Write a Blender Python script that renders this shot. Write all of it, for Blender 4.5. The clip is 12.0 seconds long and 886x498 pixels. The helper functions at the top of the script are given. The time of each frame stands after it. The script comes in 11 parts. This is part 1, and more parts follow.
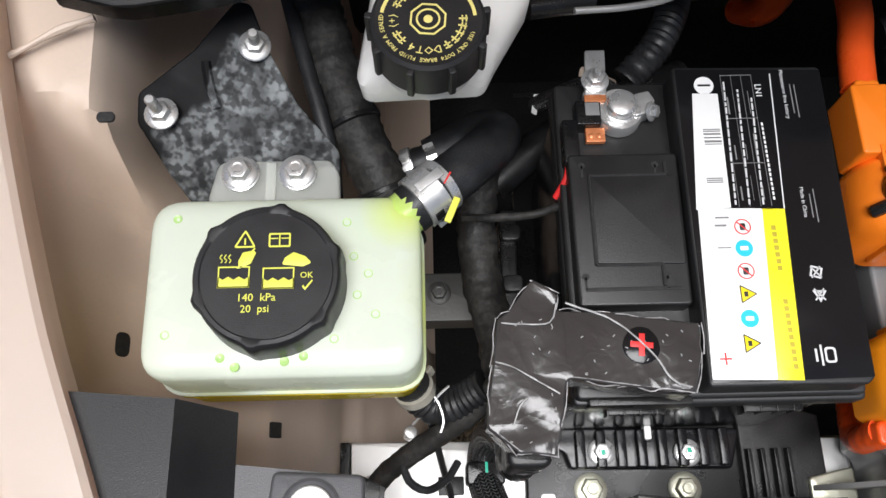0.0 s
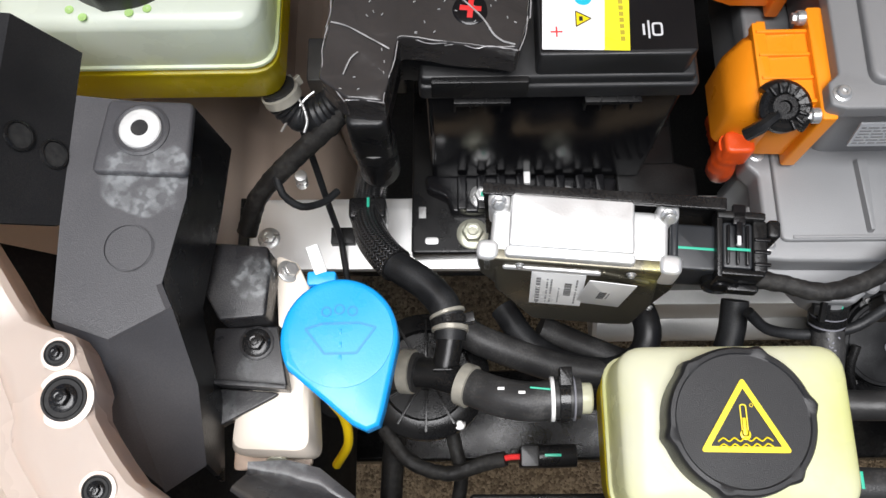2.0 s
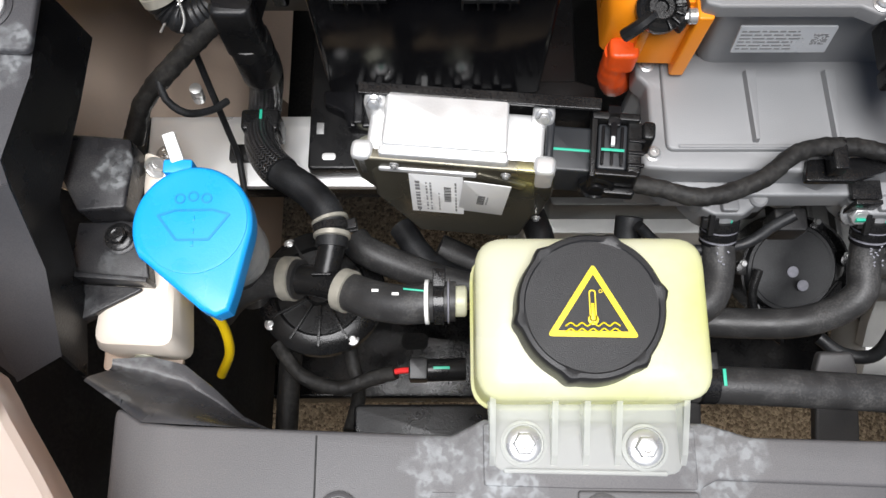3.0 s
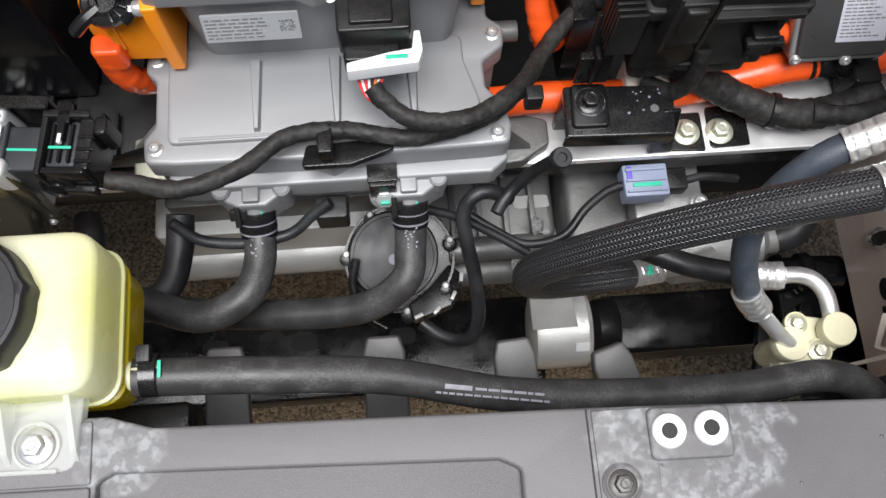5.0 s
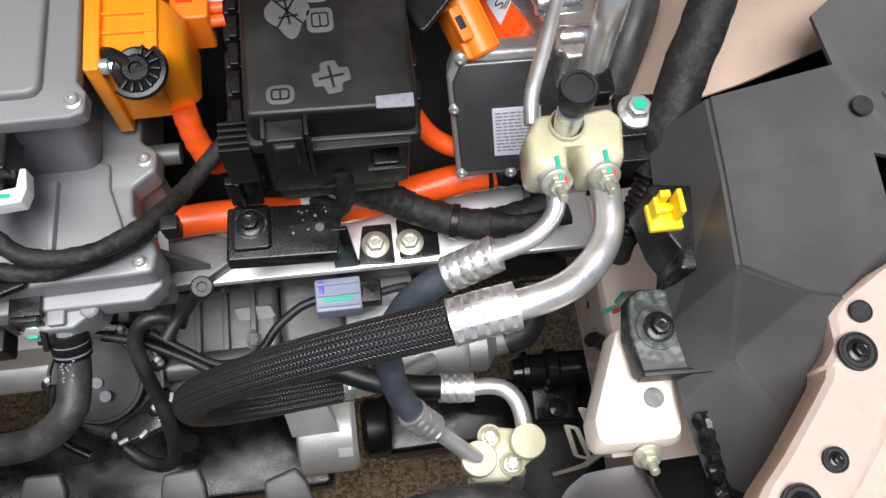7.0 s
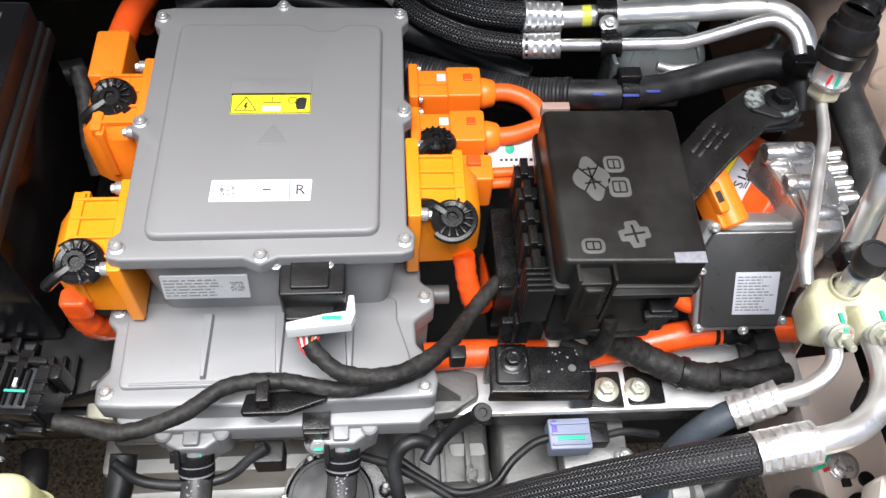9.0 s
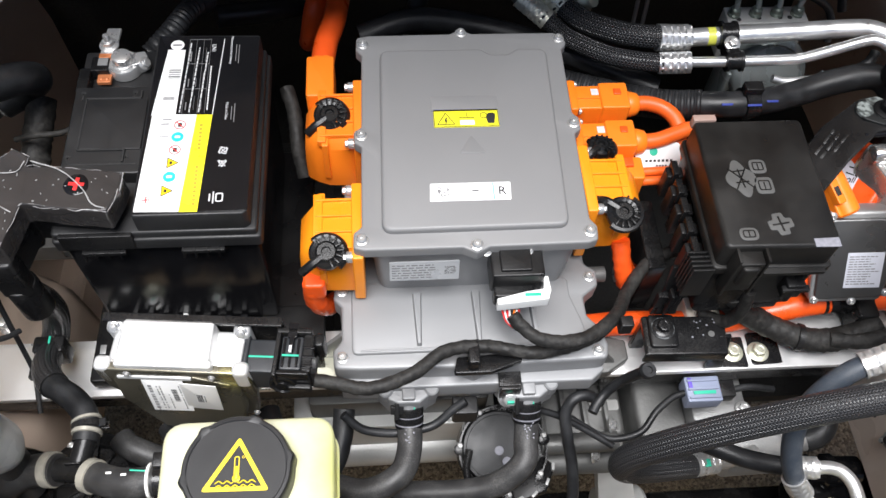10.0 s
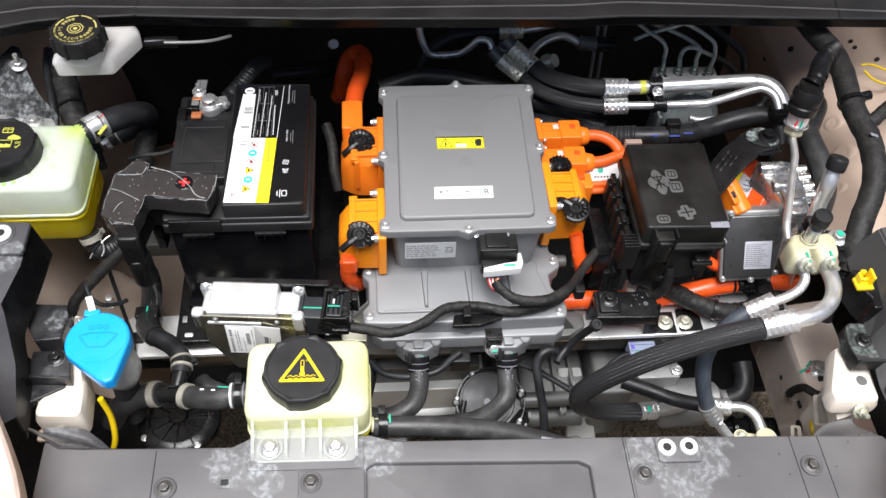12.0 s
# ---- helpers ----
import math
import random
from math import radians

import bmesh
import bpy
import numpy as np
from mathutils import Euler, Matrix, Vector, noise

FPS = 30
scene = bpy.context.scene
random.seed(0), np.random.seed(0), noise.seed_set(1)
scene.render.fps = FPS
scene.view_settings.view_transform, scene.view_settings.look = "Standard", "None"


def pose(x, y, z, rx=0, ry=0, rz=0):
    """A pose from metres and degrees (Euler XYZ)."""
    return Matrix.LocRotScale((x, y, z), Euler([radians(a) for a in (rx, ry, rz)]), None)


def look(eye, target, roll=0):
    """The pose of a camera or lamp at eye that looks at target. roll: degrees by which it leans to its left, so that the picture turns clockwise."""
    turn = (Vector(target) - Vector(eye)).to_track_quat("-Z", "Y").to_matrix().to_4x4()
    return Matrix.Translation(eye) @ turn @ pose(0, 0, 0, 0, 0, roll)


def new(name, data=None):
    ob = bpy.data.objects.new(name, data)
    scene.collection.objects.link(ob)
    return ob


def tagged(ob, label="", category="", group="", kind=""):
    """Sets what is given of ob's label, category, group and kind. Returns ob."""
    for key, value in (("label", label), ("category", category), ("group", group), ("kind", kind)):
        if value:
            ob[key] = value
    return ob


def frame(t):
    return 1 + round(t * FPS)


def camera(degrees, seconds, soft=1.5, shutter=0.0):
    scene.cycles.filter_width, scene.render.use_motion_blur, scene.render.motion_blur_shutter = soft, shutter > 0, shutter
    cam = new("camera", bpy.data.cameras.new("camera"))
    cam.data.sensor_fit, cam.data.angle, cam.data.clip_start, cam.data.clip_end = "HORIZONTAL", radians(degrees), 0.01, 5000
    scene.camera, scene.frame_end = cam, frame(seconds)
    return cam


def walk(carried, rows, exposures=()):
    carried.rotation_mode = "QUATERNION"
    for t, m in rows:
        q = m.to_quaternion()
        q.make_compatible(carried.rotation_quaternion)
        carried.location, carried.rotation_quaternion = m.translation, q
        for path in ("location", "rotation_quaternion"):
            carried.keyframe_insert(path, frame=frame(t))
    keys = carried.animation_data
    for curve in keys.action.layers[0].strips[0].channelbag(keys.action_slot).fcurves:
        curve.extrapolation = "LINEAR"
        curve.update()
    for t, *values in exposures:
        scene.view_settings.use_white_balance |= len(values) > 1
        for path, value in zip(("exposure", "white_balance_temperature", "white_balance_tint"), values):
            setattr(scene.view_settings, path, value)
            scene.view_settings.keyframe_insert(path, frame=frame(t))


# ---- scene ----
cam = camera(55.5, 12.0)
PATH = [
    (0, (0.019, -0.011, 1.368), (0.045, 0.645, -0.521), 0.9),
    (0.5, (0.038, -0.052, 1.366), (0.052, 0.599, -0.525), -0.1),
    (1, (0.057, -0.093, 1.358), (0.048, 0.545, -0.537), -1.6),
    (1.5, (0.09, -0.142, 1.352), (0.062, 0.488, -0.546), -3.0),
    (2, (0.121, -0.189, 1.338), (0.095, 0.411, -0.57), -3.0),
    (2.5, (0.149, -0.217, 1.322), (0.144, 0.342, -0.599), -0.8),
    (2.7, (0.166, -0.224, 1.318), (0.165, 0.325, -0.605), -0.2),
    (4.3, (0.339, -0.272, 1.317), (0.378, 0.324, -0.591), 2.1),
    (4.5, (0.376, -0.27, 1.316), (0.425, 0.323, -0.593), 2.5),
    (5, (0.502, -0.259, 1.314), (0.592, 0.32, -0.598), 4.6),
    (5.5, (0.597, -0.26, 1.319), (0.719, 0.321, -0.59), 5.7),
    (6, (0.655, -0.262, 1.322), (0.812, 0.316, -0.586), 8.5),
    (6.5, (0.704, -0.254, 1.319), (0.876, 0.326, -0.588), 9.3),
    (7, (0.721, -0.232, 1.325), (0.909, 0.464, -0.541), 8.2),
    (7.2, (0.722, -0.228, 1.328), (0.907, 0.542, -0.509), 7.0),
    (8.8, (0.589, -0.252, 1.361), (0.738, 0.802, -0.332), 5.3),
    (9, (0.539, -0.269, 1.371), (0.69, 0.802, -0.311), 5.7),
    (9.5, (0.426, -0.299, 1.415), (0.57, 0.78, -0.263), 5.2),
    (10, (0.375, -0.325, 1.485), (0.522, 0.702, -0.225), 5.1),
    (10.5, (0.342, -0.347, 1.539), (0.496, 0.639, -0.195), 5.0),
    (11, (0.315, -0.391, 1.59), (0.469, 0.634, -0.12), 4.2),
    (11.5, (0.334, -0.481, 1.627), (0.501, 0.632, -0.026), 4.7),
    (12, (0.344, -0.565, 1.652), (0.509, 0.628, 0.054), 4.7),
]
walk(cam, [(t, look(eye, target, roll)) for t, eye, target, roll in PATH],
     exposures=[(0, -0.02), (0.5, -0.20), (1.0, -0.33), (1.5, -0.33), (2.0, -0.25), (2.5, -0.10), (4.3, -0.14), (4.5, -0.13), (5.0, 0.08), (5.5, 0.18), (6.0, 0.04), (6.5, -0.09), (7.2, 0.0), (8.8, 0.50), (9.0, 0.45), (9.5, 0.28), (10.0, 0.27), (12, 0.21)])

# ---- light ----
SUN_EL, SUN_ROT = radians(79), radians(195)
world = bpy.data.worlds.new("sky")
scene.world = world
world.use_nodes = True
wn = world.node_tree.nodes
sky = wn.new("ShaderNodeTexSky")
sky.sky_type = "NISHITA"
sky.sun_disc = False
sky.sun_elevation, sky.sun_rotation = SUN_EL, SUN_ROT
sky.air_density, sky.dust_density, sky.ozone_density = 1.0, 3.0, 2.0
wn["Background"].inputs["Strength"].default_value = 0.068
world.node_tree.links.new(sky.outputs["Color"], wn["Background"].inputs["Color"])
sun_data = bpy.data.lights.new("sun", "SUN")
sun_data.energy, sun_data.angle, sun_data.color = 6.35, radians(40), (0.98, 0.98, 1.0)
sun = new("sun", sun_data)
sun.matrix_world = look((math.sin(SUN_ROT) * math.cos(SUN_EL) * 5, math.cos(SUN_ROT) * math.cos(SUN_EL) * 5, math.sin(SUN_EL) * 5), (0, 0, 0))

# ---- materials ----


def spot(n, l, under, at, size, col=(0.36, 0.39, 0.39), most=0.62, ragged=1.0):
    """A tinted patch round a place, its edge soft or ragged."""
    geo = n.new("ShaderNodeNewGeometry")
    dist = n.new("ShaderNodeVectorMath")
    dist.operation = "DISTANCE"
    dist.inputs[1].default_value = at
    l.new(geo.outputs["Position"], dist.inputs[0])
    nz = n.new("ShaderNodeTexNoise")
    nz.inputs["Scale"].default_value = 130
    nz.inputs["Detail"].default_value = 6
    nz.inputs["Roughness"].default_value = 0.7
    l.new(geo.outputs["Position"], nz.inputs["Vector"])
    k = n.new("ShaderNodeMath")
    k.operation = "MULTIPLY_ADD"
    k.inputs[1].default_value = size * 2.6 * ragged
    l.new(nz.outputs["Fac"], k.inputs[0])
    l.new(dist.outputs["Value"], k.inputs[2])
    rng = n.new("ShaderNodeMapRange")
    rng.inputs["From Min"].default_value, rng.inputs["From Max"].default_value = size * (0.05 + 1.3 * ragged), size * (0.95 + 1.3 * ragged)
    rng.inputs["To Min"].default_value, rng.inputs["To Max"].default_value = most, 0.0
    l.new(k.outputs[0], rng.inputs["Value"])
    mix = n.new("ShaderNodeMix")
    mix.data_type = "RGBA"
    mix.inputs["B"].default_value = (*col, 1)
    l.new(rng.outputs["Result"], mix.inputs["Factor"])
    l.new(under, mix.inputs["A"])
    return mix.outputs["Result"]


def chalk(n, l, under, at, size, hollow=0.0, most=0.50, col=(0.36, 0.38, 0.385)):
    """A dried water patch: round clots with gaps, a lobed rim and, where hollow, a cleaner middle."""
    geo = n.new("ShaderNodeNewGeometry")

    def tex(scale, detail):
        t = n.new("ShaderNodeTexNoise")
        t.inputs["Scale"].default_value, t.inputs["Detail"].default_value = scale, detail
        l.new(geo.outputs["Position"], t.inputs["Vector"])
        return t.outputs["Fac"]

    def ramp(v, a, b, lo, hi):
        r = n.new("ShaderNodeMapRange")
        r.interpolation_type = "SMOOTHSTEP"
        for key, val in (("From Min", a), ("From Max", b), ("To Min", lo), ("To Max", hi)):
            r.inputs[key].default_value = val
        l.new(v, r.inputs["Value"])
        return r.outputs["Result"]

    def op(kind, a, b):
        k = n.new("ShaderNodeMath")
        k.operation = kind
        for i, v in ((0, a), (1, b)):
            if isinstance(v, float):
                k.inputs[i].default_value = v
            else:
                l.new(v, k.inputs[i])
        return k.outputs[0]
    dist = n.new("ShaderNodeVectorMath")
    dist.operation = "DISTANCE"
    dist.inputs[1].default_value = at
    l.new(geo.outputs["Position"], dist.inputs[0])
    d = op("ADD", dist.outputs["Value"], op("MULTIPLY", tex(55, 1.0), size * 0.9))
    inside = ramp(d, size * 1.26, size * 1.40, 1.0, 0.0)
    if hollow:
        inside = op("MULTIPLY", inside, ramp(d, size * (hollow + 0.15), size * (hollow + 0.55), 0.12, 1.0))
    clots = op("MULTIPLY", ramp(tex(210, 1.5), 0.40, 0.60, 0.25, 1.0), ramp(tex(80, 2.0), 0.36, 0.62, 0.25, 1.0))
    mix = n.new("ShaderNodeMix")
    mix.data_type = "RGBA"
    mix.inputs["B"].default_value = (*col, 1)
    l.new(op("MULTIPLY", op("MULTIPLY", inside, clots), most), mix.inputs["Factor"])
    l.new(under, mix.inputs["A"])
    return mix.outputs["Result"]


def mat(name, col, rough=0.5, metal=0.0, grain=900, bump=0.15, stain=25, spread=0.15, dust=0.0, coat=0.0,
        dust_col=(0.42, 0.40, 0.36), rvar=0.15, dust_min=0.2, spec=0.5, spots=(), patches=()):
    """A surface with grain, blotches, settled dust and uneven gloss."""
    m = bpy.data.materials.new(name)
    m.use_nodes = True
    n, l = m.node_tree.nodes, m.node_tree.links
    b = n["Principled BSDF"]
    b.inputs["Metallic"].default_value = metal
    b.inputs["Specular IOR Level"].default_value = spec
    b.inputs["Coat Weight"].default_value = coat
    b.inputs["Coat Roughness"].default_value = 0.12
    co = n.new("ShaderNodeTexCoord")
    big = n.new("ShaderNodeTexNoise")
    big.inputs["Scale"].default_value = stain
    big.inputs["Detail"].default_value = 5
    fine = n.new("ShaderNodeTexNoise")
    fine.inputs["Scale"].default_value = grain
    fine.inputs["Detail"].default_value = 3
    for t in (big, fine):
        l.new(co.outputs["Object"], t.inputs["Vector"])
    ramp = n.new("ShaderNodeMix")
    ramp.data_type = "RGBA"
    ramp.inputs["A"].default_value = (*[c * (1 - spread) for c in col], 1)
    ramp.inputs["B"].default_value = (*[min(c * (1 + spread), 1) for c in col], 1)
    l.new(big.outputs["Fac"], ramp.inputs["Factor"])
    out = ramp.outputs["Result"]
    if dust:
        mul = n.new("ShaderNodeMath")
        mul.operation = "MULTIPLY"
        l.new(big.outputs["Fac"], mul.inputs[0])
        l.new(fine.outputs["Fac"], mul.inputs[1])
        rng = n.new("ShaderNodeMapRange")
        rng.inputs["From Min"].default_value, rng.inputs["From Max"].default_value = dust_min, dust_min + 0.2
        rng.inputs["To Max"].default_value = dust
        l.new(mul.outputs[0], rng.inputs["Value"])
        mix = n.new("ShaderNodeMix")
        mix.data_type = "RGBA"
        mix.inputs["B"].default_value = (*dust_col, 1)
        l.new(rng.outputs["Result"], mix.inputs["Factor"])
        l.new(out, mix.inputs["A"])
        out = mix.outputs["Result"]
    for sx, sy, sz, sr, *look_of in spots:
        out = spot(n, l, out, (sx, sy, sz), sr, *look_of)
    for px, py, pz, pr, *look_of in patches:
        out = chalk(n, l, out, (px, py, pz), pr, *look_of)
    l.new(out, b.inputs["Base Color"])
    rr = n.new("ShaderNodeMapRange")
    rr.inputs["From Min"].default_value, rr.inputs["From Max"].default_value = 0.25, 0.75
    rr.inputs["To Min"].default_value, rr.inputs["To Max"].default_value = max(rough - rvar, 0.03), min(rough + rvar, 1)
    l.new(big.outputs["Fac"], rr.inputs["Value"])
    l.new(rr.outputs["Result"], b.inputs["Roughness"])
    bp = n.new("ShaderNodeBump")
    bp.inputs["Strength"].default_value = bump
    bp.inputs["Distance"].default_value = 0.0006
    l.new(fine.outputs["Fac"], bp.inputs["Height"])
    l.new(bp.outputs["Normal"], b.inputs["Normal"])
    return m


def poly_tank(name, col, through_light, rough=0.25, clear=0.0, spots=()):
    """Milky moulded plastic that lets light through."""
    m = mat(name, col, rough=rough, grain=500, bump=0.12, spread=0.06, spots=spots)
    n, l = m.node_tree.nodes, m.node_tree.links
    tr = n.new("ShaderNodeBsdfTranslucent")
    tr.inputs["Color"].default_value = (*col, 1)
    ms = n.new("ShaderNodeMixShader")
    ms.inputs[0].default_value = through_light
    l.new(n["Principled BSDF"].outputs[0], ms.inputs[1])
    l.new(tr.outputs[0], ms.inputs[2])
    if clear:
        cl = n.new("ShaderNodeBsdfTransparent")
        m2 = n.new("ShaderNodeMixShader")
        m2.inputs[0].default_value = clear
        l.new(ms.outputs[0], m2.inputs[1])
        l.new(cl.outputs[0], m2.inputs[2])
        ms = m2
    l.new(ms.outputs[0], n["Material Output"].inputs["Surface"])
    return m


def woven(name, col, rough, pitch, depth, diag=True, shine=0.5, slant=0.38, dark=0.18, rows=0.0):
    """A braided or ribbed sleeve, laid along the tube by its metres."""
    m = bpy.data.materials.new(name)
    m.use_nodes = True
    n, l = m.node_tree.nodes, m.node_tree.links
    b = n["Principled BSDF"]
    b.inputs["Roughness"].default_value = rough
    b.inputs["Specular IOR Level"].default_value = shine
    uv = n.new("ShaderNodeUVMap")
    sep = n.new("ShaderNodeSeparateXYZ")
    l.new(uv.outputs["UV"], sep.inputs[0])

    def op(kind, a, c):
        k = n.new("ShaderNodeMath")
        k.operation = kind
        for i, v in ((0, a), (1, c)):
            if isinstance(v, (int, float)):
                k.inputs[i].default_value = v
            else:
                l.new(v, k.inputs[i])
        return k.outputs[0]
    w = 2 * math.pi / pitch
    if diag:
        s1 = op("SINE", op("MULTIPLY", op("ADD", sep.outputs[0], op("MULTIPLY", sep.outputs[1], slant)), w), 0)
        s2 = op("SINE", op("MULTIPLY", op("SUBTRACT", sep.outputs[0], op("MULTIPLY", sep.outputs[1], slant)), w), 0)
        h = op("MAXIMUM", s1, s2)
        if rows:
            zig = op("ADD", sep.outputs[1], op("MULTIPLY", op("PINGPONG", sep.outputs[0], rows), 1.1))
            dash = op("SINE", op("MULTIPLY", zig, w), 0)
            lane = op("COSINE", op("MULTIPLY", sep.outputs[0], 2 * math.pi / rows), 0)
            h = op("SUBTRACT", op("MULTIPLY", dash, 0.62), op("MULTIPLY", lane, 0.38))
    else:
        h = op("SINE", op("MULTIPLY", op("ADD", sep.outputs[1], op("MULTIPLY", sep.outputs[0], 0.08)), w), 0)
    ramp = n.new("ShaderNodeMapRange")
    ramp.inputs["From Min"].default_value = (-0.55 if rows else 0.25) if diag else -1.0
    l.new(h, ramp.inputs["Value"])
    mix = n.new("ShaderNodeMix")
    mix.data_type = "RGBA"
    mix.inputs["A"].default_value = (*[c * dark for c in col], 1)
    mix.inputs["B"].default_value = (*col, 1)
    l.new(ramp.outputs["Result"], mix.inputs["Factor"])
    l.new(mix.outputs["Result"], b.inputs["Base Color"])
    bp = n.new("ShaderNodeBump")
    bp.inputs["Strength"].default_value = 1.0
    bp.inputs["Distance"].default_value = depth
    l.new(ramp.outputs["Result"], bp.inputs["Height"])
    l.new(bp.outputs["Normal"], b.inputs["Normal"])
    return m


BLACK = mat("black_plastic", (0.0075, 0.0075, 0.008), 0.31, bump=0.25, dust=0.02, spread=0.25, spec=0.30)
CHALK = [(0.345, -0.218, 0.85, 0.029), (0.200, -0.222, 0.85, 0.032), (0.232, -0.243, 0.85, 0.020), (0.652, -0.232, 0.85, 0.054, 0.45), (-0.040, -0.022, 0.931, 0.024), (0.003, -0.056, 0.861, 0.018)]
# Same plastic as SHIELD, darkened because the left side gets less light.
SHIELD_LEFT = mat("grained_plastic_dimmed", (0.056, 0.0555, 0.060), 0.40, grain=1500, bump=0.3, spec=0.36, dust=0.05, spread=0.4, stain=11, patches=CHALK)
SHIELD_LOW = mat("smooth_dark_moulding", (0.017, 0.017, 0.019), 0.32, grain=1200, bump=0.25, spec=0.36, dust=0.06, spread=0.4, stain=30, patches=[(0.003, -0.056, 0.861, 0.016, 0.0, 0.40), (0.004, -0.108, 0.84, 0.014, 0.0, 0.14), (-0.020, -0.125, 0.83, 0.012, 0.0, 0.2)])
SHIELD = mat("grained_black_plastic", (0.068, 0.066, 0.066), 0.42, grain=1500, bump=0.3, spec=0.36, dust=0.05, spread=0.4, stain=11, patches=CHALK)
# Shield plastic again, darkened for the facets that turn from the light.
FLAP_SHADE = mat("shaded_flap_plastic", (0.014, 0.014, 0.015), 0.42, grain=1500, bump=0.3, spec=0.3, dust=0.03, spread=0.35, stain=11)
PANEL = mat("dusty_grey_plastic", (0.098, 0.0945, 0.097), 0.5, grain=1500, bump=0.3, spec=0.4, dust=0.10, spread=0.25, stain=9, patches=CHALK)
GLOSS = mat("glossy_black_plastic", (0.008, 0.008, 0.009), 0.17, bump=0.05, spread=0.2, rvar=0.08, spec=0.32)
SATIN = mat("satin_black_plastic", (0.0078, 0.0078, 0.0082), 0.26, bump=0.12, dust=0.02, spec=0.30)
RUBBER = mat("black_rubber", (0.010, 0.0102, 0.011), 0.44, grain=1200, bump=0.2, dust=0.10, stain=45, dust_col=(0.20, 0.21, 0.22), spec=0.38)
HOSE = mat("dusty_grey_rubber", (0.030, 0.0295, 0.0295), 0.46, grain=700, bump=0.3, spec=0.42, dust=0.22, stain=55, spread=0.35, dust_col=(0.20, 0.195, 0.185), dust_min=0.24)
BLUE_RUBBER = mat("blue_black_rubber", (0.035, 0.045, 0.06), 0.5, grain=1200, bump=0.2, dust=0.1, stain=45)
TAPE = mat("cloth_tape", (0.0135, 0.0128, 0.0120), 0.62, grain=260, bump=1.0, dust=0.05, stain=60, spec=0.35)
BLACK_PAINT = mat("black_painted_steel", (0.0095, 0.0095, 0.010), 0.20, bump=0.1, dust=0.04, stain=30, spec=0.38)
WEATHERED = mat("weathered_black_steel", (0.006, 0.006, 0.0065), 0.55, grain=150, bump=0.3, spread=0.3, stain=42, spec=0.12, patches=[(-0.119, 0.214, 0.903, 0.033, 0.0, 0.42), (-0.088, 0.253, 0.925, 0.027, 0.0, 0.45), (-0.072, 0.241, 0.918, 0.024, 0.0, 0.42), (-0.058, 0.215, 0.902, 0.026, 0.0, 0.40), (-0.095, 0.225, 0.908, 0.030, 0.0, 0.22), (0.857, 0.178, 0.878, 0.022, 0.0, 0.5), (0.643, 0.012, 0.762, 0.014, 0.0, 0.4)])
CHALKY = mat("chalk_caked_steel", (0.012, 0.013, 0.013), 0.5, grain=200, bump=0.3, spread=0.3, spec=0.25, patches=[(0.834, 0.168, 0.893, 0.010, 0.0, 0.62, (0.42, 0.47, 0.45)), (0.856, 0.158, 0.893, 0.012, 0.0, 0.6, (0.36, 0.42, 0.40)), (0.845, 0.178, 0.893, 0.009, 0.0, 0.6, (0.40, 0.44, 0.42))])
CORNER = mat("chalk_smeared_plastic", (0.015, 0.0155, 0.016), 0.38, grain=300, bump=0.2, spread=0.35, stain=60, spec=0.34, patches=[(0.884, -0.119, 0.866, 0.026, 0.45, 0.30, (0.34, 0.40, 0.36)), (0.902, -0.106, 0.866, 0.012, 0.0, 0.35, (0.36, 0.40, 0.38))])
GREY_CAST = mat("grey_painted_casting", (0.24, 0.243, 0.247), 0.42, metal=0.2, grain=1100, bump=0.22, spread=0.06, stain=12, rvar=0.08)
GREY_LID = mat("grey_painted_lid", (0.222, 0.221, 0.221), 0.5, metal=0.1, grain=1300, bump=0.25, spread=0.05, stain=10, rvar=0.06)
ALU = mat("bare_aluminium", (0.84, 0.84, 0.83), 0.38, metal=0.6, grain=700, bump=0.12, spread=0.08, stain=30)
ALU_CAST = mat("rough_cast_aluminium", (0.66, 0.66, 0.64), 0.5, metal=0.45, grain=350, bump=0.4, spread=0.15, stain=40)
ALU_DARK = mat("dull_cast_aluminium", (0.33, 0.33, 0.325), 0.5, metal=0.6, grain=300, bump=0.5, spread=0.2, stain=35)
PIPE = mat("drawn_aluminium", (0.80, 0.80, 0.79), 0.38, metal=0.85, grain=500, bump=0.12, spread=0.1, stain=60)
DULL = mat("dirty_cast_metal", (0.15, 0.15, 0.145), 0.5, metal=0.55, grain=260, bump=0.5, spread=0.35, stain=30)
STEEL = mat("bright_steel", (0.60, 0.60, 0.59), 0.32, metal=0.7, grain=800, bump=0.08, spread=0.12, stain=90)
ZINC = mat("yellowed_zinc", (0.58, 0.58, 0.47), 0.4, metal=0.7, grain=400, bump=0.2, spread=0.15, stain=80)
CREAM = poly_tank("cream_lacquered_alloy", (0.66, 0.63, 0.44), 0.12, rough=0.24, spots=[(0.830, -0.020, 0.900, 0.022, (0.52, 0.49, 0.27), 0.7, 0.8), (0.872, -0.012, 0.90, 0.018, (0.52, 0.49, 0.27), 0.7, 0.8)])
LINE = mat("coated_brake_line", (0.42, 0.45, 0.42), 0.36, metal=0.3, spread=0.12, stain=60)
ZINC_DARK = mat("green_passivated_steel", (0.18, 0.21, 0.18), 0.4, metal=0.5, spread=0.3, stain=120)
CREAM_METAL = mat("yellowed_crimp_alloy", (0.74, 0.72, 0.60), 0.36, metal=0.5, grain=400, bump=0.2, spread=0.12, stain=70)
COPPER = mat("orange_copper", (0.62, 0.22, 0.09), 0.35, metal=0.4, spread=0.2)
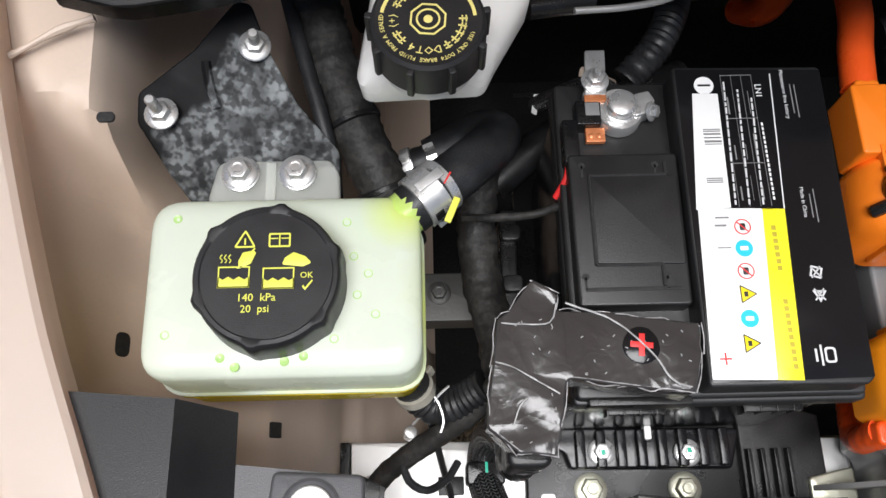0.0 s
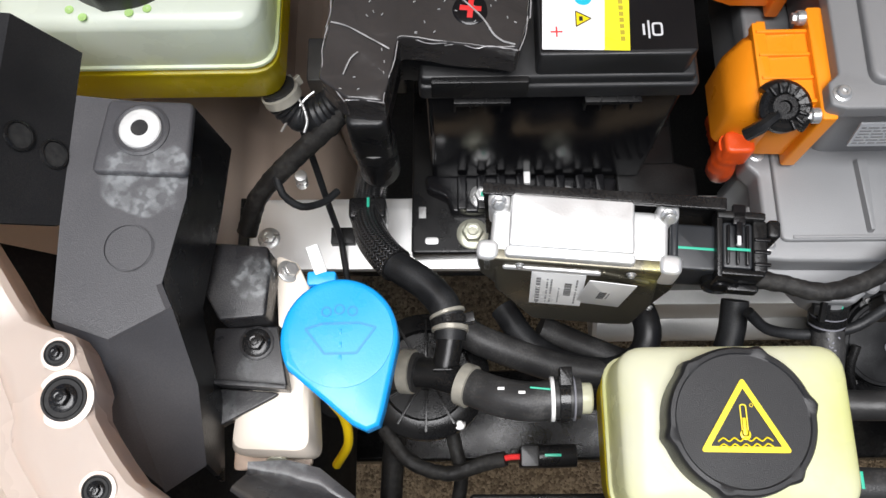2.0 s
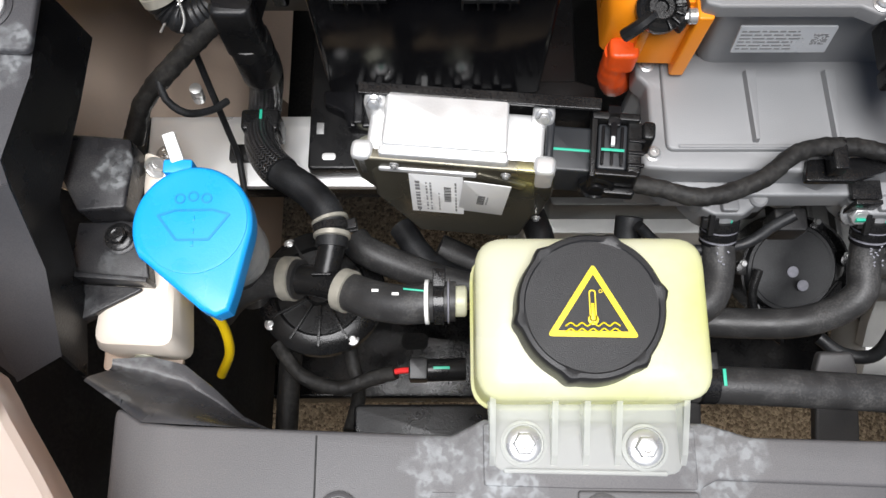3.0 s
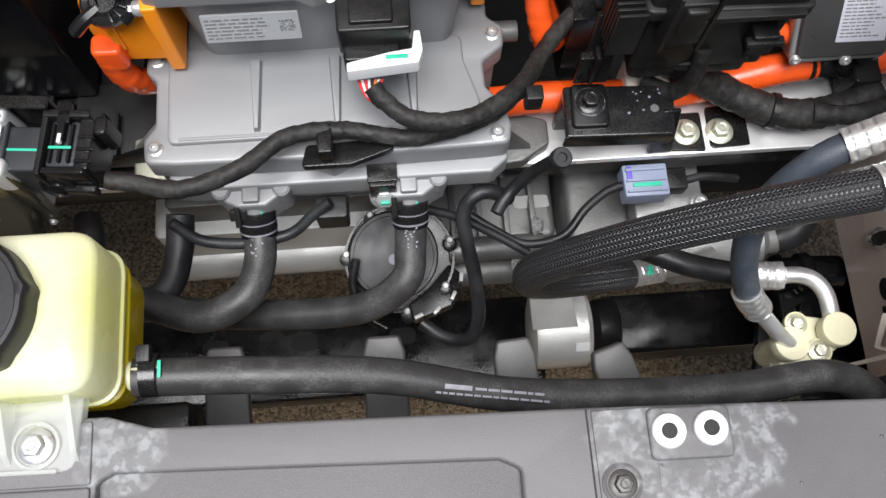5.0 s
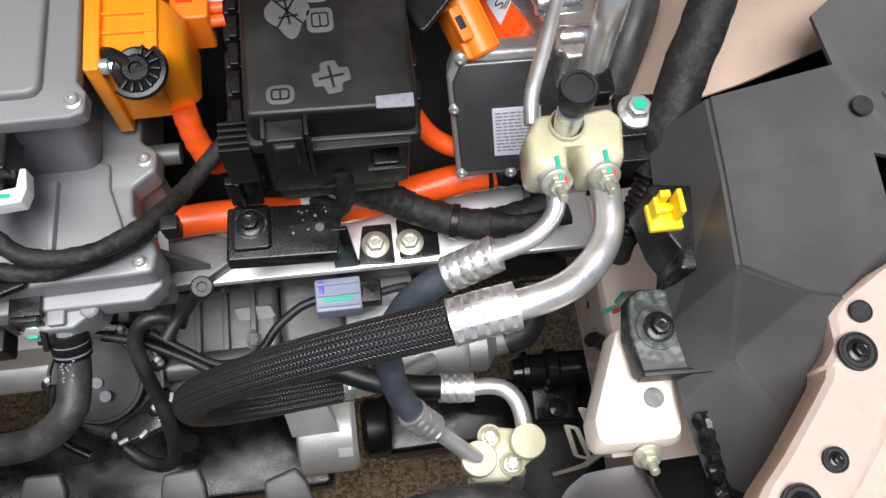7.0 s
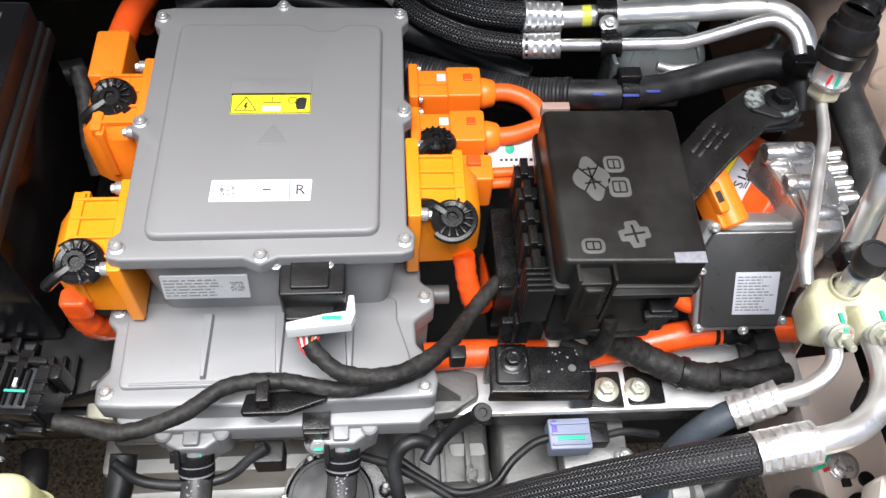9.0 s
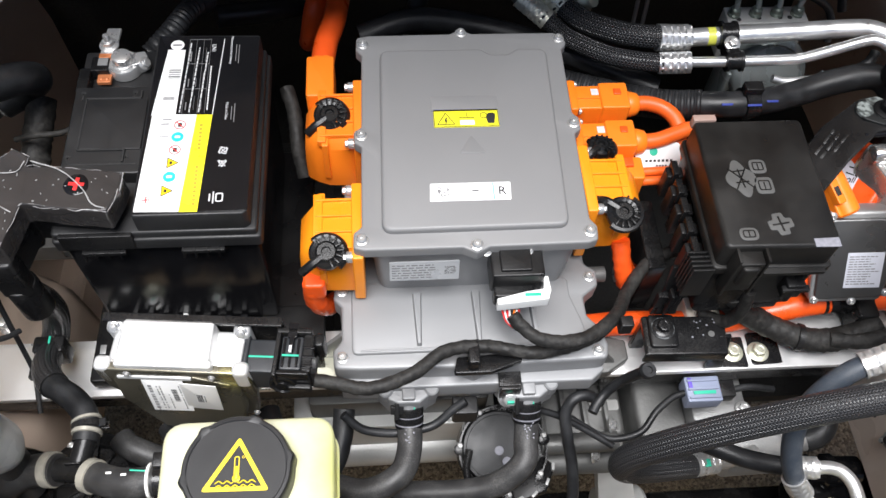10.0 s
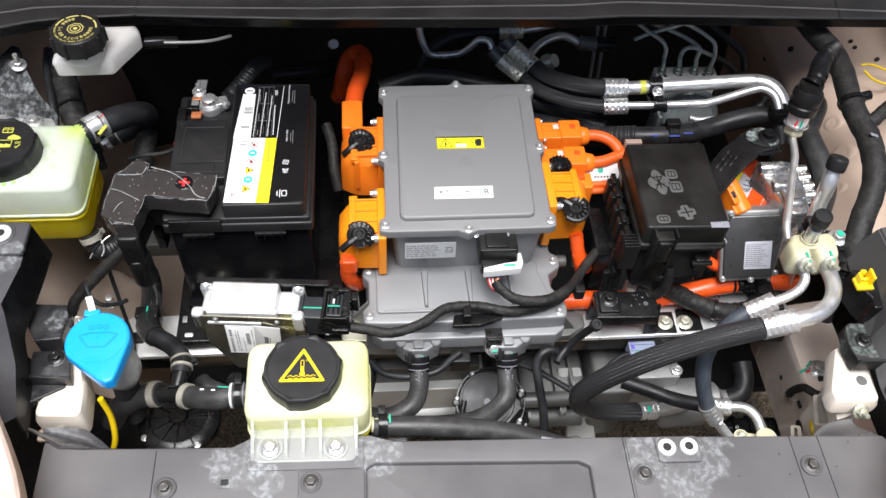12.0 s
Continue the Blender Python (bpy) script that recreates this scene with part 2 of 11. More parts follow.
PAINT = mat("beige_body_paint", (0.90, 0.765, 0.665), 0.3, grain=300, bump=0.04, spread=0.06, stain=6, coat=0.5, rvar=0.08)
# Body paint darkened, so the inner wing's shade sits in the colour.
INNER = mat("beige_paint_in_shade", (0.60, 0.455, 0.36), 0.33, grain=300, bump=0.06, spread=0.10, stain=8, coat=0.35, rvar=0.1)
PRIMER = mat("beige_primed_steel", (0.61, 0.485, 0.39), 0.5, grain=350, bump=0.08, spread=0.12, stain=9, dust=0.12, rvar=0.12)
WHITE_BRACKET = mat("white_cream_steel", (0.80, 0.72, 0.62), 0.42, grain=250, bump=0.08, spread=0.05, stain=12)
ORANGE = mat("orange_plastic", (0.92, 0.215, 0.014), 0.38, grain=900, bump=0.12, spread=0.08, stain=25)
AMBER = mat("amber_orange_plastic", (0.92, 0.285, 0.010), 0.36, grain=900, bump=0.12, spread=0.06, stain=25)
ORANGE_TUBE = mat("orange_cable_jacket", (0.82, 0.125, 0.014), 0.42, grain=700, bump=0.15, spread=0.1, stain=40)
RED_ORANGE = mat("red_orange_jacket", (0.84, 0.095, 0.012), 0.35, grain=500, bump=0.3, spread=0.15, stain=60)
# Lime and yellow spots paint in the glow of light through coolant.
TANK = poly_tank("milky_tank_plastic", (0.85, 0.915, 0.81), 0.42, spots=[(0.004, 0.166, 0.925, 0.028, (0.80, 0.92, 0.10), 0.95, 0.08), (0.016, 0.12, 0.882, 0.055, (0.80, 0.90, 0.12), 0.8, 0.1), (-0.06, 0.066, 0.868, 0.032, (0.84, 0.88, 0.20), 0.7, 0.1), (-0.105, 0.066, 0.868, 0.030, (0.84, 0.88, 0.20), 0.7, 0.1), (-0.01, 0.066, 0.868, 0.036, (0.84, 0.88, 0.16), 0.7, 0.1)])
TANK_LOW = poly_tank("coolant_filled_plastic", (0.93, 0.78, 0.03), 0.5, 0.2)
TANK_SPOT = poly_tank("green_tinted_plastic", (0.62, 0.84, 0.36), 0.45)
# Yellow-lime spots put the same glow into this tank's edges.
TANK_PALE = poly_tank("pale_yellow_tank_plastic", (0.94, 0.94, 0.72), 0.42, spots=[(0.338, -0.140, 0.855, 0.058, (0.88, 0.92, 0.12), 0.85, 0.12), (0.225, -0.192, 0.848, 0.046, (0.88, 0.92, 0.20), 0.7, 0.12), (0.290, -0.194, 0.848, 0.050, (0.86, 0.92, 0.12), 0.8, 0.12), (0.202, -0.13, 0.840, 0.044, (0.88, 0.92, 0.15), 0.7, 0.12)])
FLANGE = poly_tank("clear_milky_plastic", (0.86, 0.88, 0.83), 0.35, 0.2, clear=0.62)
WHITE_POLY = poly_tank("white_reservoir_plastic", (0.84, 0.83, 0.80), 0.25)
BLUE = mat("blue_cap_plastic", (0.010, 0.34, 0.82), 0.32, grain=700, bump=0.1, spread=0.05)
BLUE_LINE = mat("blue_moulded_line", (0.008, 0.24, 0.60), 0.35, bump=0.05)
WHITE = mat("white_plastic", (0.80, 0.80, 0.78), 0.4, spread=0.04)
LABEL = mat("white_paper_label", (0.84, 0.84, 0.83), 0.35, bump=0.04, spread=0.03)
SILVER_LABEL = mat("silver_grey_label", (0.50, 0.51, 0.52), 0.35, metal=0.2, bump=0.04, spread=0.04)
LILAC_LABEL = mat("pale_grey_label", (0.60, 0.61, 0.67), 0.4, bump=0.04, spread=0.04)
INK = mat("black_ink", (0.02, 0.02, 0.02), 0.45, bump=0.0)
GREY_INK = mat("grey_print", (0.20, 0.20, 0.20), 0.5, bump=0.0)
PALE_INK = mat("pale_print", (0.62, 0.62, 0.62), 0.5, bump=0.0)
CAP_BLACK = mat("cap_black_plastic", (0.013, 0.013, 0.014), 0.42, grain=1600, bump=0.25, dust=0.02, spread=0.2, spec=0.35)
LID_BLACK = mat("fuse_box_plastic", (0.0095, 0.0090, 0.0085), 0.38, grain=1500, bump=0.2, dust=0.03, spread=0.2, spec=0.28)
FADED = mat("faded_print", (0.22, 0.22, 0.25), 0.6, bump=0.1, spread=0.4, stain=300)
MARK = mat("grey_moulded_mark", (0.085, 0.085, 0.082), 0.5, bump=0.1)
YELLOW = mat("yellow_print", (0.88, 0.66, 0.01), 0.4, bump=0.02, spread=0.05)
LIME = mat("lime_yellow_print", (0.72, 0.72, 0.10), 0.4, bump=0.02, spread=0.05)
GOLD = mat("gold_print", (0.78, 0.68, 0.22), 0.4, bump=0.02)
LEMON = mat("lemon_label", (0.90, 0.82, 0.03), 0.35, bump=0.02, spread=0.03)
RED = mat("red_print", (0.72, 0.03, 0.03), 0.45, bump=0.02)
CYAN = mat("cyan_print", (0.02, 0.50, 0.66), 0.4, bump=0.02)
GREEN = mat("green_paint_mark", (0.02, 0.42, 0.27), 0.45, bump=0.1)
PLUG_BLUE = mat("slate_blue_plastic", (0.22, 0.25, 0.34), 0.4, spread=0.08)
YELLOW_CLIP = mat("yellow_clip_plastic", (0.90, 0.62, 0.01), 0.4, spread=0.05)
COWL = mat("dusty_cowl_plastic", (0.019, 0.0185, 0.019), 0.5, grain=1300, bump=0.25, dust=0.03, spread=0.2, stain=14, spec=0.28)
BATTERY = mat("battery_lid_plastic", (0.015, 0.015, 0.0155), 0.42, grain=1200, bump=0.2, spread=0.2, spec=0.42)
CAST_BRIGHT = mat("bright_die_cast_alloy", (0.66, 0.66, 0.65), 0.24, metal=0.85, grain=500, bump=0.15, spread=0.12, stain=50)
MOTOR_GREY = mat("grey_green_motor_paint", (0.20, 0.225, 0.225), 0.3, metal=0.3, spread=0.1, stain=30)
DARK = mat("sooty_black_lining", (0.024, 0.024, 0.0242), 0.7, grain=300, bump=0.4, dust=0.04, spec=0.25)
BRAID = woven("braided_black_sleeve", (0.055, 0.055, 0.058), 0.30, 0.0027, 0.0008, shine=0.5, dark=0.12, rows=0.0023)
BRAID_FINE = woven("fine_braided_sleeve", (0.060, 0.060, 0.062), 0.22, 0.0034, 0.0010, shine=0.5, dark=0.10, rows=0.0028)


def film_material():
    """Crumpled clear tape over a black cover."""
    m = mat("taped_black_plastic", (0.040, 0.037, 0.036), 0.20, grain=120, bump=0.2, spread=0.3, rvar=0.08)
    n, l = m.node_tree.nodes, m.node_tree.links
    b = n["Principled BSDF"]
    co = n.new("ShaderNodeTexCoord")
    big = n.new("ShaderNodeTexNoise")
    big.inputs["Scale"].default_value, big.inputs["Detail"].default_value, big.inputs["Distortion"].default_value = 70, 2.0, 1.2
    fold = n.new("ShaderNodeTexVoronoi")
    fold.feature = "DISTANCE_TO_EDGE"
    fold.inputs["Scale"].default_value = 34
    for t in (big, fold):
        l.new(co.outputs["Object"], t.inputs["Vector"])
    edge = n.new("ShaderNodeMapRange")
    edge.inputs["From Max"].default_value = 0.12
    edge.inputs["To Min"].default_value, edge.inputs["To Max"].default_value = 0.35, 0
    l.new(fold.outputs["Distance"], edge.inputs["Value"])
    add = n.new("ShaderNodeMath")
    l.new(big.outputs["Fac"], add.inputs[0])
    l.new(edge.outputs["Result"], add.inputs[1])
    bp = n.new("ShaderNodeBump")
    bp.inputs["Strength"].default_value = 0.30
    bp.inputs["Distance"].default_value = 0.0016
    l.new(add.outputs[0], bp.inputs["Height"])
    l.new(bp.outputs["Normal"], b.inputs["Normal"])
    return m


FILM = film_material()


def ground_material():
    m = mat("brown_gravel", (0.24, 0.17, 0.09), 0.85, grain=260, bump=0.8, spread=0.35, stain=9)
    n, l = m.node_tree.nodes, m.node_tree.links
    b = n["Principled BSDF"]
    co = n.new("ShaderNodeTexCoord")
    v = n.new("ShaderNodeTexVoronoi")
    v.inputs["Scale"].default_value = 240
    l.new(co.outputs["Object"], v.inputs["Vector"])
    mix = n.new("ShaderNodeMix")
    mix.data_type = "RGBA"
    mix.inputs["A"].default_value = (0.50, 0.37, 0.23, 1)
    mix.inputs["B"].default_value = (0.15, 0.10, 0.055, 1)
    sep = n.new("ShaderNodeSeparateColor")
    l.new(v.outputs["Color"], sep.inputs[0])
    l.new(sep.outputs[0], mix.inputs["Factor"])
    l.new(mix.outputs["Result"], b.inputs["Base Color"])
    bp = n.new("ShaderNodeBump")
    bp.inputs["Strength"].default_value = 1.0
    bp.inputs["Distance"].default_value = 0.004
    bp.invert = True
    l.new(v.outputs["Distance"], bp.inputs["Height"])
    l.new(bp.outputs["Normal"], b.inputs["Normal"])
    return m


GRAVEL = ground_material()

# ---- building tools ----
ORIGIN = {}


def link_mesh(name, bm, material, smooth=38):
    bmesh.ops.recalc_face_normals(bm, faces=bm.faces)
    me = bpy.data.meshes.new(name)
    bm.to_mesh(me)
    bm.free()
    me.polygons.foreach_set("use_smooth", [len(p.vertices) <= 4 for p in me.polygons])
    me.set_sharp_from_angle(angle=radians(smooth))
    me.materials.append(material)
    return me


def thing(name, at, label, category, group="", kind=""):
    """An empty at the thing's base; its parts hang from it."""
    ob = new(name)
    ob.empty_display_size = 0.02
    ob.location = at
    ORIGIN[ob] = Vector(at)
    return tagged(ob, label, category, group, kind)


def part(name, bm, material, parent, label="", smooth=38):
    """One mesh, built in world places, under a thing or a part."""
    o = ORIGIN[parent]
    bmesh.ops.translate(bm, vec=-o, verts=bm.verts)
    ob = new(name, link_mesh(name, bm, material, smooth))
    ob.parent = parent
    ORIGIN[ob] = o
    return tagged(ob, label)


def single(name, bm, material, label, category, group="", kind="", smooth=38):
    """A thing that is one mesh, with its origin at the middle of its base."""
    lo = [min(v.co[i] for v in bm.verts) for i in range(3)]
    hi = [max(v.co[i] for v in bm.verts) for i in range(3)]
    at = Vector(((lo[0] + hi[0]) / 2, (lo[1] + hi[1]) / 2, lo[2]))
    bmesh.ops.translate(bm, vec=-at, verts=bm.verts)
    ob = new(name, link_mesh(name, bm, material, smooth))
    ob.location = at
    ORIGIN[ob] = at
    return tagged(ob, label, category, group, kind)


def join(*bms):
    out = bms[0]
    for b in bms[1:]:
        me = bpy.data.meshes.new("tmp")
        b.to_mesh(me)
        b.free()
        out.from_mesh(me)
        bpy.data.meshes.remove(me)
    return out


def moved(bm, m):
    bmesh.ops.transform(bm, matrix=m, verts=bm.verts)
    return bm


def loft(rings, caps=True, closed=True):
    bm = bmesh.new()
    rows = [[bm.verts.new(p) for p in r] for r in rings]
    n = len(rows[0])
    for a, b in zip(rows, rows[1:]):
        for i in range(n if closed else n - 1):
            j = (i + 1) % n
            bm.faces.new((a[i], a[j], b[j], b[i]))
    if caps:
        bm.faces.new(rows[0][::-1])
        bm.faces.new(rows[-1])
    return bm


def rounded(pts, r, n=4):
    """A polygon with its corners rounded by r (one number, or one for each corner)."""
    out = []
    k = len(pts)
    for i in range(k):
        p, a, b = Vector(pts[i]), Vector(pts[i - 1]), Vector(pts[(i + 1) % k])
        ri = r[i % len(r)] if isinstance(r, (list, tuple)) else r
        u, v = (a - p), (b - p)
        lu, lv = u.length, v.length
        u.normalize()
        v.normalize()
        ang = u.angle(v)
        if ri <= 0:
            out.append(tuple(p))
            continue
        t = min(max(ri / math.tan(ang / 2), ri * 0.05), lu * 0.48, lv * 0.48)
        for j in range(n + 1):
            s = j / n
            q = (p + u * t) * (1 - s) ** 2 + p * 2 * s * (1 - s) + (p + v * t) * s ** 2
            out.append(tuple(q))
    return out


def inset(poly, d):
    n = len(poly)
    area = sum(poly[i - 1][0] * poly[i][1] - poly[i][0] * poly[i - 1][1] for i in range(n))
    sg = 1 if area > 0 else -1
    out = []
    for i in range(n):
        a, p, b = Vector(poly[i - 1]), Vector(poly[i]), Vector(poly[(i + 1) % n])
        e1, e2 = (p - a), (b - p)
        if e1.length < 1e-9 or e2.length < 1e-9:
            out.append(tuple(p))
            continue
        e1.normalize()
        e2.normalize()
        n1, n2 = Vector((-e1.y, e1.x)) * sg, Vector((-e2.y, e2.x)) * sg
        m = n1 + n2
        if m.length < 1e-6:
            m = n1
        m.normalize()
        c = max(m.dot(n1), 0.4)
        out.append(tuple(p + m * (d / c)))
    return out


def slab(pts, z0, z1, r=0.0, e=0.0015, n=4, flare=0.0, both=False, steps=3):
    """A plate or block over a polygon: corners rounded by r, top edge by e, foot wider by flare."""
    poly = rounded(pts, r, n) if r else list(pts)
    rings = []
    foot = inset(poly, -flare) if flare else poly
    e = min(e, (z1 - z0) * 0.45)
    least = min([q for q in r if q > 0] or [0]) if isinstance(r, (list, tuple)) else r
    if least:
        e = min(e, least * 0.55)
    if both:
        for s in range(steps):
            a = s / steps * math.pi / 2
            rings.append([(x, y, z0 + e * (1 - math.sin(a))) for x, y in inset(foot, e * (1 - math.cos(a)))])
        rings = [[(x, y, z0 + e * (1 - math.cos(math.pi / 2 * s / steps))) for x, y in inset(foot, e * (1 - math.sin(math.pi / 2 * s / steps)))] for s in range(steps)]
        rings.append([(x, y, z0 + e) for x, y in foot])
    else:
        rings.append([(x, y, z0) for x, y in foot])
    for s in range(steps + 1):
        a = s / steps * math.pi / 2
        rings.append([(x, y, z1 - e + e * math.sin(a)) for x, y in inset(poly, e * (1 - math.cos(a)))])
    return loft(rings)


def box(x0, x1, y0, y1, z0, z1, r=0.002, e=0.0015, **k):
    return slab([(x0, y0), (x1, y0), (x1, y1), (x0, y1)], z0, z1, r, e, **k)


def turned(profile, n=24, at=(0, 0, 0), axis=(0, 0, 1)):
    """A turned body: profile of (radius, height) along the axis."""
    rot = Vector((0, 0, 1)).rotation_difference(Vector(axis).normalized()).to_matrix().to_4x4()
    m = Matrix.Translation(at) @ rot
    rings = [[(r * math.cos(2 * math.pi * i / n), r * math.sin(2 * math.pi * i / n), h) for i in range(n)] for r, h in profile]
    return moved(loft(rings), m)


def rod(at, axis, r, h, e=0.001, n=20):
    return turned([(r - e, 0), (r, e), (r, h - e), (r - e * 0.3, h - e * 0.3), (r - e, h)], n, at, axis)


def spline(pts, step=0.005):
    """Points along a smooth line through pts."""
    p = [Vector(q) for q in pts]
    if len(p) == 2:
        k = max(2, int((p[1] - p[0]).length / step))
        return [p[0].lerp(p[1], i / k) for i in range(k + 1)]
    p = [p[0] * 2 - p[1]] + p + [p[-1] * 2 - p[-2]]
    out = []
    for i in range(1, len(p) - 2):
        a, b, c, d = p[i - 1:i + 3]
        k = max(2, int((c - b).length / step))
        for j in range(k):
            t = j / k
            out.append(0.5 * (2 * b + (c - a) * t + (2 * a - 5 * b + 4 * c - d) * t * t + (3 * b - a - 3 * c + d) * t ** 3))
    out.append(p[-2])
    return out


def tube(pts, r, n=16, step=0.005, shape=None, flat=1.0):
    """A hose, pipe or cable along a smooth line. shape(s, a) gives the factor on the radius."""
    line = spline(pts, step)
    bm = bmesh.new()
    uvl = bm.loops.layers.uv.new("UVMap")
    tang = []
    for i in range(len(line)):
        t = line[min(i + 1, len(line) - 1)] - line[max(i - 1, 0)]
        tang.append(t.normalized())
    side = tang[0].orthogonal().normalized()
    s = 0.0
    rows, dist = [], []
    for i, q in enumerate(line):
        if i:
            s += (q - line[i - 1]).length
            side = tang[i - 1].rotation_difference(tang[i]) @ side
        side = (side - tang[i] * side.dot(tang[i])).normalized()
        up = tang[i].cross(side)
        ring = []
        for j in range(n):
            a = 2 * math.pi * j / n
            k = r * (shape(s, a) if shape else 1.0)
            ring.append(bm.verts.new(q + side * math.cos(a) * k + up * math.sin(a) * k * flat))
        rows.append(ring)
        dist.append(s)
    for i in range(len(rows) - 1):
        for j in range(n):
            f = bm.faces.new((rows[i][j], rows[i][(j + 1) % n], rows[i + 1][(j + 1) % n], rows[i + 1][j]))
            c = 2 * math.pi * r / n
            for lp, (u, v) in zip(f.loops, ((j * c, dist[i]), ((j + 1) * c, dist[i]), ((j + 1) * c, dist[i + 1]), (j * c, dist[i + 1]))):
                lp[uvl].uv = (u, v)
    bm.faces.new(rows[0][::-1])
    bm.faces.new(rows[-1])
    return bm


def wrapped(s, a):
    """Spiral tape: a small step at every turn, and lumps."""
    k = (s / 0.011 + a / (2 * math.pi)) % 1.0
    return 1.0 + 0.10 * k + 0.10 * noise.noise(Vector((s * 70, math.cos(a) * 1.2, math.sin(a) * 1.2))) + 0.06 * noise.noise(Vector((s * 240, math.cos(a) * 2.5, math.sin(a) * 2.5)))


def ribs(pitch, depth):
    return lambda s, a: 1.0 + depth * (1 if (s / pitch) % 1.0 < 0.5 else -1)


def crimp_shape(s, a):
    k = (s / 0.0075) % 1.0
    dim = -0.09 if 0.3 < k < 0.65 and math.sin(a * 8) > -0.4 else 0.0
    return 1.0 + dim


BOLTS = {}


def bolt(parent, x, y, z, r=0.006, axis=(0, 0, 1), material=None, washer=1.55, stud=0.0, name="bolt", label="", hx=0.8):
    """A hexagon head on its washer, facing along the axis; alike ones share a mesh."""
    material = material or STEEL
    key = (round(r, 5), material.name, washer, stud, hx)
    if key not in BOLTS:
        w = r * washer
        b = turned([(w, 0), (w, r * 0.22), (w * 0.86, r * 0.36), (r * 0.95, r * 0.42)], 20)
        hexa = [(r * math.cos(math.pi / 3 * i), r * math.sin(math.pi / 3 * i)) for i in range(6)]
        b = join(b, slab(hexa, r * 0.3, r * (0.42 + hx), 0.0, r * 0.16))
        b = join(b, turned([(r * 0.52, r * (0.42 + hx) - r * 0.05), (r * 0.52, r * (0.46 + hx)), (r * 0.3, r * (0.40 + hx))], 12))
        if stud:
            b = join(b, turned([(r * 0.5, 0), (r * 0.5, stud), (r * 0.38, stud + r * 0.15)], 12))
        BOLTS[key] = link_mesh("bolt", b, material)
    ob = new(name, BOLTS[key])
    ob.parent = parent
    rot = Vector((0, 0, 1)).rotation_difference(Vector(axis).normalized()).to_matrix().to_4x4()
    ob.matrix_basis = Matrix.Translation(Vector((x, y, z)) - ORIGIN[parent]) @ rot
    return tagged(ob, label)


SCREWS = {}


def screw(parent, x, y, z, r=0.0045, axis=(0, 0, 1), material=None):
    """A pan-head screw with a socket."""
    material = material or STEEL
    key = (round(r, 5), material.name)
    if key not in SCREWS:
        b = turned([(r * 1.25, 0), (r * 1.25, r * 0.25), (r * 0.9, r * 0.4), (r * 0.9, r * 0.8), (r * 0.7, r * 1.0), (r * 0.42, r * 1.02), (r * 0.38, r * 0.6), (0.0001, r * 0.55)], 18)
        SCREWS[key] = link_mesh("screw", b, material)
    ob = new("screw", SCREWS[key])
    ob.parent = parent
    rot = Vector((0, 0, 1)).rotation_difference(Vector(axis).normalized()).to_matrix().to_4x4()
    ob.matrix_basis = Matrix.Translation(Vector((x, y, z)) - ORIGIN[parent]) @ rot
    return ob


def clamp(parent, at, axis, r, w=0.012, material=None, ears=True, name="hose_clamp", label=""):
    """A spring band round a hose, with its two lugs."""
    material = material or STEEL
    b = turned([(r, 0), (r + 0.0012, 0.0004), (r + 0.0012, w - 0.0004), (r, w)], 24)
    b = moved(b, Matrix.Translation((0, 0, -w / 2)))
    if ears:
        b = join(b, moved(box(-0.0035, 0.0035, -0.0016, 0.0016, 0, 0.007, 0.0008, 0.0006), Matrix.Translation((0, -0.002, 0)) @ Matrix.Rotation(radians(-90), 4, "Y") @ Matrix.Translation((0, 0, -r - 0.006))))
        b = join(b, moved(box(-0.0035, 0.0035, -0.0016, 0.0016, 0, 0.008, 0.0008, 0.0006), Matrix.Rotation(0.35, 4, "Z") @ Matrix.Rotation(radians(-90), 4, "Y") @ Matrix.Translation((0, 0, -r - 0.006))))
    rot = Vector((0, 0, 1)).rotation_difference(Vector(axis).normalized()).to_matrix().to_4x4()
    return part(name, moved(b, Matrix.Translation(at) @ rot), material, parent, label)


def words(parent, text, m, size, material, name="lettering", label="", align="CENTER", depth=0.00015):
    """Lettering with the built-in face, lying in the plane of m."""
    cu = bpy.data.curves.new("lettering", "FONT")
    cu.body, cu.size, cu.align_x, cu.align_y, cu.extrude = text, size, align, "CENTER", depth
    cu.resolution_u = 2
    tmp = bpy.data.objects.new("tmp", cu)
    scene.collection.objects.link(tmp)
    dg = bpy.context.evaluated_depsgraph_get()
    me = bpy.data.meshes.new_from_object(tmp.evaluated_get(dg))
    bpy.data.objects.remove(tmp)
    bm = bmesh.new()
    bm.from_mesh(me)
    bpy.data.meshes.remove(me)
    return part(name, moved(bm, m), material, parent, label)


def ring_words(text, radius, size, start, step, m):
    """Letters set round a ring, as one mesh."""
    out = None
    for i, ch in enumerate(text):
        if ch == " ":
            continue
        cu = bpy.data.curves.new("letter", "FONT")
        cu.body, cu.size, cu.align_x, cu.align_y, cu.extrude, cu.resolution_u = ch, size, "CENTER", "CENTER", 0.0001, 1
        tmp = bpy.data.objects.new("tmp", cu)
        scene.collection.objects.link(tmp)
        me = bpy.data.meshes.new_from_object(tmp.evaluated_get(bpy.context.evaluated_depsgraph_get()))
        bpy.data.objects.remove(tmp)
        b = bmesh.new()
        b.from_mesh(me)
        bpy.data.meshes.remove(me)
        a = radians(start - step * i)
        b = moved(b, m @ Matrix.Rotation(a, 4, "Z") @ Matrix.Translation((radius, 0, 0)) @ Matrix.Rotation(radians(-90), 4, "Z"))
        out = join(out, b) if out else b
    return out


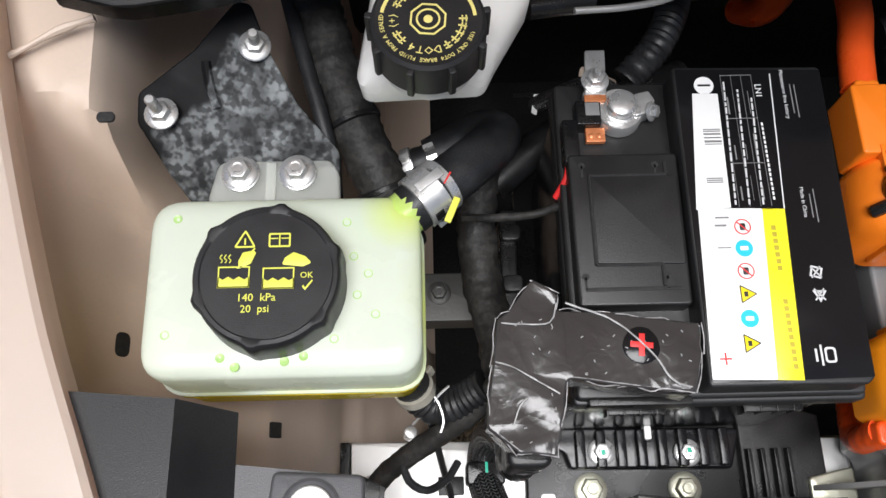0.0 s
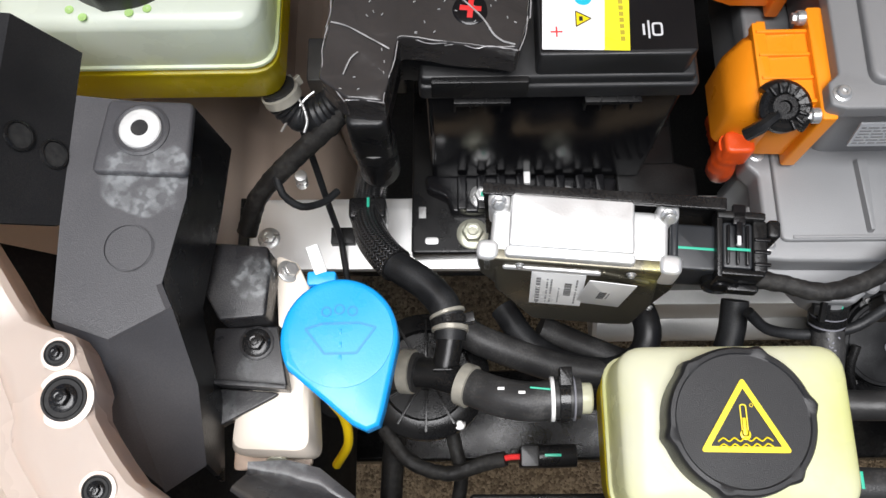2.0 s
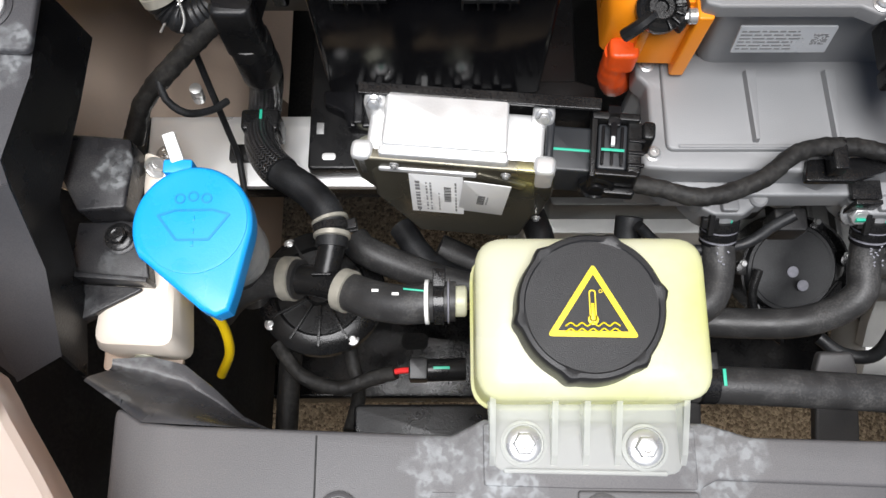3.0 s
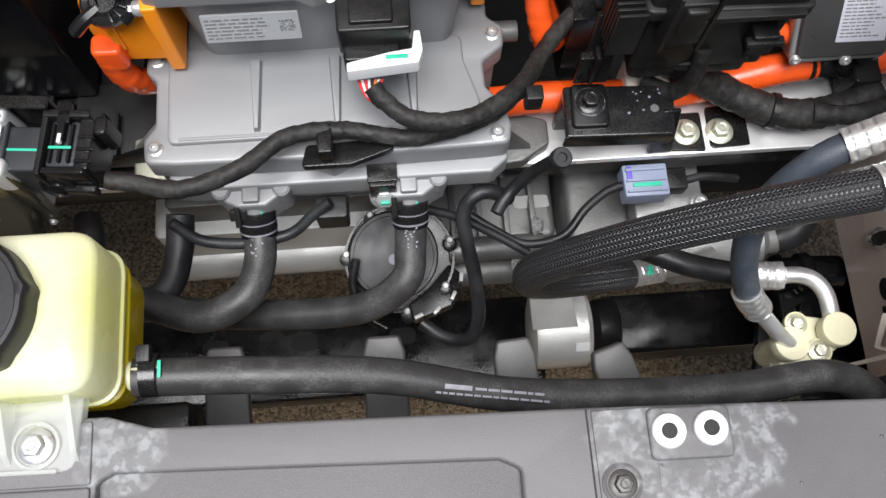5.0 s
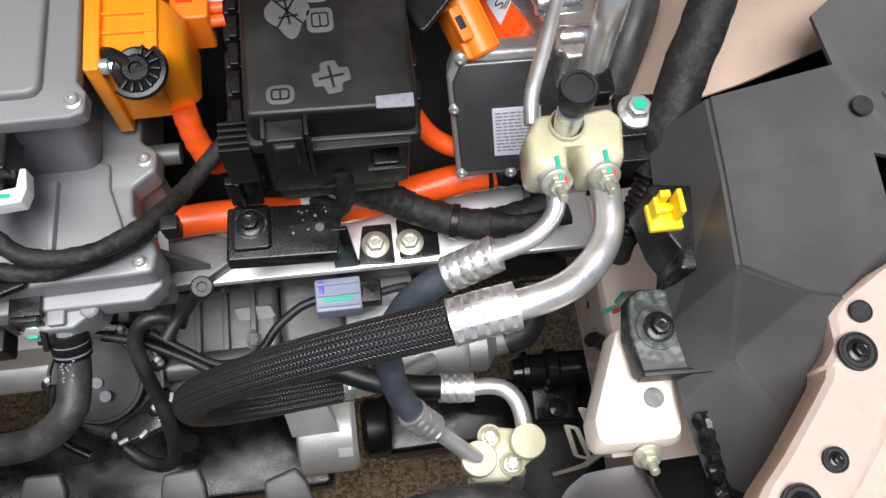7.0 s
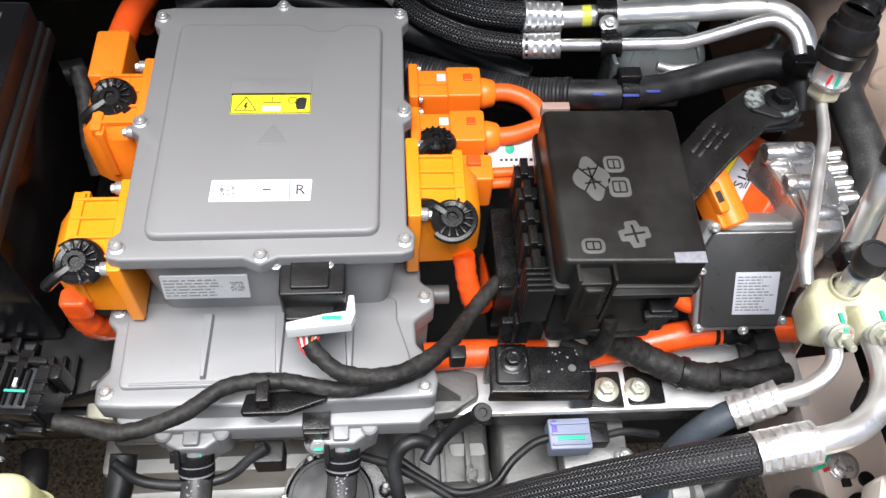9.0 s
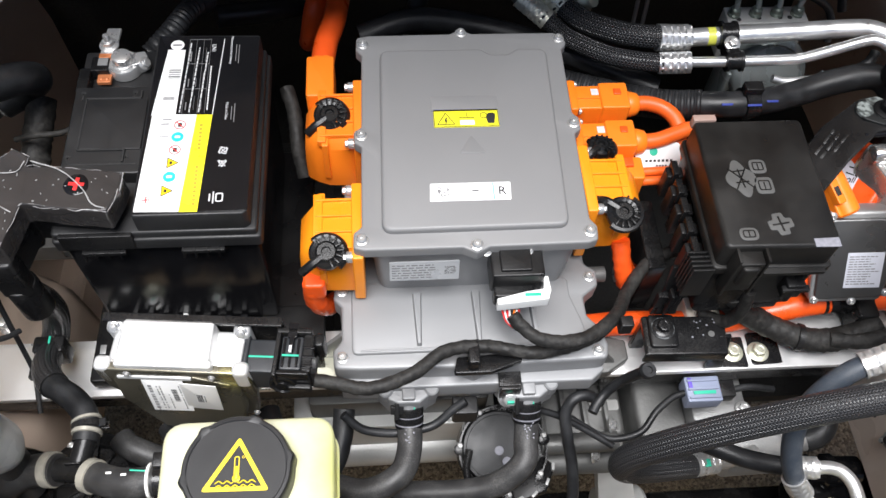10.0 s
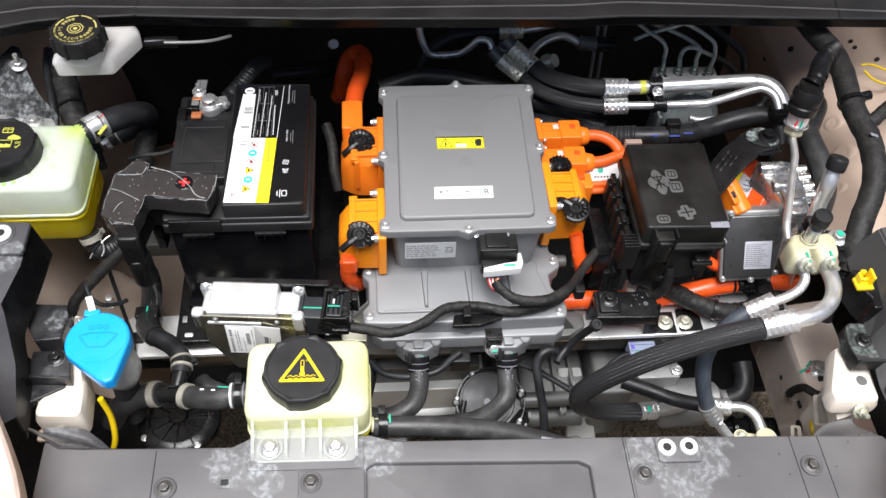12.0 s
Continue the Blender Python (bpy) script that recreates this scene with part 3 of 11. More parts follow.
def bars(rows, m, h=0.0003, seed=1):
    """Plain bars for writing that cannot be read: rows of (x, y, length, height)."""
    out = None
    for x, y, w, t in rows:
        b = moved(box(x, x + w, y - t / 2, y + t / 2, 0, h, 0, 0.00005), m)
        out = join(out, b) if out else b
    return out


def text_rows(x0, x1, y_list, t, rnd, gap=0.0015, short=0.75):
    """Rows of word-long bars."""
    rows = []
    for y in y_list:
        x, end = x0, x0 + (x1 - x0) * rnd.uniform(short, 1)
        while x < end:
            w = min(rnd.uniform(2, 6) * t, end - x)
            rows.append((x, y, w, t))
            x += w + gap
    return rows


def flat_plate(pts, m, h=0.0004, r=0.0):
    return moved(slab(pts, 0, h, r, 0.0001), m)


def rect(w, h):
    return [(-w / 2, -h / 2), (w / 2, -h / 2), (w / 2, h / 2), (-w / 2, h / 2)]


def ngon(n, r, turn=0.0):
    return [(r * math.cos(2 * math.pi * i / n + turn), r * math.sin(2 * math.pi * i / n + turn)) for i in range(n)]


def outline(poly, w, r=0.0):
    """The band of width w inside a polygon, lying in a plane."""
    inner = inset(poly, w)
    if r:
        poly, inner = rounded(poly, r), rounded(inner, max(r - w * 0.6, r * 0.3))
    bm = bmesh.new()
    lo, hi = [], []
    for ring in (poly, inner):
        lo.append([bm.verts.new((x, y, 0)) for x, y in ring])
        hi.append([bm.verts.new((x, y, 0.0003)) for x, y in ring])
    n = len(poly)
    for i in range(n):
        j = (i + 1) % n
        bm.faces.new((hi[0][i], hi[0][j], hi[1][j], hi[1][i]))
        bm.faces.new((lo[0][i], lo[0][j], hi[0][j], hi[0][i]))
        bm.faces.new((hi[1][i], hi[1][j], lo[1][j], lo[1][i]))
    return bm


def sheet(fn, us, vs, thick=0.002, drop=None):
    """A pressed sheet: fn(u, v) gives its upper face; drop is the way through its thickness."""
    d = Vector(drop or (0, 0, -thick))
    bm = bmesh.new()
    top = [[bm.verts.new(fn(u, v)) for u in us] for v in vs]
    low = [[bm.verts.new(Vector(fn(u, v)) + d) for u in us] for v in vs]
    a, b = len(us), len(vs)
    for j in range(b - 1):
        for i in range(a - 1):
            bm.faces.new((top[j][i], top[j][i + 1], top[j + 1][i + 1], top[j + 1][i]))
            bm.faces.new((low[j][i], low[j + 1][i], low[j + 1][i + 1], low[j][i + 1]))
    for i in range(a - 1):
        bm.faces.new((top[0][i], low[0][i], low[0][i + 1], top[0][i + 1]))
        bm.faces.new((top[-1][i], top[-1][i + 1], low[-1][i + 1], low[-1][i]))
    for j in range(b - 1):
        bm.faces.new((top[j][0], top[j + 1][0], low[j + 1][0], low[j][0]))
        bm.faces.new((top[j][-1], low[j][-1], low[j + 1][-1], top[j + 1][-1]))
    return bm


def smooth_step(a, b, x):
    t = min(max((x - a) / (b - a), 0), 1)
    return t * t * (3 - 2 * t)


def spread_range(a, b, n):
    return [a + (b - a) * i / (n - 1) for i in range(n)]


def along(pts, x):
    """The line through (x, z) pairs, at x."""
    if x <= pts[0][0]:
        return pts[0][1]
    for (a, p), (b, q) in zip(pts, pts[1:]):
        if x <= b:
            return p + (q - p) * (x - a) / (b - a)
    return pts[-1][1]

# ---- the setting: ground and car body ----
gm = bmesh.new()
for px, py in ((-60, -60), (60, -60), (60, 60), (-60, 60)):
    gm.verts.new((px, py, 0))
gm.faces.new(gm.verts)
single("ground", gm, GRAVEL, "brown fine gravel ground under the car", "ground", kind="structure")

# left inner wing: slopes from the wing edge down to the rail, with the strut tower behind
LEFT_PROFILE = [(-0.34, 0.945), (-0.235, 0.935), (-0.205, 0.885), (-0.182, 0.839), (-0.14, 0.79), (-0.096, 0.752), (-0.066, 0.700), (-0.056, 0.655), (-0.03, 0.625), (0.0, 0.600), (0.012, 0.58), (0.02, 0.45)]


def left_wing(x, y):
    z = along(LEFT_PROFILE, x + 0.15 * smooth_step(0.17, 0.24, y) * smooth_step(-0.10, -0.05, x))
    tower = smooth_step(0.185, 0.225, y + 0.35 * (x + 0.16)) * smooth_step(-0.155, -0.172, x)
    ridge = 0.004 * math.exp(-((x + 0.045) / 0.006) ** 2) + 0.004 * math.exp(-((x + 0.028) / 0.005) ** 2)
    groove = 0.004 * math.exp(-((y - 0.135 + 0.1 * x) / 0.008) ** 2)
    wave = 0.006 * noise.noise(Vector((x * 14, y * 9, 0.3)))
    return (x, y, z + ridge + groove + wave + tower * (0.945 + 0.10 * (y - 0.22) - z) * 0.97)


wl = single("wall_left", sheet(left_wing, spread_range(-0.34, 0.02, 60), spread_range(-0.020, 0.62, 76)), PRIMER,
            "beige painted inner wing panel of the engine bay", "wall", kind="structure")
single("liner_left", sheet(lambda x, y: (x - 0.004, y, left_wing(x, y)[2] - 0.02), spread_range(-0.34, 0.02, 40), spread_range(-0.34, -0.016, 30)), DARK,
       "black wheel-arch liner in the front corner", "wall", kind="structure")
part("slot_hole", moved(slab(rounded(rect(0.011, 0.016), 0.005), 0, 0.002, 0, 0.0003), Matrix.Translation((-0.1815, 0.113, 0.8375)) @ Matrix.Rotation(radians(55), 4, "Y")), DARK, wl, "dark slot")
part("slot_hole", moved(slab(rect(0.009, 0.011), 0, 0.002, 0.001, 0.0003), Matrix.Translation((-0.096, 0.067, 0.757)) @ Matrix.Rotation(radians(42), 4, "Y")), DARK, wl, "dark slot")
part("slot_hole", moved(slab(rounded(rect(0.010, 0.006), 0.0028), 0, 0.002, 0, 0.0003), Matrix.Translation((-0.162, 0.218, 0.945))), DARK, wl, "dark slot")
part("weld_bead", tube([(-0.235, 0.245, 0.957), (-0.215, 0.252, 0.957), (-0.19, 0.268, 0.957), (-0.17, 0.275, 0.958)], 0.0022, 8, shape=lambda s, a: 1 + 0.25 * math.sin(s * 900)), PRIMER, wl)

# outer wing edges, swept outward from the bay's edge
LEFT_EDGE = [(-0.2242, 0.305), (-0.2007, 0.211), (-0.1669, 0.1019), (-0.1396, 0.0324), (-0.1265, -0.0005), (-0.1096, -0.0428), (-0.1020, -0.0760), (-0.0900, -0.0990), (-0.0700, -0.1060), (-0.0610, -0.1200), (-0.0550, -0.1330), (-0.0545, -0.1450), (-0.0330, -0.1740), (-0.0180, -0.1840), (-0.0060, -0.2040), (0.0050, -0.2280), (0.018, -0.262), (0.036, -0.312)]
RIGHT_EDGE = [(1.10, 0.30), (1.095, 0.10), (1.085, -0.05), (1.06, -0.095), (1.000, -0.112), (0.975, -0.124), (0.961, -0.132), (0.9535, -0.140), (0.9525, -0.154), (0.9440, -0.164), (0.9425, -0.171), (0.9110, -0.205), (0.8980, -0.217), (0.8890, -0.229), (0.860, -0.269), (0.830, -0.312)]
WING_PROFILE = [(0.004, -0.030), (0.0, -0.024), (0.0, -0.003), (0.003, 0.0), (0.030, 0.002), (0.037, -0.001), (0.042, -0.008), (0.055, -0.010), (0.064, -0.004), (0.070, 0.010), (0.078, 0.014), (0.12, 0.02), (0.30, 0.02), (0.42, -0.02), (0.45, -0.2)]


def wing(edge, z, outward, fall=0.0):
    """A rolled wing edge along a line; its front end lies lower by fall."""
    line = spline([(x, y, 0) for x, y in edge], 0.012)
    rings = []
    for d, h in WING_PROFILE:
        rings.append([Vector((p.x + outward[0] * d, p.y + outward[1] * d, z + h - fall * (smooth_step(-0.03, -0.10, p.y) + 1.0 * smooth_step(-0.19, -0.26, p.y) + 1.2 * smooth_step(0.06, 0.16, d) * smooth_step(-0.12, -0.20, p.y)))) for p in line])
    bm = loft(rings, caps=False, closed=False)
    bmesh.ops.solidify(bm, geom=bm.faces[:], thickness=0.0012)
    return bm


def flange_hole(parent, x, y, z, r, with_bolt=True):
    part("hole_rim", turned([(r * 1.12, -0.001), (r * 1.12, 0.0012), (r, 0.0014), (r * 0.96, 0.0004), (r * 0.93, 0.0012), (0.0002, 0.0011)], 28, (x, y, z)), DARK, parent, "dark round hole")
    if with_bolt:
        bolt(parent, x, y, z + 0.001, r * 0.45, material=BLACK_PAINT, name="bolt", label="black bolt")


fl = single("wing_edge_left", wing([(ex + 0.008 - 0.012 * smooth_step(-0.09, -0.04, ey), ey) for ex, ey in LEFT_EDGE], 0.977, (-0.95, -0.31), 0.030), PAINT, "glossy beige painted front wing edge", "car wing", "wings", "structure")
flange_hole(fl, -0.1225, -0.027, 0.9792, 0.0100, False)
# Offset beige disc paints the hole's lit inside, leaving a dark crescent.
part("lit_hole_disc", turned([(0.006, 0), (0.006, 0.0006), (0.0002, 0.0006)], 20, (-0.125, -0.0285, 0.9800)), PRIMER, fl)
for hx, hy, hr in ((-0.0660, -0.1160, 0.0055), (-0.0600, -0.1370, 0.0095), (-0.0400, -0.1780, 0.0060), (-0.0150, -0.2000, 0.0098)):
    part("pad", moved(slab(ngon(28, hr * 1.45), 0, 0.0008, 0, 0.0007), Matrix.Translation((hx, hy, 0.9476))), PAINT, fl)
    flange_hole(fl, hx, hy, 0.9484, hr)
part("plug_disc", turned([(0.0034, 0), (0.0034, 0.0006), (0.0002, 0.0006)], 18, (-0.0065, -0.2120, 0.9490)), WHITE_BRACKET, fl)
fr = single("wing_edge_right", wing(RIGHT_EDGE, 0.923, (0.93, -0.36)), PAINT, "glossy beige painted front wing edge", "car wing", "wings", "structure")
flange_hole(fr, 0.968, -0.1400, 0.9255, 0.0052, False)
flange_hole(fr, 0.9600, -0.1600, 0.9255, 0.0088)
flange_hole(fr, 0.9110, -0.2280, 0.9255, 0.0088)
flange_hole(fr, 0.9330, -0.2100, 0.9255, 0.0056)
part("plug_disc", turned([(0.0036, 0), (0.0036, 0.0005), (0.0002, 0.0005)], 18, (0.9005, -0.2395, 0.9250)), WHITE_BRACKET, fr)

# right inner wing and strut tower
RIGHT_PROFILE = [(0.0, 0.920, 0.552), (0.1, 0.917, 0.59), (0.25, 0.912, 0.65), (0.42, 0.890, 0.78), (0.5, 0.893, 0.805), (0.6, 0.925, 0.83), (0.7, 0.975, 0.86), (0.8, 1.02, 0.90), (0.9, 1.06, 0.925), (1.0, 1.16, 0.93)]


def right_wing(u, y):
    x = along([(p[0], p[1]) for p in RIGHT_PROFILE], u)
    z = along([(p[0], p[2]) for p in RIGHT_PROFILE], u)
    t = smooth_step(0.10, 0.22, y) * (1 - 0.5 * smooth_step(0.5, 0.65, y))
    bulge = t * (0.02 * math.sin(min(max((u - 0.35) / 0.6, 0), 1) * math.pi))
    wave = 0.006 * noise.noise(Vector((u * 5, y * 9, 2.0)))
    back = 0.085 * smooth_step(0.06, 0.20, y) * (1 - smooth_step(0.72, 1.0, u))
    return (x - bulge + wave + back, y, z + bulge * 0.9)


def pale_panel(u, y):
    x = along([(0, 0.9185), (0.4, 0.911), (0.43, 0.9125), (0.5, 0.925), (1.0, 0.970)], u)
    z = along([(0, 0.552), (0.4, 0.667), (0.43, 0.674), (0.5, 0.679), (1.0, 0.689)], u)
    return (x + 0.001 * noise.noise(Vector((u * 4, y * 20, 5.0))), y, z)


pw = single("wall_panel_right", sheet(pale_panel, spread_range(0, 1, 40), spread_range(-0.180, 0.045, 30), drop=(0.002, 0, 0)), PAINT,
            "beige painted box rail along the wing, with holes", "wall", kind="structure")
for hy, hz, hr in ((-0.1105, 0.6156, 0.0100), (-0.034, 0.614, 0.0035), (-0.127, 0.607, 0.0034), (-0.145, 0.614, 0.0034)):
    part("hole", turned([(hr, -0.001), (hr, 0.0006), (hr * 0.9, 0.0012), (0.0002, 0.0012)], 20, (0.9125 + (0.65 - hz) * 0.065, hy, hz), (-1, 0, -0.07)), DARK, pw, "dark round hole")
part("slot", box(0.9095, 0.9125, -0.0950, -0.0845, 0.640, 0.645, 0.0008), DARK, pw, "dark slot")
part("slot", box(0.9275, 0.9345, -0.0760, -0.0690, 0.679, 0.6830, 0.0008), DARK, pw, "dark slot")
for hx, hy, hr in ((0.9482, -0.0714, 0.0072), (0.937, -0.0925, 0.0110), (0.918, -0.1473, 0.0100)):
    part("grommet", turned([(hr, -0.002), (hr, 0.0025), (hr * 0.85, 0.0035), (hr * 0.4, 0.0030), (0.0002, 0.0030)], 22, (hx, hy, 0.6795 + (hx - 0.925) * 0.12)), BLACK, pw, "black rubber grommet")


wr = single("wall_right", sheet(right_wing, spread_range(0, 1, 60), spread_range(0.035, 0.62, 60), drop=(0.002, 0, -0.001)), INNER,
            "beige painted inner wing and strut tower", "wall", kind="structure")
for hu, hy, hr in ((0.71, 0.368, 0.0032), (0.71, 0.354, 0.0030), (0.74, 0.315, 0.0036), (0.57, 0.402, 0.0046), (0.445, 0.43, 0.0038), (0.635, 0.295, 0.0028)):
    q = Vector(right_wing(hu, hy))
    up = (Vector(right_wing(hu, hy + 0.004)) - q).cross(Vector(right_wing(hu + 0.01, hy)) - q).normalized()
    up = -up if up.z < 0 else up
    part("hole", turned([(hr, -0.001), (hr, 0.0012), (hr * 0.9, 0.0014), (0.0002, 0.0014)], 20, q, up), DARK, wr, "dark round hole")
for hu, hy, hr in ((0.59, 0.238, 0.011), (0.582, 0.185, 0.013), (0.585, 0.132, 0.011)):
    q = Vector(right_wing(hu, hy))
    up = (Vector(right_wing(hu, hy + 0.004)) - q).cross(Vector(right_wing(hu + 0.01, hy)) - q).normalized()
    up = -up if up.z < 0 else up
    part("dimple", turned([(hr * 1.5, -0.002), (hr * 1.1, 0.0008), (hr * 0.8, 0.0014), (hr * 0.5, 0.0004), (hr * 0.25, -0.0004), (0.0002, -0.0005)], 28, q - up * 0.0004, up), INNER, wr)

single("liner_right", sheet(lambda u, y: (0.925 + 0.25 * u, y, 0.55 + 0.25 * u), spread_range(0, 1, 12), spread_range(-0.43, -0.02, 16)), DARK,
       "black wheel-arch liner in the front corner", "wall", kind="structure")
single("splash_shield", slab([(0.858, -0.40), (1.02, -0.40), (1.02, -0.035), (0.885, -0.045), (0.872, -0.095), (0.858, -0.15)], 0.434, 0.444, 0.006, 0.002), BLACK, "black plastic splash shield below the wing rail", "splash shield", kind="structure")
# firewall and the dark back of the bay
single("firewall", box(-0.42, 1.2, 0.60, 0.63, 0.2, 1.05, 0.004, 0.003), DARK, "black sound-deadened firewall", "wall", kind="structure")
single("bay_side_left", box(-0.42, -0.40, -0.35, 0.62, 0.15, 0.94, 0.002), DARK, "dark outer side of the engine bay", "wall", kind="structure")
single("bay_side_right", box(1.18, 1.20, -0.35, 0.62, 0.15, 0.92, 0.002), DARK, "dark outer side of the engine bay", "wall", kind="structure")
single("front_closure", box(-0.3, 1.1, -0.46, -0.44, 0.15, 0.80, 0.002), DARK, "dark front of the engine bay behind the bumper", "wall", kind="structure")
single("bay_floor", box(-0.3, 0.30, 0.14, 0.60, 0.30, 0.32, 0.002), DARK, "dark under-tray at the back of the bay", "floor", kind="structure")
single("bay_floor_right", box(0.30, 1.1, 0.10, 0.60, 0.30, 0.32, 0.002), DARK, "dark under-tray at the back of the bay", "floor", kind="structure")

# raised bonnet over the bay, seen only in reflections
single("bonnet", moved(box(-0.35, 1.25, -1.05, 0.0, 0, 0.02, 0.06, 0.004), Matrix.Translation((0, 0.62, 1.10)) @ Matrix.Rotation(radians(-58), 4, "X")), PRIMER,
       "raised bonnet with a beige painted underside", "bonnet", kind="structure")


# cowl along the windscreen
COWL_EDGE = [(-0.20, 0.272), (-0.14, 0.255), (-0.087, 0.264), (-0.051, 0.276), (-0.013, 0.282), (0.065, 0.287), (0.173, 0.282), (0.28, 0.278), (0.484, 0.277), (0.60, 0.276), (0.665, 0.281), (0.774, 0.279), (0.885, 0.275), (1.05, 0.271)]
COWL_BEAD = [(-0.20, 0.026), (-0.09, 0.024), (0.066, 0.011), (0.29, 0.016), (0.45, 0.019), (0.67, 0.023), (0.80, 0.019), (0.89, 0.016), (1.05, 0.009)]


def cowl(u, x):
    bead = along(COWL_BEAD, x)
    y = along([(0, 0.002), (0.1, 0.0), (0.3, 0.0), (0.36, 0.002), (0.6, bead), (0.75, bead + 0.008), (1.0, 0.27)], u)
    z = along([(0, 0.984), (0.1, 0.986), (0.3, 0.9955), (0.36, 0.9968), (0.6, 0.9990), (0.75, 1.0005), (1.0, 1.085)], u)
    return (x, along(COWL_EDGE, x) + y, z)


cw = single("cowl_panel", sheet(cowl, spread_range(0, 1, 50), spread_range(-0.178, 1.05, 108), 0.003), COWL, "grey-black plastic cowl panel under the windscreen", "cowl panel", kind="structure")
part("edge_strip", sheet(lambda u, x: (x, along(COWL_EDGE, x) - 0.0012, 0.985 + 0.0100 * u), spread_range(0, 1, 4), spread_range(-0.176, 1.05, 90), 0.001), GLOSS, cw, "glossy black edge strip")
# A paler tube puts the light caught by the bevel into the colour.
part("bead", tube([(x, along(COWL_EDGE, x) + along(COWL_BEAD, x), 0.9995) for x in spread_range(-0.176, 1.05, 60)], 0.0013, 8, 0.01), PANEL, cw, "raised bead, made pale for its highlight")
for bx in (0.232, 0.560):
    bolt(cw, bx, 0.317, 1.0045, 0.0045, material=BLACK_PAINT)
for sx in (0.0665, 0.945):
    part("seam", sheet(lambda u, v: (sx + 0.002 * v, cowl(u, sx)[1] - 0.0004, cowl(u, sx)[2] + 0.0014), spread_range(0.05, 0.95, 24), (0, 1), 0.0006), DARK, cw)

# front panel over the radiator
GRIMY = mat("dusty_painted_bolt", (0.075, 0.070, 0.066), 0.45, metal=0.3, grain=500, bump=0.3, spread=0.3)
FZ = 0.850
rnd_panel = random.Random(11)
fp_pts = [(0.014, -0.40), (0.331, -0.40), (0.331, -0.2345), (0.340, -0.2300), (0.545, -0.2385), (0.556, -0.2440), (0.553, -0.40), (0.878, -0.40), (0.880, -0.238), (0.872, -0.2265), (0.60, -0.2145), (0.36, -0.2075), (0.336, -0.2000), (0.215, -0.1975), (0.197, -0.206), (0.05, -0.2005), (0.028, -0.1985), (0.013, -0.189)]
fp = single("front_panel", slab(fp_pts, FZ - 0.012, FZ, 0.004, 0.003), PANEL, "grey-black plastic panel over the radiator", "front panel", kind="structure")
part("lip", slab([(0.08, -0.2035), (0.195, -0.2065), (0.36, -0.2085), (0.60, -0.2155), (0.84, -0.2255), (0.84, -0.229), (0.60, -0.219), (0.36, -0.2115), (0.195, -0.210), (0.08, -0.207)], FZ - 0.045, FZ - 0.008, 0, 0.001), SHIELD, fp)
part("sunk_panel", box(0.325, 0.560, -0.40, -0.225, FZ - 0.0115, FZ - 0.0075, 0.002), PANEL, fp)
part("tank_seat", slab([(0.2145, -0.2000), (0.3290, -0.2020), (0.3290, -0.2350), (0.2650, -0.2340), (0.2145, -0.2325)], FZ - 0.002, FZ + 0.0016, 0.002, 0.0008), PANEL, fp)
part("raised_panel", slab([(0.2645, -0.40), (0.2645, -0.2352), (0.3290, -0.2362), (0.3290, -0.40)], FZ - 0.002, FZ + 0.0022, 0.002, 0.0015), PANEL, fp)
part("recess_plate", slab([(0.597, -0.40), (0.597, -0.2165), (0.630, -0.217), (0.630, -0.40)], FZ - 0.002, FZ + 0.0012, 0.001, 0.001), PANEL, fp)
for sx, y1 in ((0.1235, -0.206), (0.594, -0.2155), (0.770, -0.222), (0.800, -0.224)):
    part("seam", box(sx, sx + 0.0010, -0.40, y1, FZ - 0.001, FZ + 0.0004, 0, 0.0001), DARK, fp)
for bx, by in ((0.277, -0.2475), (0.609, -0.256), (0.784, -0.256), (0.137, -0.246)):
    zb = FZ + (0.0022 if bx == 0.277 else 0.001)
    part("bolt_seat", turned([(0.011, 0), (0.011, 0.0012), (0.0095, 0.0022), (0.0085, 0.0014), (0.0002, 0.0014)], 24, (bx, by, zb)), PANEL, fp)
    bolt(fp, bx, by, zb + 0.0002, 0.0052, material=GRIMY)
part("clip_frame", moved(outline(rect(0.013, 0.013), 0.0022), Matrix.Translation((0.193, -0.2425, FZ + 0.0008))), PANEL, fp)
part("clip_window", box(0.1895, 0.1970, -0.2455, -0.2395, FZ - 0.001, FZ + 0.0006, 0.0008, 0.0003), DARK, fp, "dark clip slot")
for k in range(26):
    sx, sy = rnd_panel.uniform(0.20, 0.86), rnd_panel.uniform(-0.29, -0.222)
    if 0.325 < sx < 0.56 and sy < -0.226 or 0.21 < sx < 0.335:
        continue
    part("pip", turned([(0.0011, -0.0005), (0.0010, 0.0006), (0.0002, 0.0007)], 8, (sx, sy, FZ)), GRIMY, fp)
bush = part("bushing_plate", slab([(0.6265, -0.2455), (0.672, -0.2465), (0.672, -0.2185), (0.6265, -0.2175)], FZ, FZ + 0.0035, 0.004, 0.002), PANEL, fp, "dusty raised plate with two bushes")
for bx in (0.6372, 0.6602):
    part("bushing", turned([(0.0095, 0), (0.0095, 0.002), (0.0088, 0.0028), (0.0042, 0.0028), (0.0038, 0.0005), (0.0002, 0.0004)], 28, (bx, -0.2305, FZ + 0.0032)), ALU_CAST, bush, "bright alloy bush")
    part("bush_hole", turned([(0.0044, 0), (0.0044, 0.0033), (0.0002, 0.0033)], 18, (bx, -0.2305, FZ + 0.003)), DARK, bush)


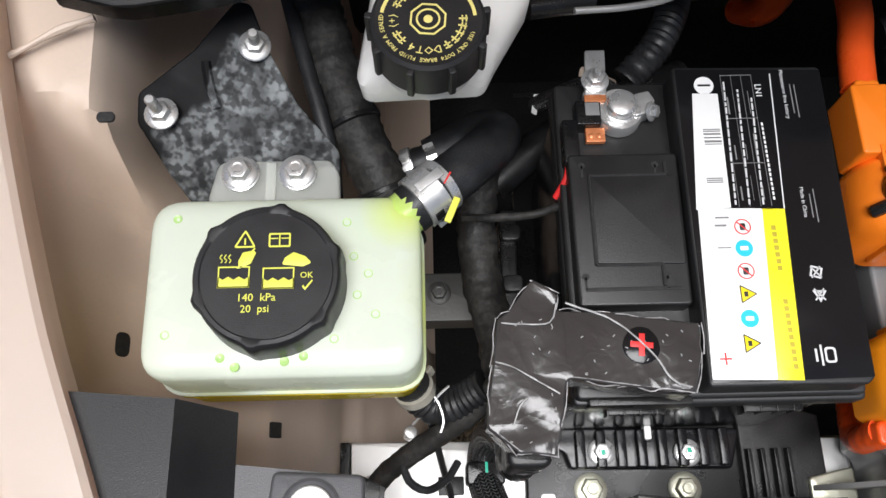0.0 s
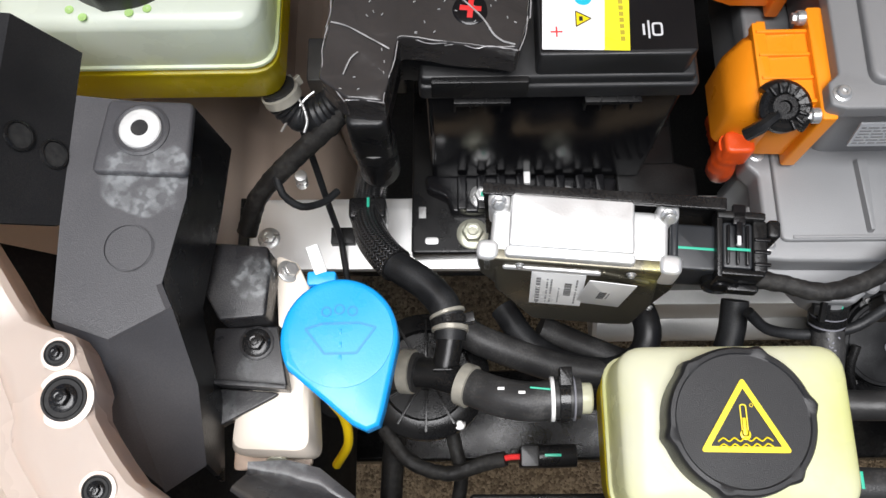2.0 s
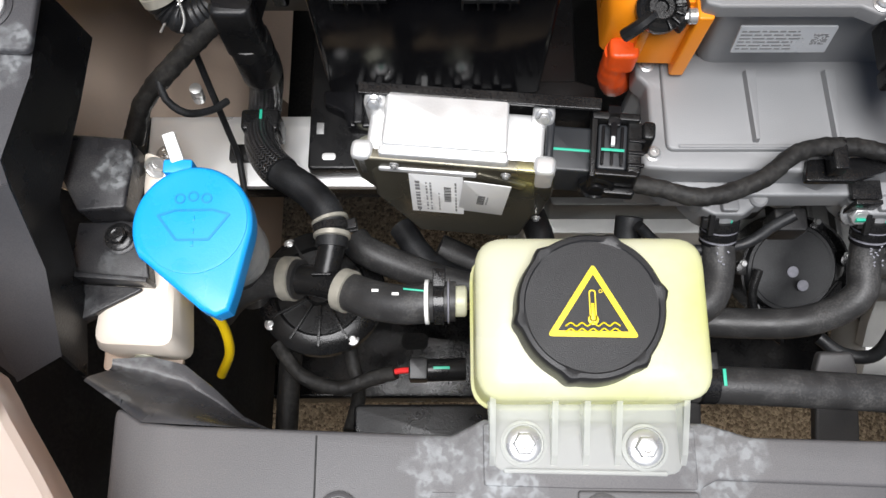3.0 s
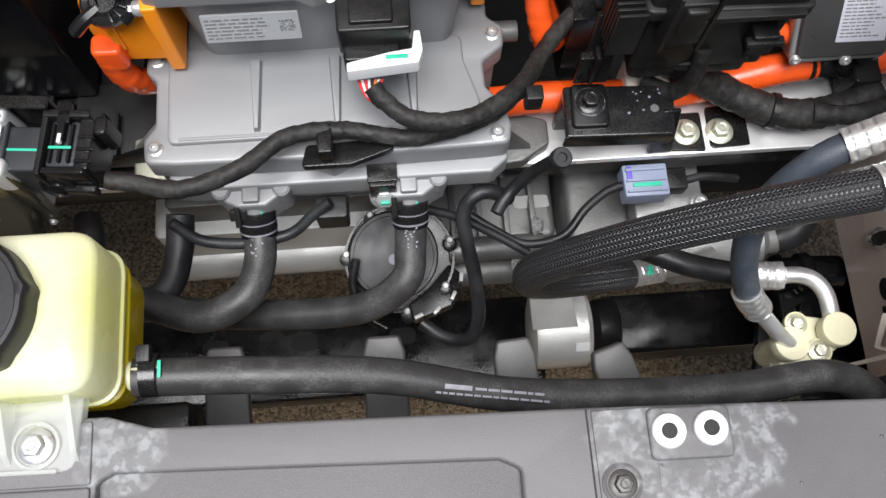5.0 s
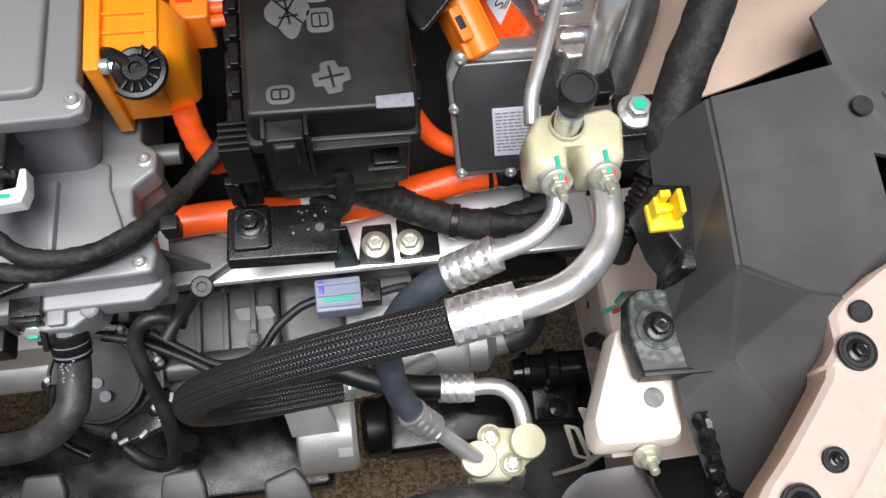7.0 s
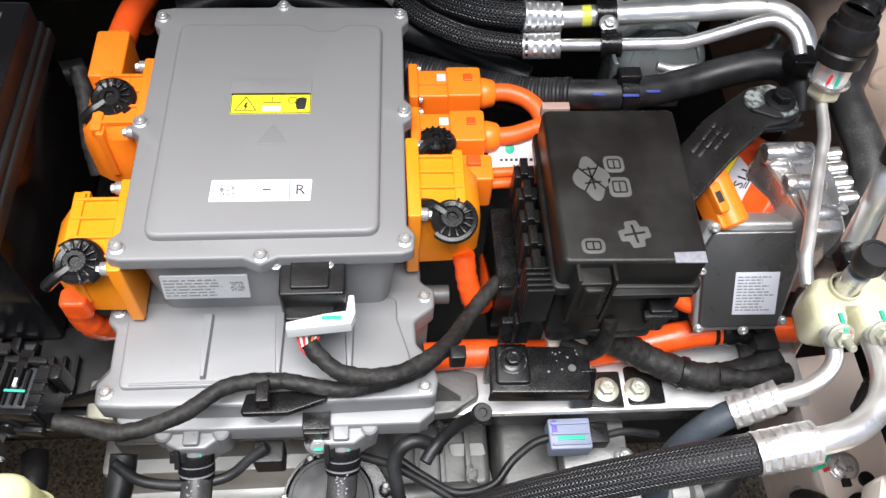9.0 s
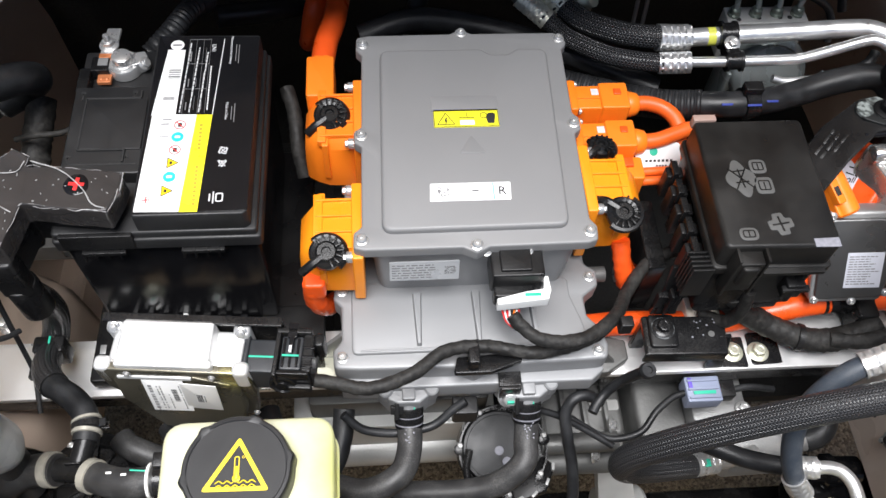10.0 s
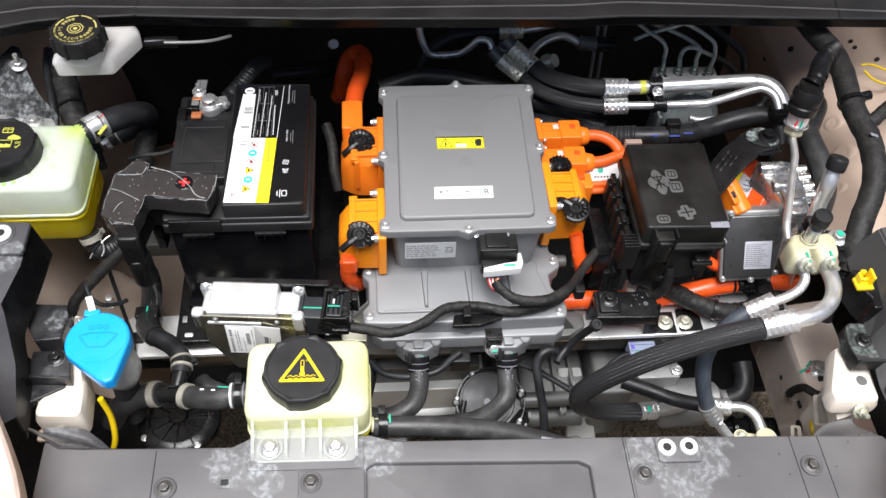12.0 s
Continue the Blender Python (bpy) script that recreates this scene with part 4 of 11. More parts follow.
# curved corners of the front panel
def corner_left(u, v):
    """A dark bowl that drops behind the panel's end."""
    x = -0.006 + 0.098 * u
    back = along([(0, -0.158), (0.25, -0.157), (0.45, -0.162), (0.65, -0.177), (0.82, -0.192), (1, -0.2005)], u)
    rim = along([(0, -0.176), (0.2, -0.189), (0.34, -0.1985), (1, -0.2020)], u)
    y = back + (rim - back) * v
    z = 0.812 + 0.037 * smooth_step(0.25, 1.0, v) - 0.007 * math.sin(math.pi * u) * math.sin(math.pi * min(1, v * 1.3)) * (1 - v)
    return (x, y, z)


BOWL = mat("glossy_dark_moulding", (0.060, 0.059, 0.062), 0.30, grain=900, bump=0.15, spec=0.42, dust=0.05, spread=0.3, stain=40, patches=[(0.014, -0.158, 0.812, 0.018, 0.0, 0.3), (0.012, -0.190, 0.845, 0.010, 0.0, 0.25)])
part("corner_left", sheet(corner_left, spread_range(0, 1, 30), spread_range(0, 1, 18), 0.003), BOWL, fp, "dark moulded bowl")
part("end_side", sheet(lambda u, y: (0.0155 - 0.020 * u * u, y, 0.8490 - 0.10 * u), spread_range(0, 1, 10), spread_range(-0.40, -0.186, 8), 0.003), BOWL, fp)


def corner_right(u, v):
    x = 0.797 + 0.103 * u
    back = along([(0, -0.2225), (0.18, -0.214), (0.32, -0.198), (0.42, -0.192), (0.9, -0.191), (1, -0.196)], u)
    y = back + (-0.238 - back) * v
    z = 0.80 + 0.048 * smooth_step(0.0, 0.9, v) + 0.015 * smooth_step(0.3, 0.6, u) * (1 - v) - 0.07 * smooth_step(0.68, 1.0, u)
    return (x, y, z)


part("end_slope", sheet(lambda u, y: (0.877 + 0.030 * u, y, 0.8485 - 0.085 * u * u), spread_range(0, 1, 10), spread_range(-0.40, -0.236, 8), 0.003), PANEL, fp)
part("corner_right", sheet(corner_right, spread_range(0, 1, 30), spread_range(0, 1, 14), 0.003), PANEL, fp)
# shroud under the front panel, with its upright tabs
part("shroud", box(0.36, 0.80, -0.262, -0.205, 0.64, 0.70, 0.004, 0.004), BLACK, fp)
part("shroud", box(0.13, 0.345, -0.250, -0.176, 0.655, 0.715, 0.004, 0.004), BLACK, fp)
for tx, ty, lean in ((0.366, -0.138, 0.0), (0.4815, -0.138, 0.0), (0.5765, -0.147, 0.06), (0.646, -0.158, 0.30)):
    TBM = Matrix.Translation((tx, ty, 0.704)) @ Matrix.Rotation(lean, 4, "Z") @ Matrix.Rotation(radians(14), 4, "X")
    part("tab", moved(slab([(-0.0165, -0.072), (0.0165, -0.072), (0.0155, -0.012), (0.0120, 0.0), (-0.0120, 0.0), (-0.0155, -0.012)], -0.008, 0, 0.004, 0.003), TBM), SHIELD, fp)
    part("tab_rib", moved(box(-0.0016, 0.0016, -0.070, -0.004, -0.022, -0.0075, 0, 0.0004), TBM), SHIELD, fp)

# aluminium cross-member
cmb = thing("cross_member", (0.40, 0.02, 0.64), "bright aluminium cross-member with bolted brackets", "cross member", kind="structure")
for pname, bm, pm in (("beam", box(-0.05, 0.905, -0.012, 0.050, 0.666, 0.672, 0.002, 0.002), ALU), ("beam_web", box(-0.049, 0.904, -0.006, 0.046, 0.630, 0.666, 0.002, 0.002), BLACK_PAINT)):
    for v in bm.verts:
        k = max(v.co.x, 0) / 0.72
        v.co.z += 0.030 * k
        v.co.y += (0.016 if v.co.x < 0.3 else 0.0)
    part(pname, bm, pm, cmb)
part("end_cap", box(-0.058, -0.0505, 0.004, 0.066, 0.63, 0.676, 0.001), BLACK, cmb)
for hx, hy, hz in ((-0.012, 0.046, 0.6725), (0.030, 0.041, 0.6735), (0.073, 0.033, 0.6755), (0.018, 0.048, 0.673)):
    part("hole", turned([(0.003, 0), (0.003, 0.0006), (0.0002, 0.0006)], 14, (hx, hy, hz)), DARK if hx > 0.05 else ZINC, cmb)
bolt(cmb, -0.033, 0.031, 0.6715, 0.0062)
bolt(cmb, 0.731, 0.009, 0.7035, 0.0072, material=ZINC)
bolt(cmb, 0.758, 0.008, 0.7035, 0.0072, material=ZINC)
bolt(cmb, 0.601, 0.014, 0.698, 0.0085, material=ZINC)
part("bracket", slab([(0.716, -0.006), (0.745, -0.008), (0.745, 0.026), (0.722, 0.026)], 0.7005, 0.7045, 0.002, 0.001), BLACK_PAINT, cmb)
part("bracket", slab([(0.749, -0.006), (0.782, -0.006), (0.790, 0.006), (0.784, 0.016), (0.768, 0.03), (0.749, 0.03)], 0.7010, 0.7048, 0.004, 0.001), BLACK_PAINT, cmb)

# ---- battery ----
bat = thing("battery", (0.186, 0.168, 0.712), "black car battery with a white, yellow and black label", "battery")
part("case", box(0.104, 0.270, 0.068, 0.270, 0.712, 0.872, 0.005, 0.002), GLOSS, bat, "glossy black battery case")
part("skirt", box(0.100, 0.274, 0.062, 0.273, 0.858, 0.871, 0.004, 0.002), BATTERY, bat)
lid = part("lid", box(0.101, 0.271, 0.0645, 0.272, 0.871, 0.8785, 0.004, 0.002), BATTERY, bat)
part("label_block", slab([(0.172, 0.0665), (0.262, 0.0665), (0.266, 0.0700), (0.268, 0.269), (0.1735, 0.2705)], 0.878, 0.9005, 0.003, 0.0025), BATTERY, lid)
part("plateau", slab([(0.1045, 0.1165), (0.1715, 0.1165), (0.1725, 0.2145), (0.1045, 0.2145)], 0.878, 0.8925, 0.003, 0.002), BATTERY, lid)
part("handle_recess", slab([(0.117, 0.1425), (0.170, 0.1415), (0.1705, 0.199), (0.117, 0.199)], 0.8925, 0.8940, 0.002, 0.0008), BATTERY, lid)
for g0, g1 in (((0.1165, 0.1415), (0.1165, 0.1995)), ((0.1165, 0.1995), (0.1640, 0.1995)), ((0.1640, 0.1995), (0.1640, 0.2075)), ((0.1165, 0.1415), (0.1560, 0.1415)), ((0.1560, 0.1415), (0.1560, 0.1280))):
    part("groove", tube([(*g0, 0.8937), (*g1, 0.8937)], 0.0011, 6, 0.02), DARK, lid)
part("groove", slab([(0.109, 0.1255), (0.1675, 0.1255), (0.1675, 0.1278), (0.109, 0.1278)], 0.8920, 0.8930, 0, 0.0003), DARK, lid)
for sx, sy in ((0.1095, 0.1345), (0.158, 0.1345), (0.1125, 0.2065), (0.158, 0.2065)):
    part("key_slot", join(turned([(0.0022, 0), (0.0022, 0.0006), (0.0002, 0.0006)], 12, (sx, sy, 0.8924)), box(sx - 0.0007, sx + 0.0007, sy - 0.008, sy, 0.8924, 0.893, 0, 0.0001)), DARK, lid)
part("front_ledge", box(0.108, 0.168, 0.0605, 0.0650, 0.862, 0.880, 0.001), SATIN, bat)
for sx in (0.122, 0.205):
    part("rib", box(sx, sx + 0.036, 0.0585, 0.0625, 0.853, 0.857, 0.0005), SATIN, bat)
    for k in range(4):
        part("rib", box(sx + 0.010 * k, sx + 0.010 * k + 0.0012, 0.058, 0.063, 0.846, 0.858, 0.0002, 0.0003), SATIN, bat)

# label sheet and its print
LZ = 0.9008
rnd = random.Random(4)


def lbl(x, y, z=LZ):
    return Matrix.Translation((x, y, z))


lab = part("label", slab([(0.1735, 0.0685), (0.2655, 0.0700), (0.2675, 0.2665), (0.1755, 0.2685)], LZ - 0.0006, LZ, 0.001, 0.0001), GLOSS, bat, "printed black, white and yellow label")
part("white_strip", slab([(0.1775, 0.1725), (0.1985, 0.1735), (0.2005, 0.2505), (0.1845, 0.2510)], LZ, LZ + 0.0003, 0, 0.0001), LABEL, lab)
part("white_field", slab([(0.1740, 0.0705), (0.2105, 0.0695), (0.2170, 0.1725), (0.1785, 0.1735)], LZ, LZ + 0.00035, 0.001, 0.0001), LABEL, lab)
part("yellow_field", slab([(0.2105, 0.0695), (0.2255, 0.0690), (0.2305, 0.1720), (0.2170, 0.1725)], LZ, LZ + 0.0003, 0, 0.0001), LEMON, lab)
part("minus_disc", join(turned([(0.0062, 0), (0.0062, 0.0003), (0.0002, 0.0003)], 28, (0.1925, 0.2565, LZ)),), LABEL, lab)
part("minus_bar", box(0.1885, 0.1965, 0.2558, 0.2572, LZ + 0.0002, LZ + 0.0006, 0, 0.0001), INK, lab)
part("plus_sign", join(box(0.1795, 0.1865, 0.0815, 0.0825, LZ + 0.0003, LZ + 0.0006, 0, 0.0001), box(0.1825, 0.1835, 0.0785, 0.0855, LZ + 0.0003, LZ + 0.00062, 0, 0.0001)), RED, lab)
for k, yy in enumerate((0.161, 0.1475, 0.1335, 0.1195, 0.105, 0.0905)):
    xx = 0.2035 - 0.006 * (0.161 - yy) / 0.09 * 1.0
    if k in (0, 2):
        part("warning_sign", moved(join(outline(ngon(20, 0.0050), 0.0007), moved(slab(rect(0.0008, 0.0085), 0, 0.0003), Matrix.Rotation(0.8, 4, "Z"))), lbl(xx, yy, LZ + 0.0003)), RED, lab)
        part("warning_sign", moved(slab(rect(0.0035, 0.0045), 0, 0.0002, 0.001), lbl(xx, yy, LZ + 0.0003)), INK, lab)
    elif k in (1, 4):
        part("warning_sign", turned([(0.0052, 0), (0.0052, 0.0003), (0.0002, 0.0003)], 24, (xx, yy, LZ + 0.0003)), CYAN, lab)
        part("warning_sign", moved(slab(rect(0.0048, 0.0026), 0, 0.0003, 0.0008), lbl(xx, yy, LZ + 0.0006)), LABEL, lab)
    else:
        part("warning_sign", moved(slab(rounded(ngon(3, 0.0066), 0.0006), 0, 0.0003), lbl(xx - 0.001, yy, LZ + 0.0003)), YELLOW, lab)
        part("warning_sign", moved(join(outline(ngon(3, 0.0066), 0.0006, 0.0006), slab(rect(0.0022, 0.0030), 0, 0.0003)), lbl(xx - 0.001, yy, LZ + 0.0006)), INK, lab)
part("print", bars([(0.2205 + 0.0008 * j - 0.0009 * 0, 0.160 - 0.0042 * i - (0.016 if i > 6 else 0), 0.0026, 0.0028) for i in range(17) for j in (0,)], lbl(0, 0, LZ + 0.0003)), mat("ochre_print", (0.45, 0.36, 0.03), 0.5), lab)
part("barcode", bars([(0.1880, 0.2155 + 0.0011 * i * (1 + 0.3 * (i % 2)), 0.0105, 0.0006) for i in range(9)], lbl(0, 0, LZ + 0.0004)), GREY_INK, lab)
part("small_print", bars([(0.186, 0.190 + 0.0013 * i, 0.010, 0.0007) for i in range(3)], lbl(0, 0, LZ + 0.0004)), GREY_INK, lab)
part("small_print", bars([(0.187, 0.162, 0.007, 0.0012), (0.188, 0.167, 0.008, 0.001)], lbl(0, 0, LZ + 0.0004)), GREY_INK, lab)
part("small_print", bars([(0.187, 0.148, 0.008, 0.0007)], lbl(0, 0, LZ + 0.0004)), GREY_INK, lab)
for i in range(4):
    part("grid_line", bars([(0.2035, 0.2635 - 0.0305 * i, 0.020, 0.0004)], lbl(0, 0)), GREY_INK, lab)
for i in range(4):
    part("grid_line", box(0.2035 + 0.0065 * i, 0.2038 + 0.0065 * i, 0.174, 0.2635, LZ, LZ + 0.0003, 0, 0.0001), GREY_INK, lab)
part("print", join(*[box(0.2055 + 0.0065 * i + rnd.uniform(0, 0.001), 0.2067 + 0.0065 * i, yy, yy + rnd.uniform(0.008, 0.018), LZ, LZ + 0.0003, 0, 0.0001) for i in range(3) for yy in (0.178, 0.205, 0.236)]), GREY_INK, lab)
part("print", join(*[box(0.2247, 0.2259, yy, yy + 0.0022, LZ, LZ + 0.0003, 0, 0.0001) for yy in [0.178 + 0.0031 * i for i in range(17)]]), LABEL, lab)
for i in range(3):
    part("print", bars(text_rows(0.0005, 0.0885, [0.0045 - 0.0018 * i], 0.0011, rnd, 0.0011), lbl(0.2060 + 0.0065 * i, 0.1745, LZ + 0.0002) @ Matrix.Rotation(radians(87.5), 4, "Z")), PALE_INK, lab)
part("rule", slab([(0.2300, 0.1722), (0.2307, 0.1722), (0.2357, 0.2640), (0.2350, 0.2640)], LZ, LZ + 0.0003, 0, 0.0001), LABEL, lab)
words(lab, "LN1", lbl(0.2262, 0.252, LZ + 0.0003) @ Matrix.Rotation(radians(-90), 4, "Z"), 0.0055, LABEL)
for yy, ln in ((0.236, 0.028), (0.166, 0.020)):
    part("print", join(*[box(0.2465 + 0.0026 * i, 0.2472 + 0.0026 * i, yy - 0.003 * (i % 2), yy + ln * rnd.uniform(0.7, 1), LZ, LZ + 0.0003, 0, 0.0001) for i in range(2)]), GREY_INK, lab)
words(lab, "Maintenance free battery", lbl(0.2425, 0.2495, LZ + 0.0002) @ Matrix.Rotation(radians(-90), 4, "Z"), 0.0034, PALE_INK)
words(lab, "Made in China", lbl(0.2425, 0.176, LZ + 0.0002) @ Matrix.Rotation(radians(-90), 4, "Z"), 0.0034, PALE_INK)
for yy in (0.132, 0.1185):
    part("recycling_sign", moved(join(outline(ngon(3 if yy < 0.125 else 4, 0.0048, 0.5), 0.0011), moved(slab(rect(0.0009, 0.009), 0, 0.0003), Matrix.Rotation(0.7, 4, "Z")), moved(slab(rect(0.0009, 0.009), 0, 0.0003), Matrix.Rotation(-0.7, 4, "Z"))), lbl(0.2425, yy)), PALE_INK, lab)
part("maker_mark", moved(join(outline(rect(0.009, 0.0065), 0.0012, 0.002), moved(slab(rect(0.012, 0.0012), 0, 0.0003), Matrix.Translation((0, -0.005, 0))), moved(slab(rect(0.0075, 0.0014), 0, 0.0003), Matrix.Translation((0, -0.008, 0)))), lbl(0.2425, 0.083) @ Matrix.Rotation(radians(-90), 4, "Z")), PALE_INK, lab)

# negative terminal with its clamp
neg = thing("terminal_clamp", (0.135, 0.246, 0.879), "bright zinc battery terminal clamp with copper sensor plates", "terminal clamp")
part("post", turned([(0.0105, 0), (0.0105, 0.012), (0.0095, 0.0125), (0.0088, 0.019), (0.0065, 0.0205), (0.0002, 0.0202)], 28, (0.141, 0.2475, 0.879)), STEEL, neg)
part("ring", turned([(0.0155, 0), (0.0155, 0.008), (0.0142, 0.010), (0.0108, 0.010)], 28, (0.141, 0.2475, 0.8795)), STEEL, neg)
part("lug", slab([(0.149, 0.2400), (0.160, 0.2440), (0.1635, 0.2520), (0.160, 0.2590), (0.1505, 0.2570)], 0.880, 0.892, 0.002, 0.0015), STEEL, neg)
bolt(neg, 0.1605, 0.2455, 0.889, 0.0042, axis=(0.8, -0.3, 0.6))
part("arm", slab([(0.1185, 0.2520), (0.1285, 0.2530), (0.1285, 0.2620), (0.1185, 0.2605)], 0.884, 0.889, 0.001), STEEL, neg)
part("sensor_block", box(0.1125, 0.1285, 0.2365, 0.2535, 0.876, 0.8905, 0.0015), BLACK, neg)
part("code_plate", box(0.1185, 0.1275, 0.2425, 0.2515, 0.8905, 0.8912, 0.0003, 0.0002), GREY_INK, neg)
part("copper_plate", box(0.1185, 0.1310, 0.2265, 0.2365, 0.882, 0.8855, 0.001), COPPER, neg)
for sx in (0.1220, 0.1272):
    part("rivet", turned([(0.0019, 0), (0.0019, 0.001), (0.0012, 0.0014), (0.0002, 0.0015)], 12, (sx, 0.2305, 0.8853)), COPPER, neg)
part("copper_plate", box(0.1185, 0.1325, 0.2520, 0.2570, 0.8885, 0.8915, 0.0008), COPPER, neg)
part("strap", slab([(0.1190, 0.2560), (0.1330, 0.2570), (0.1345, 0.2900), (0.1215, 0.2900)], 0.8885, 0.8910, 0.001), STEEL, neg)
bolt(neg, 0.1262, 0.2670, 0.891, 0.0058, stud=0.013)
part("plug_body", box(0.1030, 0.1130, 0.2105, 0.2400, 0.872, 0.8905, 0.002), BLACK, neg)
part("plug_body", rod((0.1085, 0.206, 0.876), (0, 1, 0), 0.0055, 0.02), SATIN, neg)
part("lead", tube([(0.1065, 0.212, 0.882), (0.105, 0.204, 0.880), (0.099, 0.196, 0.868)], 0.0022, 10), RED, neg, "red lead")
part("lead", tube([(0.101, 0.190, 0.868), (0.085, 0.187, 0.862), (0.06, 0.186, 0.86), (0.04, 0.19, 0.85)], 0.0026, 10, shape=wrapped), TAPE, neg)

tg = thing("wire_tag", (0.104, 0.302, 0.79), "curled white paper tag on a wire", "tag")
part("tag", moved(slab([(-0.009, -0.010), (-0.005, -0.012), (-0.004, -0.006), (0.010, -0.002), (0.011, 0.008), (-0.006, 0.006)], 0, 0.0005, 0.0008, 0.0001), Matrix.Translation((0.104, 0.300, 0.805)) @ Matrix.Rotation(0.25, 4, "Y")), LABEL, tg)
part("print", moved(bars(text_rows(-0.003, 0.008, [0.004, 0.001, -0.002], 0.0009, rnd, 0.0008), Matrix.Identity(4)), Matrix.Translation((0.104, 0.300, 0.8056)) @ Matrix.Rotation(0.25, 4, "Y")), GREY_INK, tg)
part("wire", tube([(0.104, 0.302, 0.8045), (0.097, 0.313, 0.793), (0.087, 0.323, 0.775)], 0.0016, 8), RUBBER, tg)
# positive terminal cover, wrapped in clear tape
cov = thing("terminal_cover", (0.10, 0.08, 0.86), "black terminal cover wrapped in crumpled clear tape, red plus", "terminal cover")
cov_pts = [(0.0745, 0.1265), (0.0890, 0.1175), (0.0880, 0.1090), (0.1180, 0.1065), (0.1665, 0.0985), (0.1655, 0.0820), (0.1585, 0.0605), (0.1180, 0.0655), (0.0905, 0.0705), (0.0860, 0.0455), (0.0825, 0.0300), (0.0620, 0.0310), (0.0460, 0.0455), (0.0500, 0.0780), (0.0535, 0.1040), (0.0605, 0.1090)]
bmc = slab(cov_pts, 0.893, 0.9175, 0.003, 0.0035, steps=4)
bmesh.ops.triangulate(bmc, faces=[f for f in bmc.faces if len(f.verts) > 4])
bmesh.ops.subdivide_edges(bmc, edges=bmc.edges[:], cuts=2, use_grid_fill=True)
for v in bmc.verts:
    k = noise.noise(v.co * 90) * 0.0016 + noise.noise(v.co * 260) * 0.0006
    v.co += Vector((k * 0.6, noise.noise(v.co * 90 + Vector((7, 1, 0))) * 0.001, k))
part("cover", bmc, FILM, cov, "crumpled clear tape over black plastic", smooth=25)
# Pale folds, creases and flecks put the clear tape's glints into colour.
FOLD_GLINT = mat("pale_fold_glint", (0.36, 0.355, 0.35), 0.22, bump=0.1, spread=0.6, stain=200)
part("ridge", tube([(0.092, 0.112, 0.9185), (0.118, 0.101, 0.9192), (0.137, 0.083, 0.9190), (0.147, 0.068, 0.9185), (0.157, 0.064, 0.918)], 0.0005, 8, 0.003, shape=lambda s, a: 1 + 0.8 * noise.noise(Vector((s * 160, a, 0)))), FOLD_GLINT, cov)
for fold in ([(0.056, 0.1015, 0.9185), (0.066, 0.1005, 0.919), (0.0826, 0.101, 0.9192), (0.087, 0.112, 0.9185)], [(0.052, 0.080, 0.9183), (0.061, 0.077, 0.9190), (0.074, 0.069, 0.9192), (0.0857, 0.062, 0.9185)], [(0.060, 0.046, 0.9188), (0.064, 0.056, 0.9190), (0.068, 0.060, 0.9188)]):
    part("ridge", tube(fold, 0.0004, 8, 0.003, shape=lambda s, a: 1 + 0.8 * noise.noise(Vector((s * 160, a, 3)))), FOLD_GLINT, cov)
CREASE = mat("crease_glint", (0.36, 0.35, 0.35), 0.22, bump=0.1, spread=0.3, stain=120)
for k in range(16):
    a, b = Vector(cov_pts[k]), Vector(cov_pts[(k + 1) % 16])
    line = [(*a.lerp(b, t), 0.9160) for t in spread_range(0, 1, max(3, int((b - a).length / 0.006)))]
    line = [Vector(p) + Vector((rnd.uniform(-1, 1), rnd.uniform(-1, 1), rnd.uniform(-0.3, 0.8))) * 0.0012 for p in line]
    part("crease_glint", tube(line, 0.00042, 6, 0.002, shape=lambda s, a: 0.7 + 1.1 * noise.noise(Vector((s * 300, a * 0.5, k)))), CREASE, cov)
for k in range(34):
    fx, fy = (rnd.uniform(0.058, 0.084), rnd.uniform(0.036, 0.105)) if k % 2 else (rnd.uniform(0.09, 0.158), rnd.uniform(0.070, 0.098))
    part("glint_fleck", moved(box(-0.0008, 0.0008, -0.0003, 0.0003, -0.0004, 0.0004, 0), Matrix.Translation((fx, fy, 0.9184)) @ Matrix.Rotation(rnd.uniform(0, 3), 4, "Z")), FOLD_GLINT, cov)
part("disc", turned([(0.0105, 0), (0.0105, 0.001), (0.0095, 0.0016), (0.0002, 0.0016)], 28, (0.132, 0.0875, 0.9168)), GLOSS, cov)
part("plus_sign", moved(join(slab(rect(0.0125, 0.0032), 0, 0.0004), slab(rect(0.0032, 0.0125), 0, 0.0005)), Matrix.Translation((0.132, 0.0875, 0.9185)) @ Matrix.Rotation(-0.1, 4, "Z")), RED, cov)
part("skirt", slab([(0.054, 0.100), (0.082, 0.105), (0.156, 0.092), (0.150, 0.068), (0.088, 0.076), (0.080, 0.036), (0.062, 0.037), (0.052, 0.048)], 0.858, 0.8935, 0.003, 0.001), BLACK, cov)
part("nose", moved(box(0.058, 0.083, 0.026, 0.046, 0.845, 0.893, 0.006, 0.003), Matrix.Identity(4)), BLACK, cov)
part("nose", rod((0.071, 0.038, 0.800), (0, 0, 1), 0.014, 0.05, 0.003), BLACK, cov)
part("post", rod((0.131, 0.0875, 0.876), (0, 0, 1), 0.011, 0.02), BLACK, cov)

# tray, hold-down and its bolts
tray = thing("battery_tray", (0.19, 0.10, 0.69), "black ribbed battery tray with hold-down bracket", "battery tray")
part("plate", slab([(0.087, 0.008), (0.30, 0.008), (0.302, 0.078), (0.302, 0.285), (0.090, 0.285)], 0.688, 0.700, 0.004, 0.002), BLACK, tray)
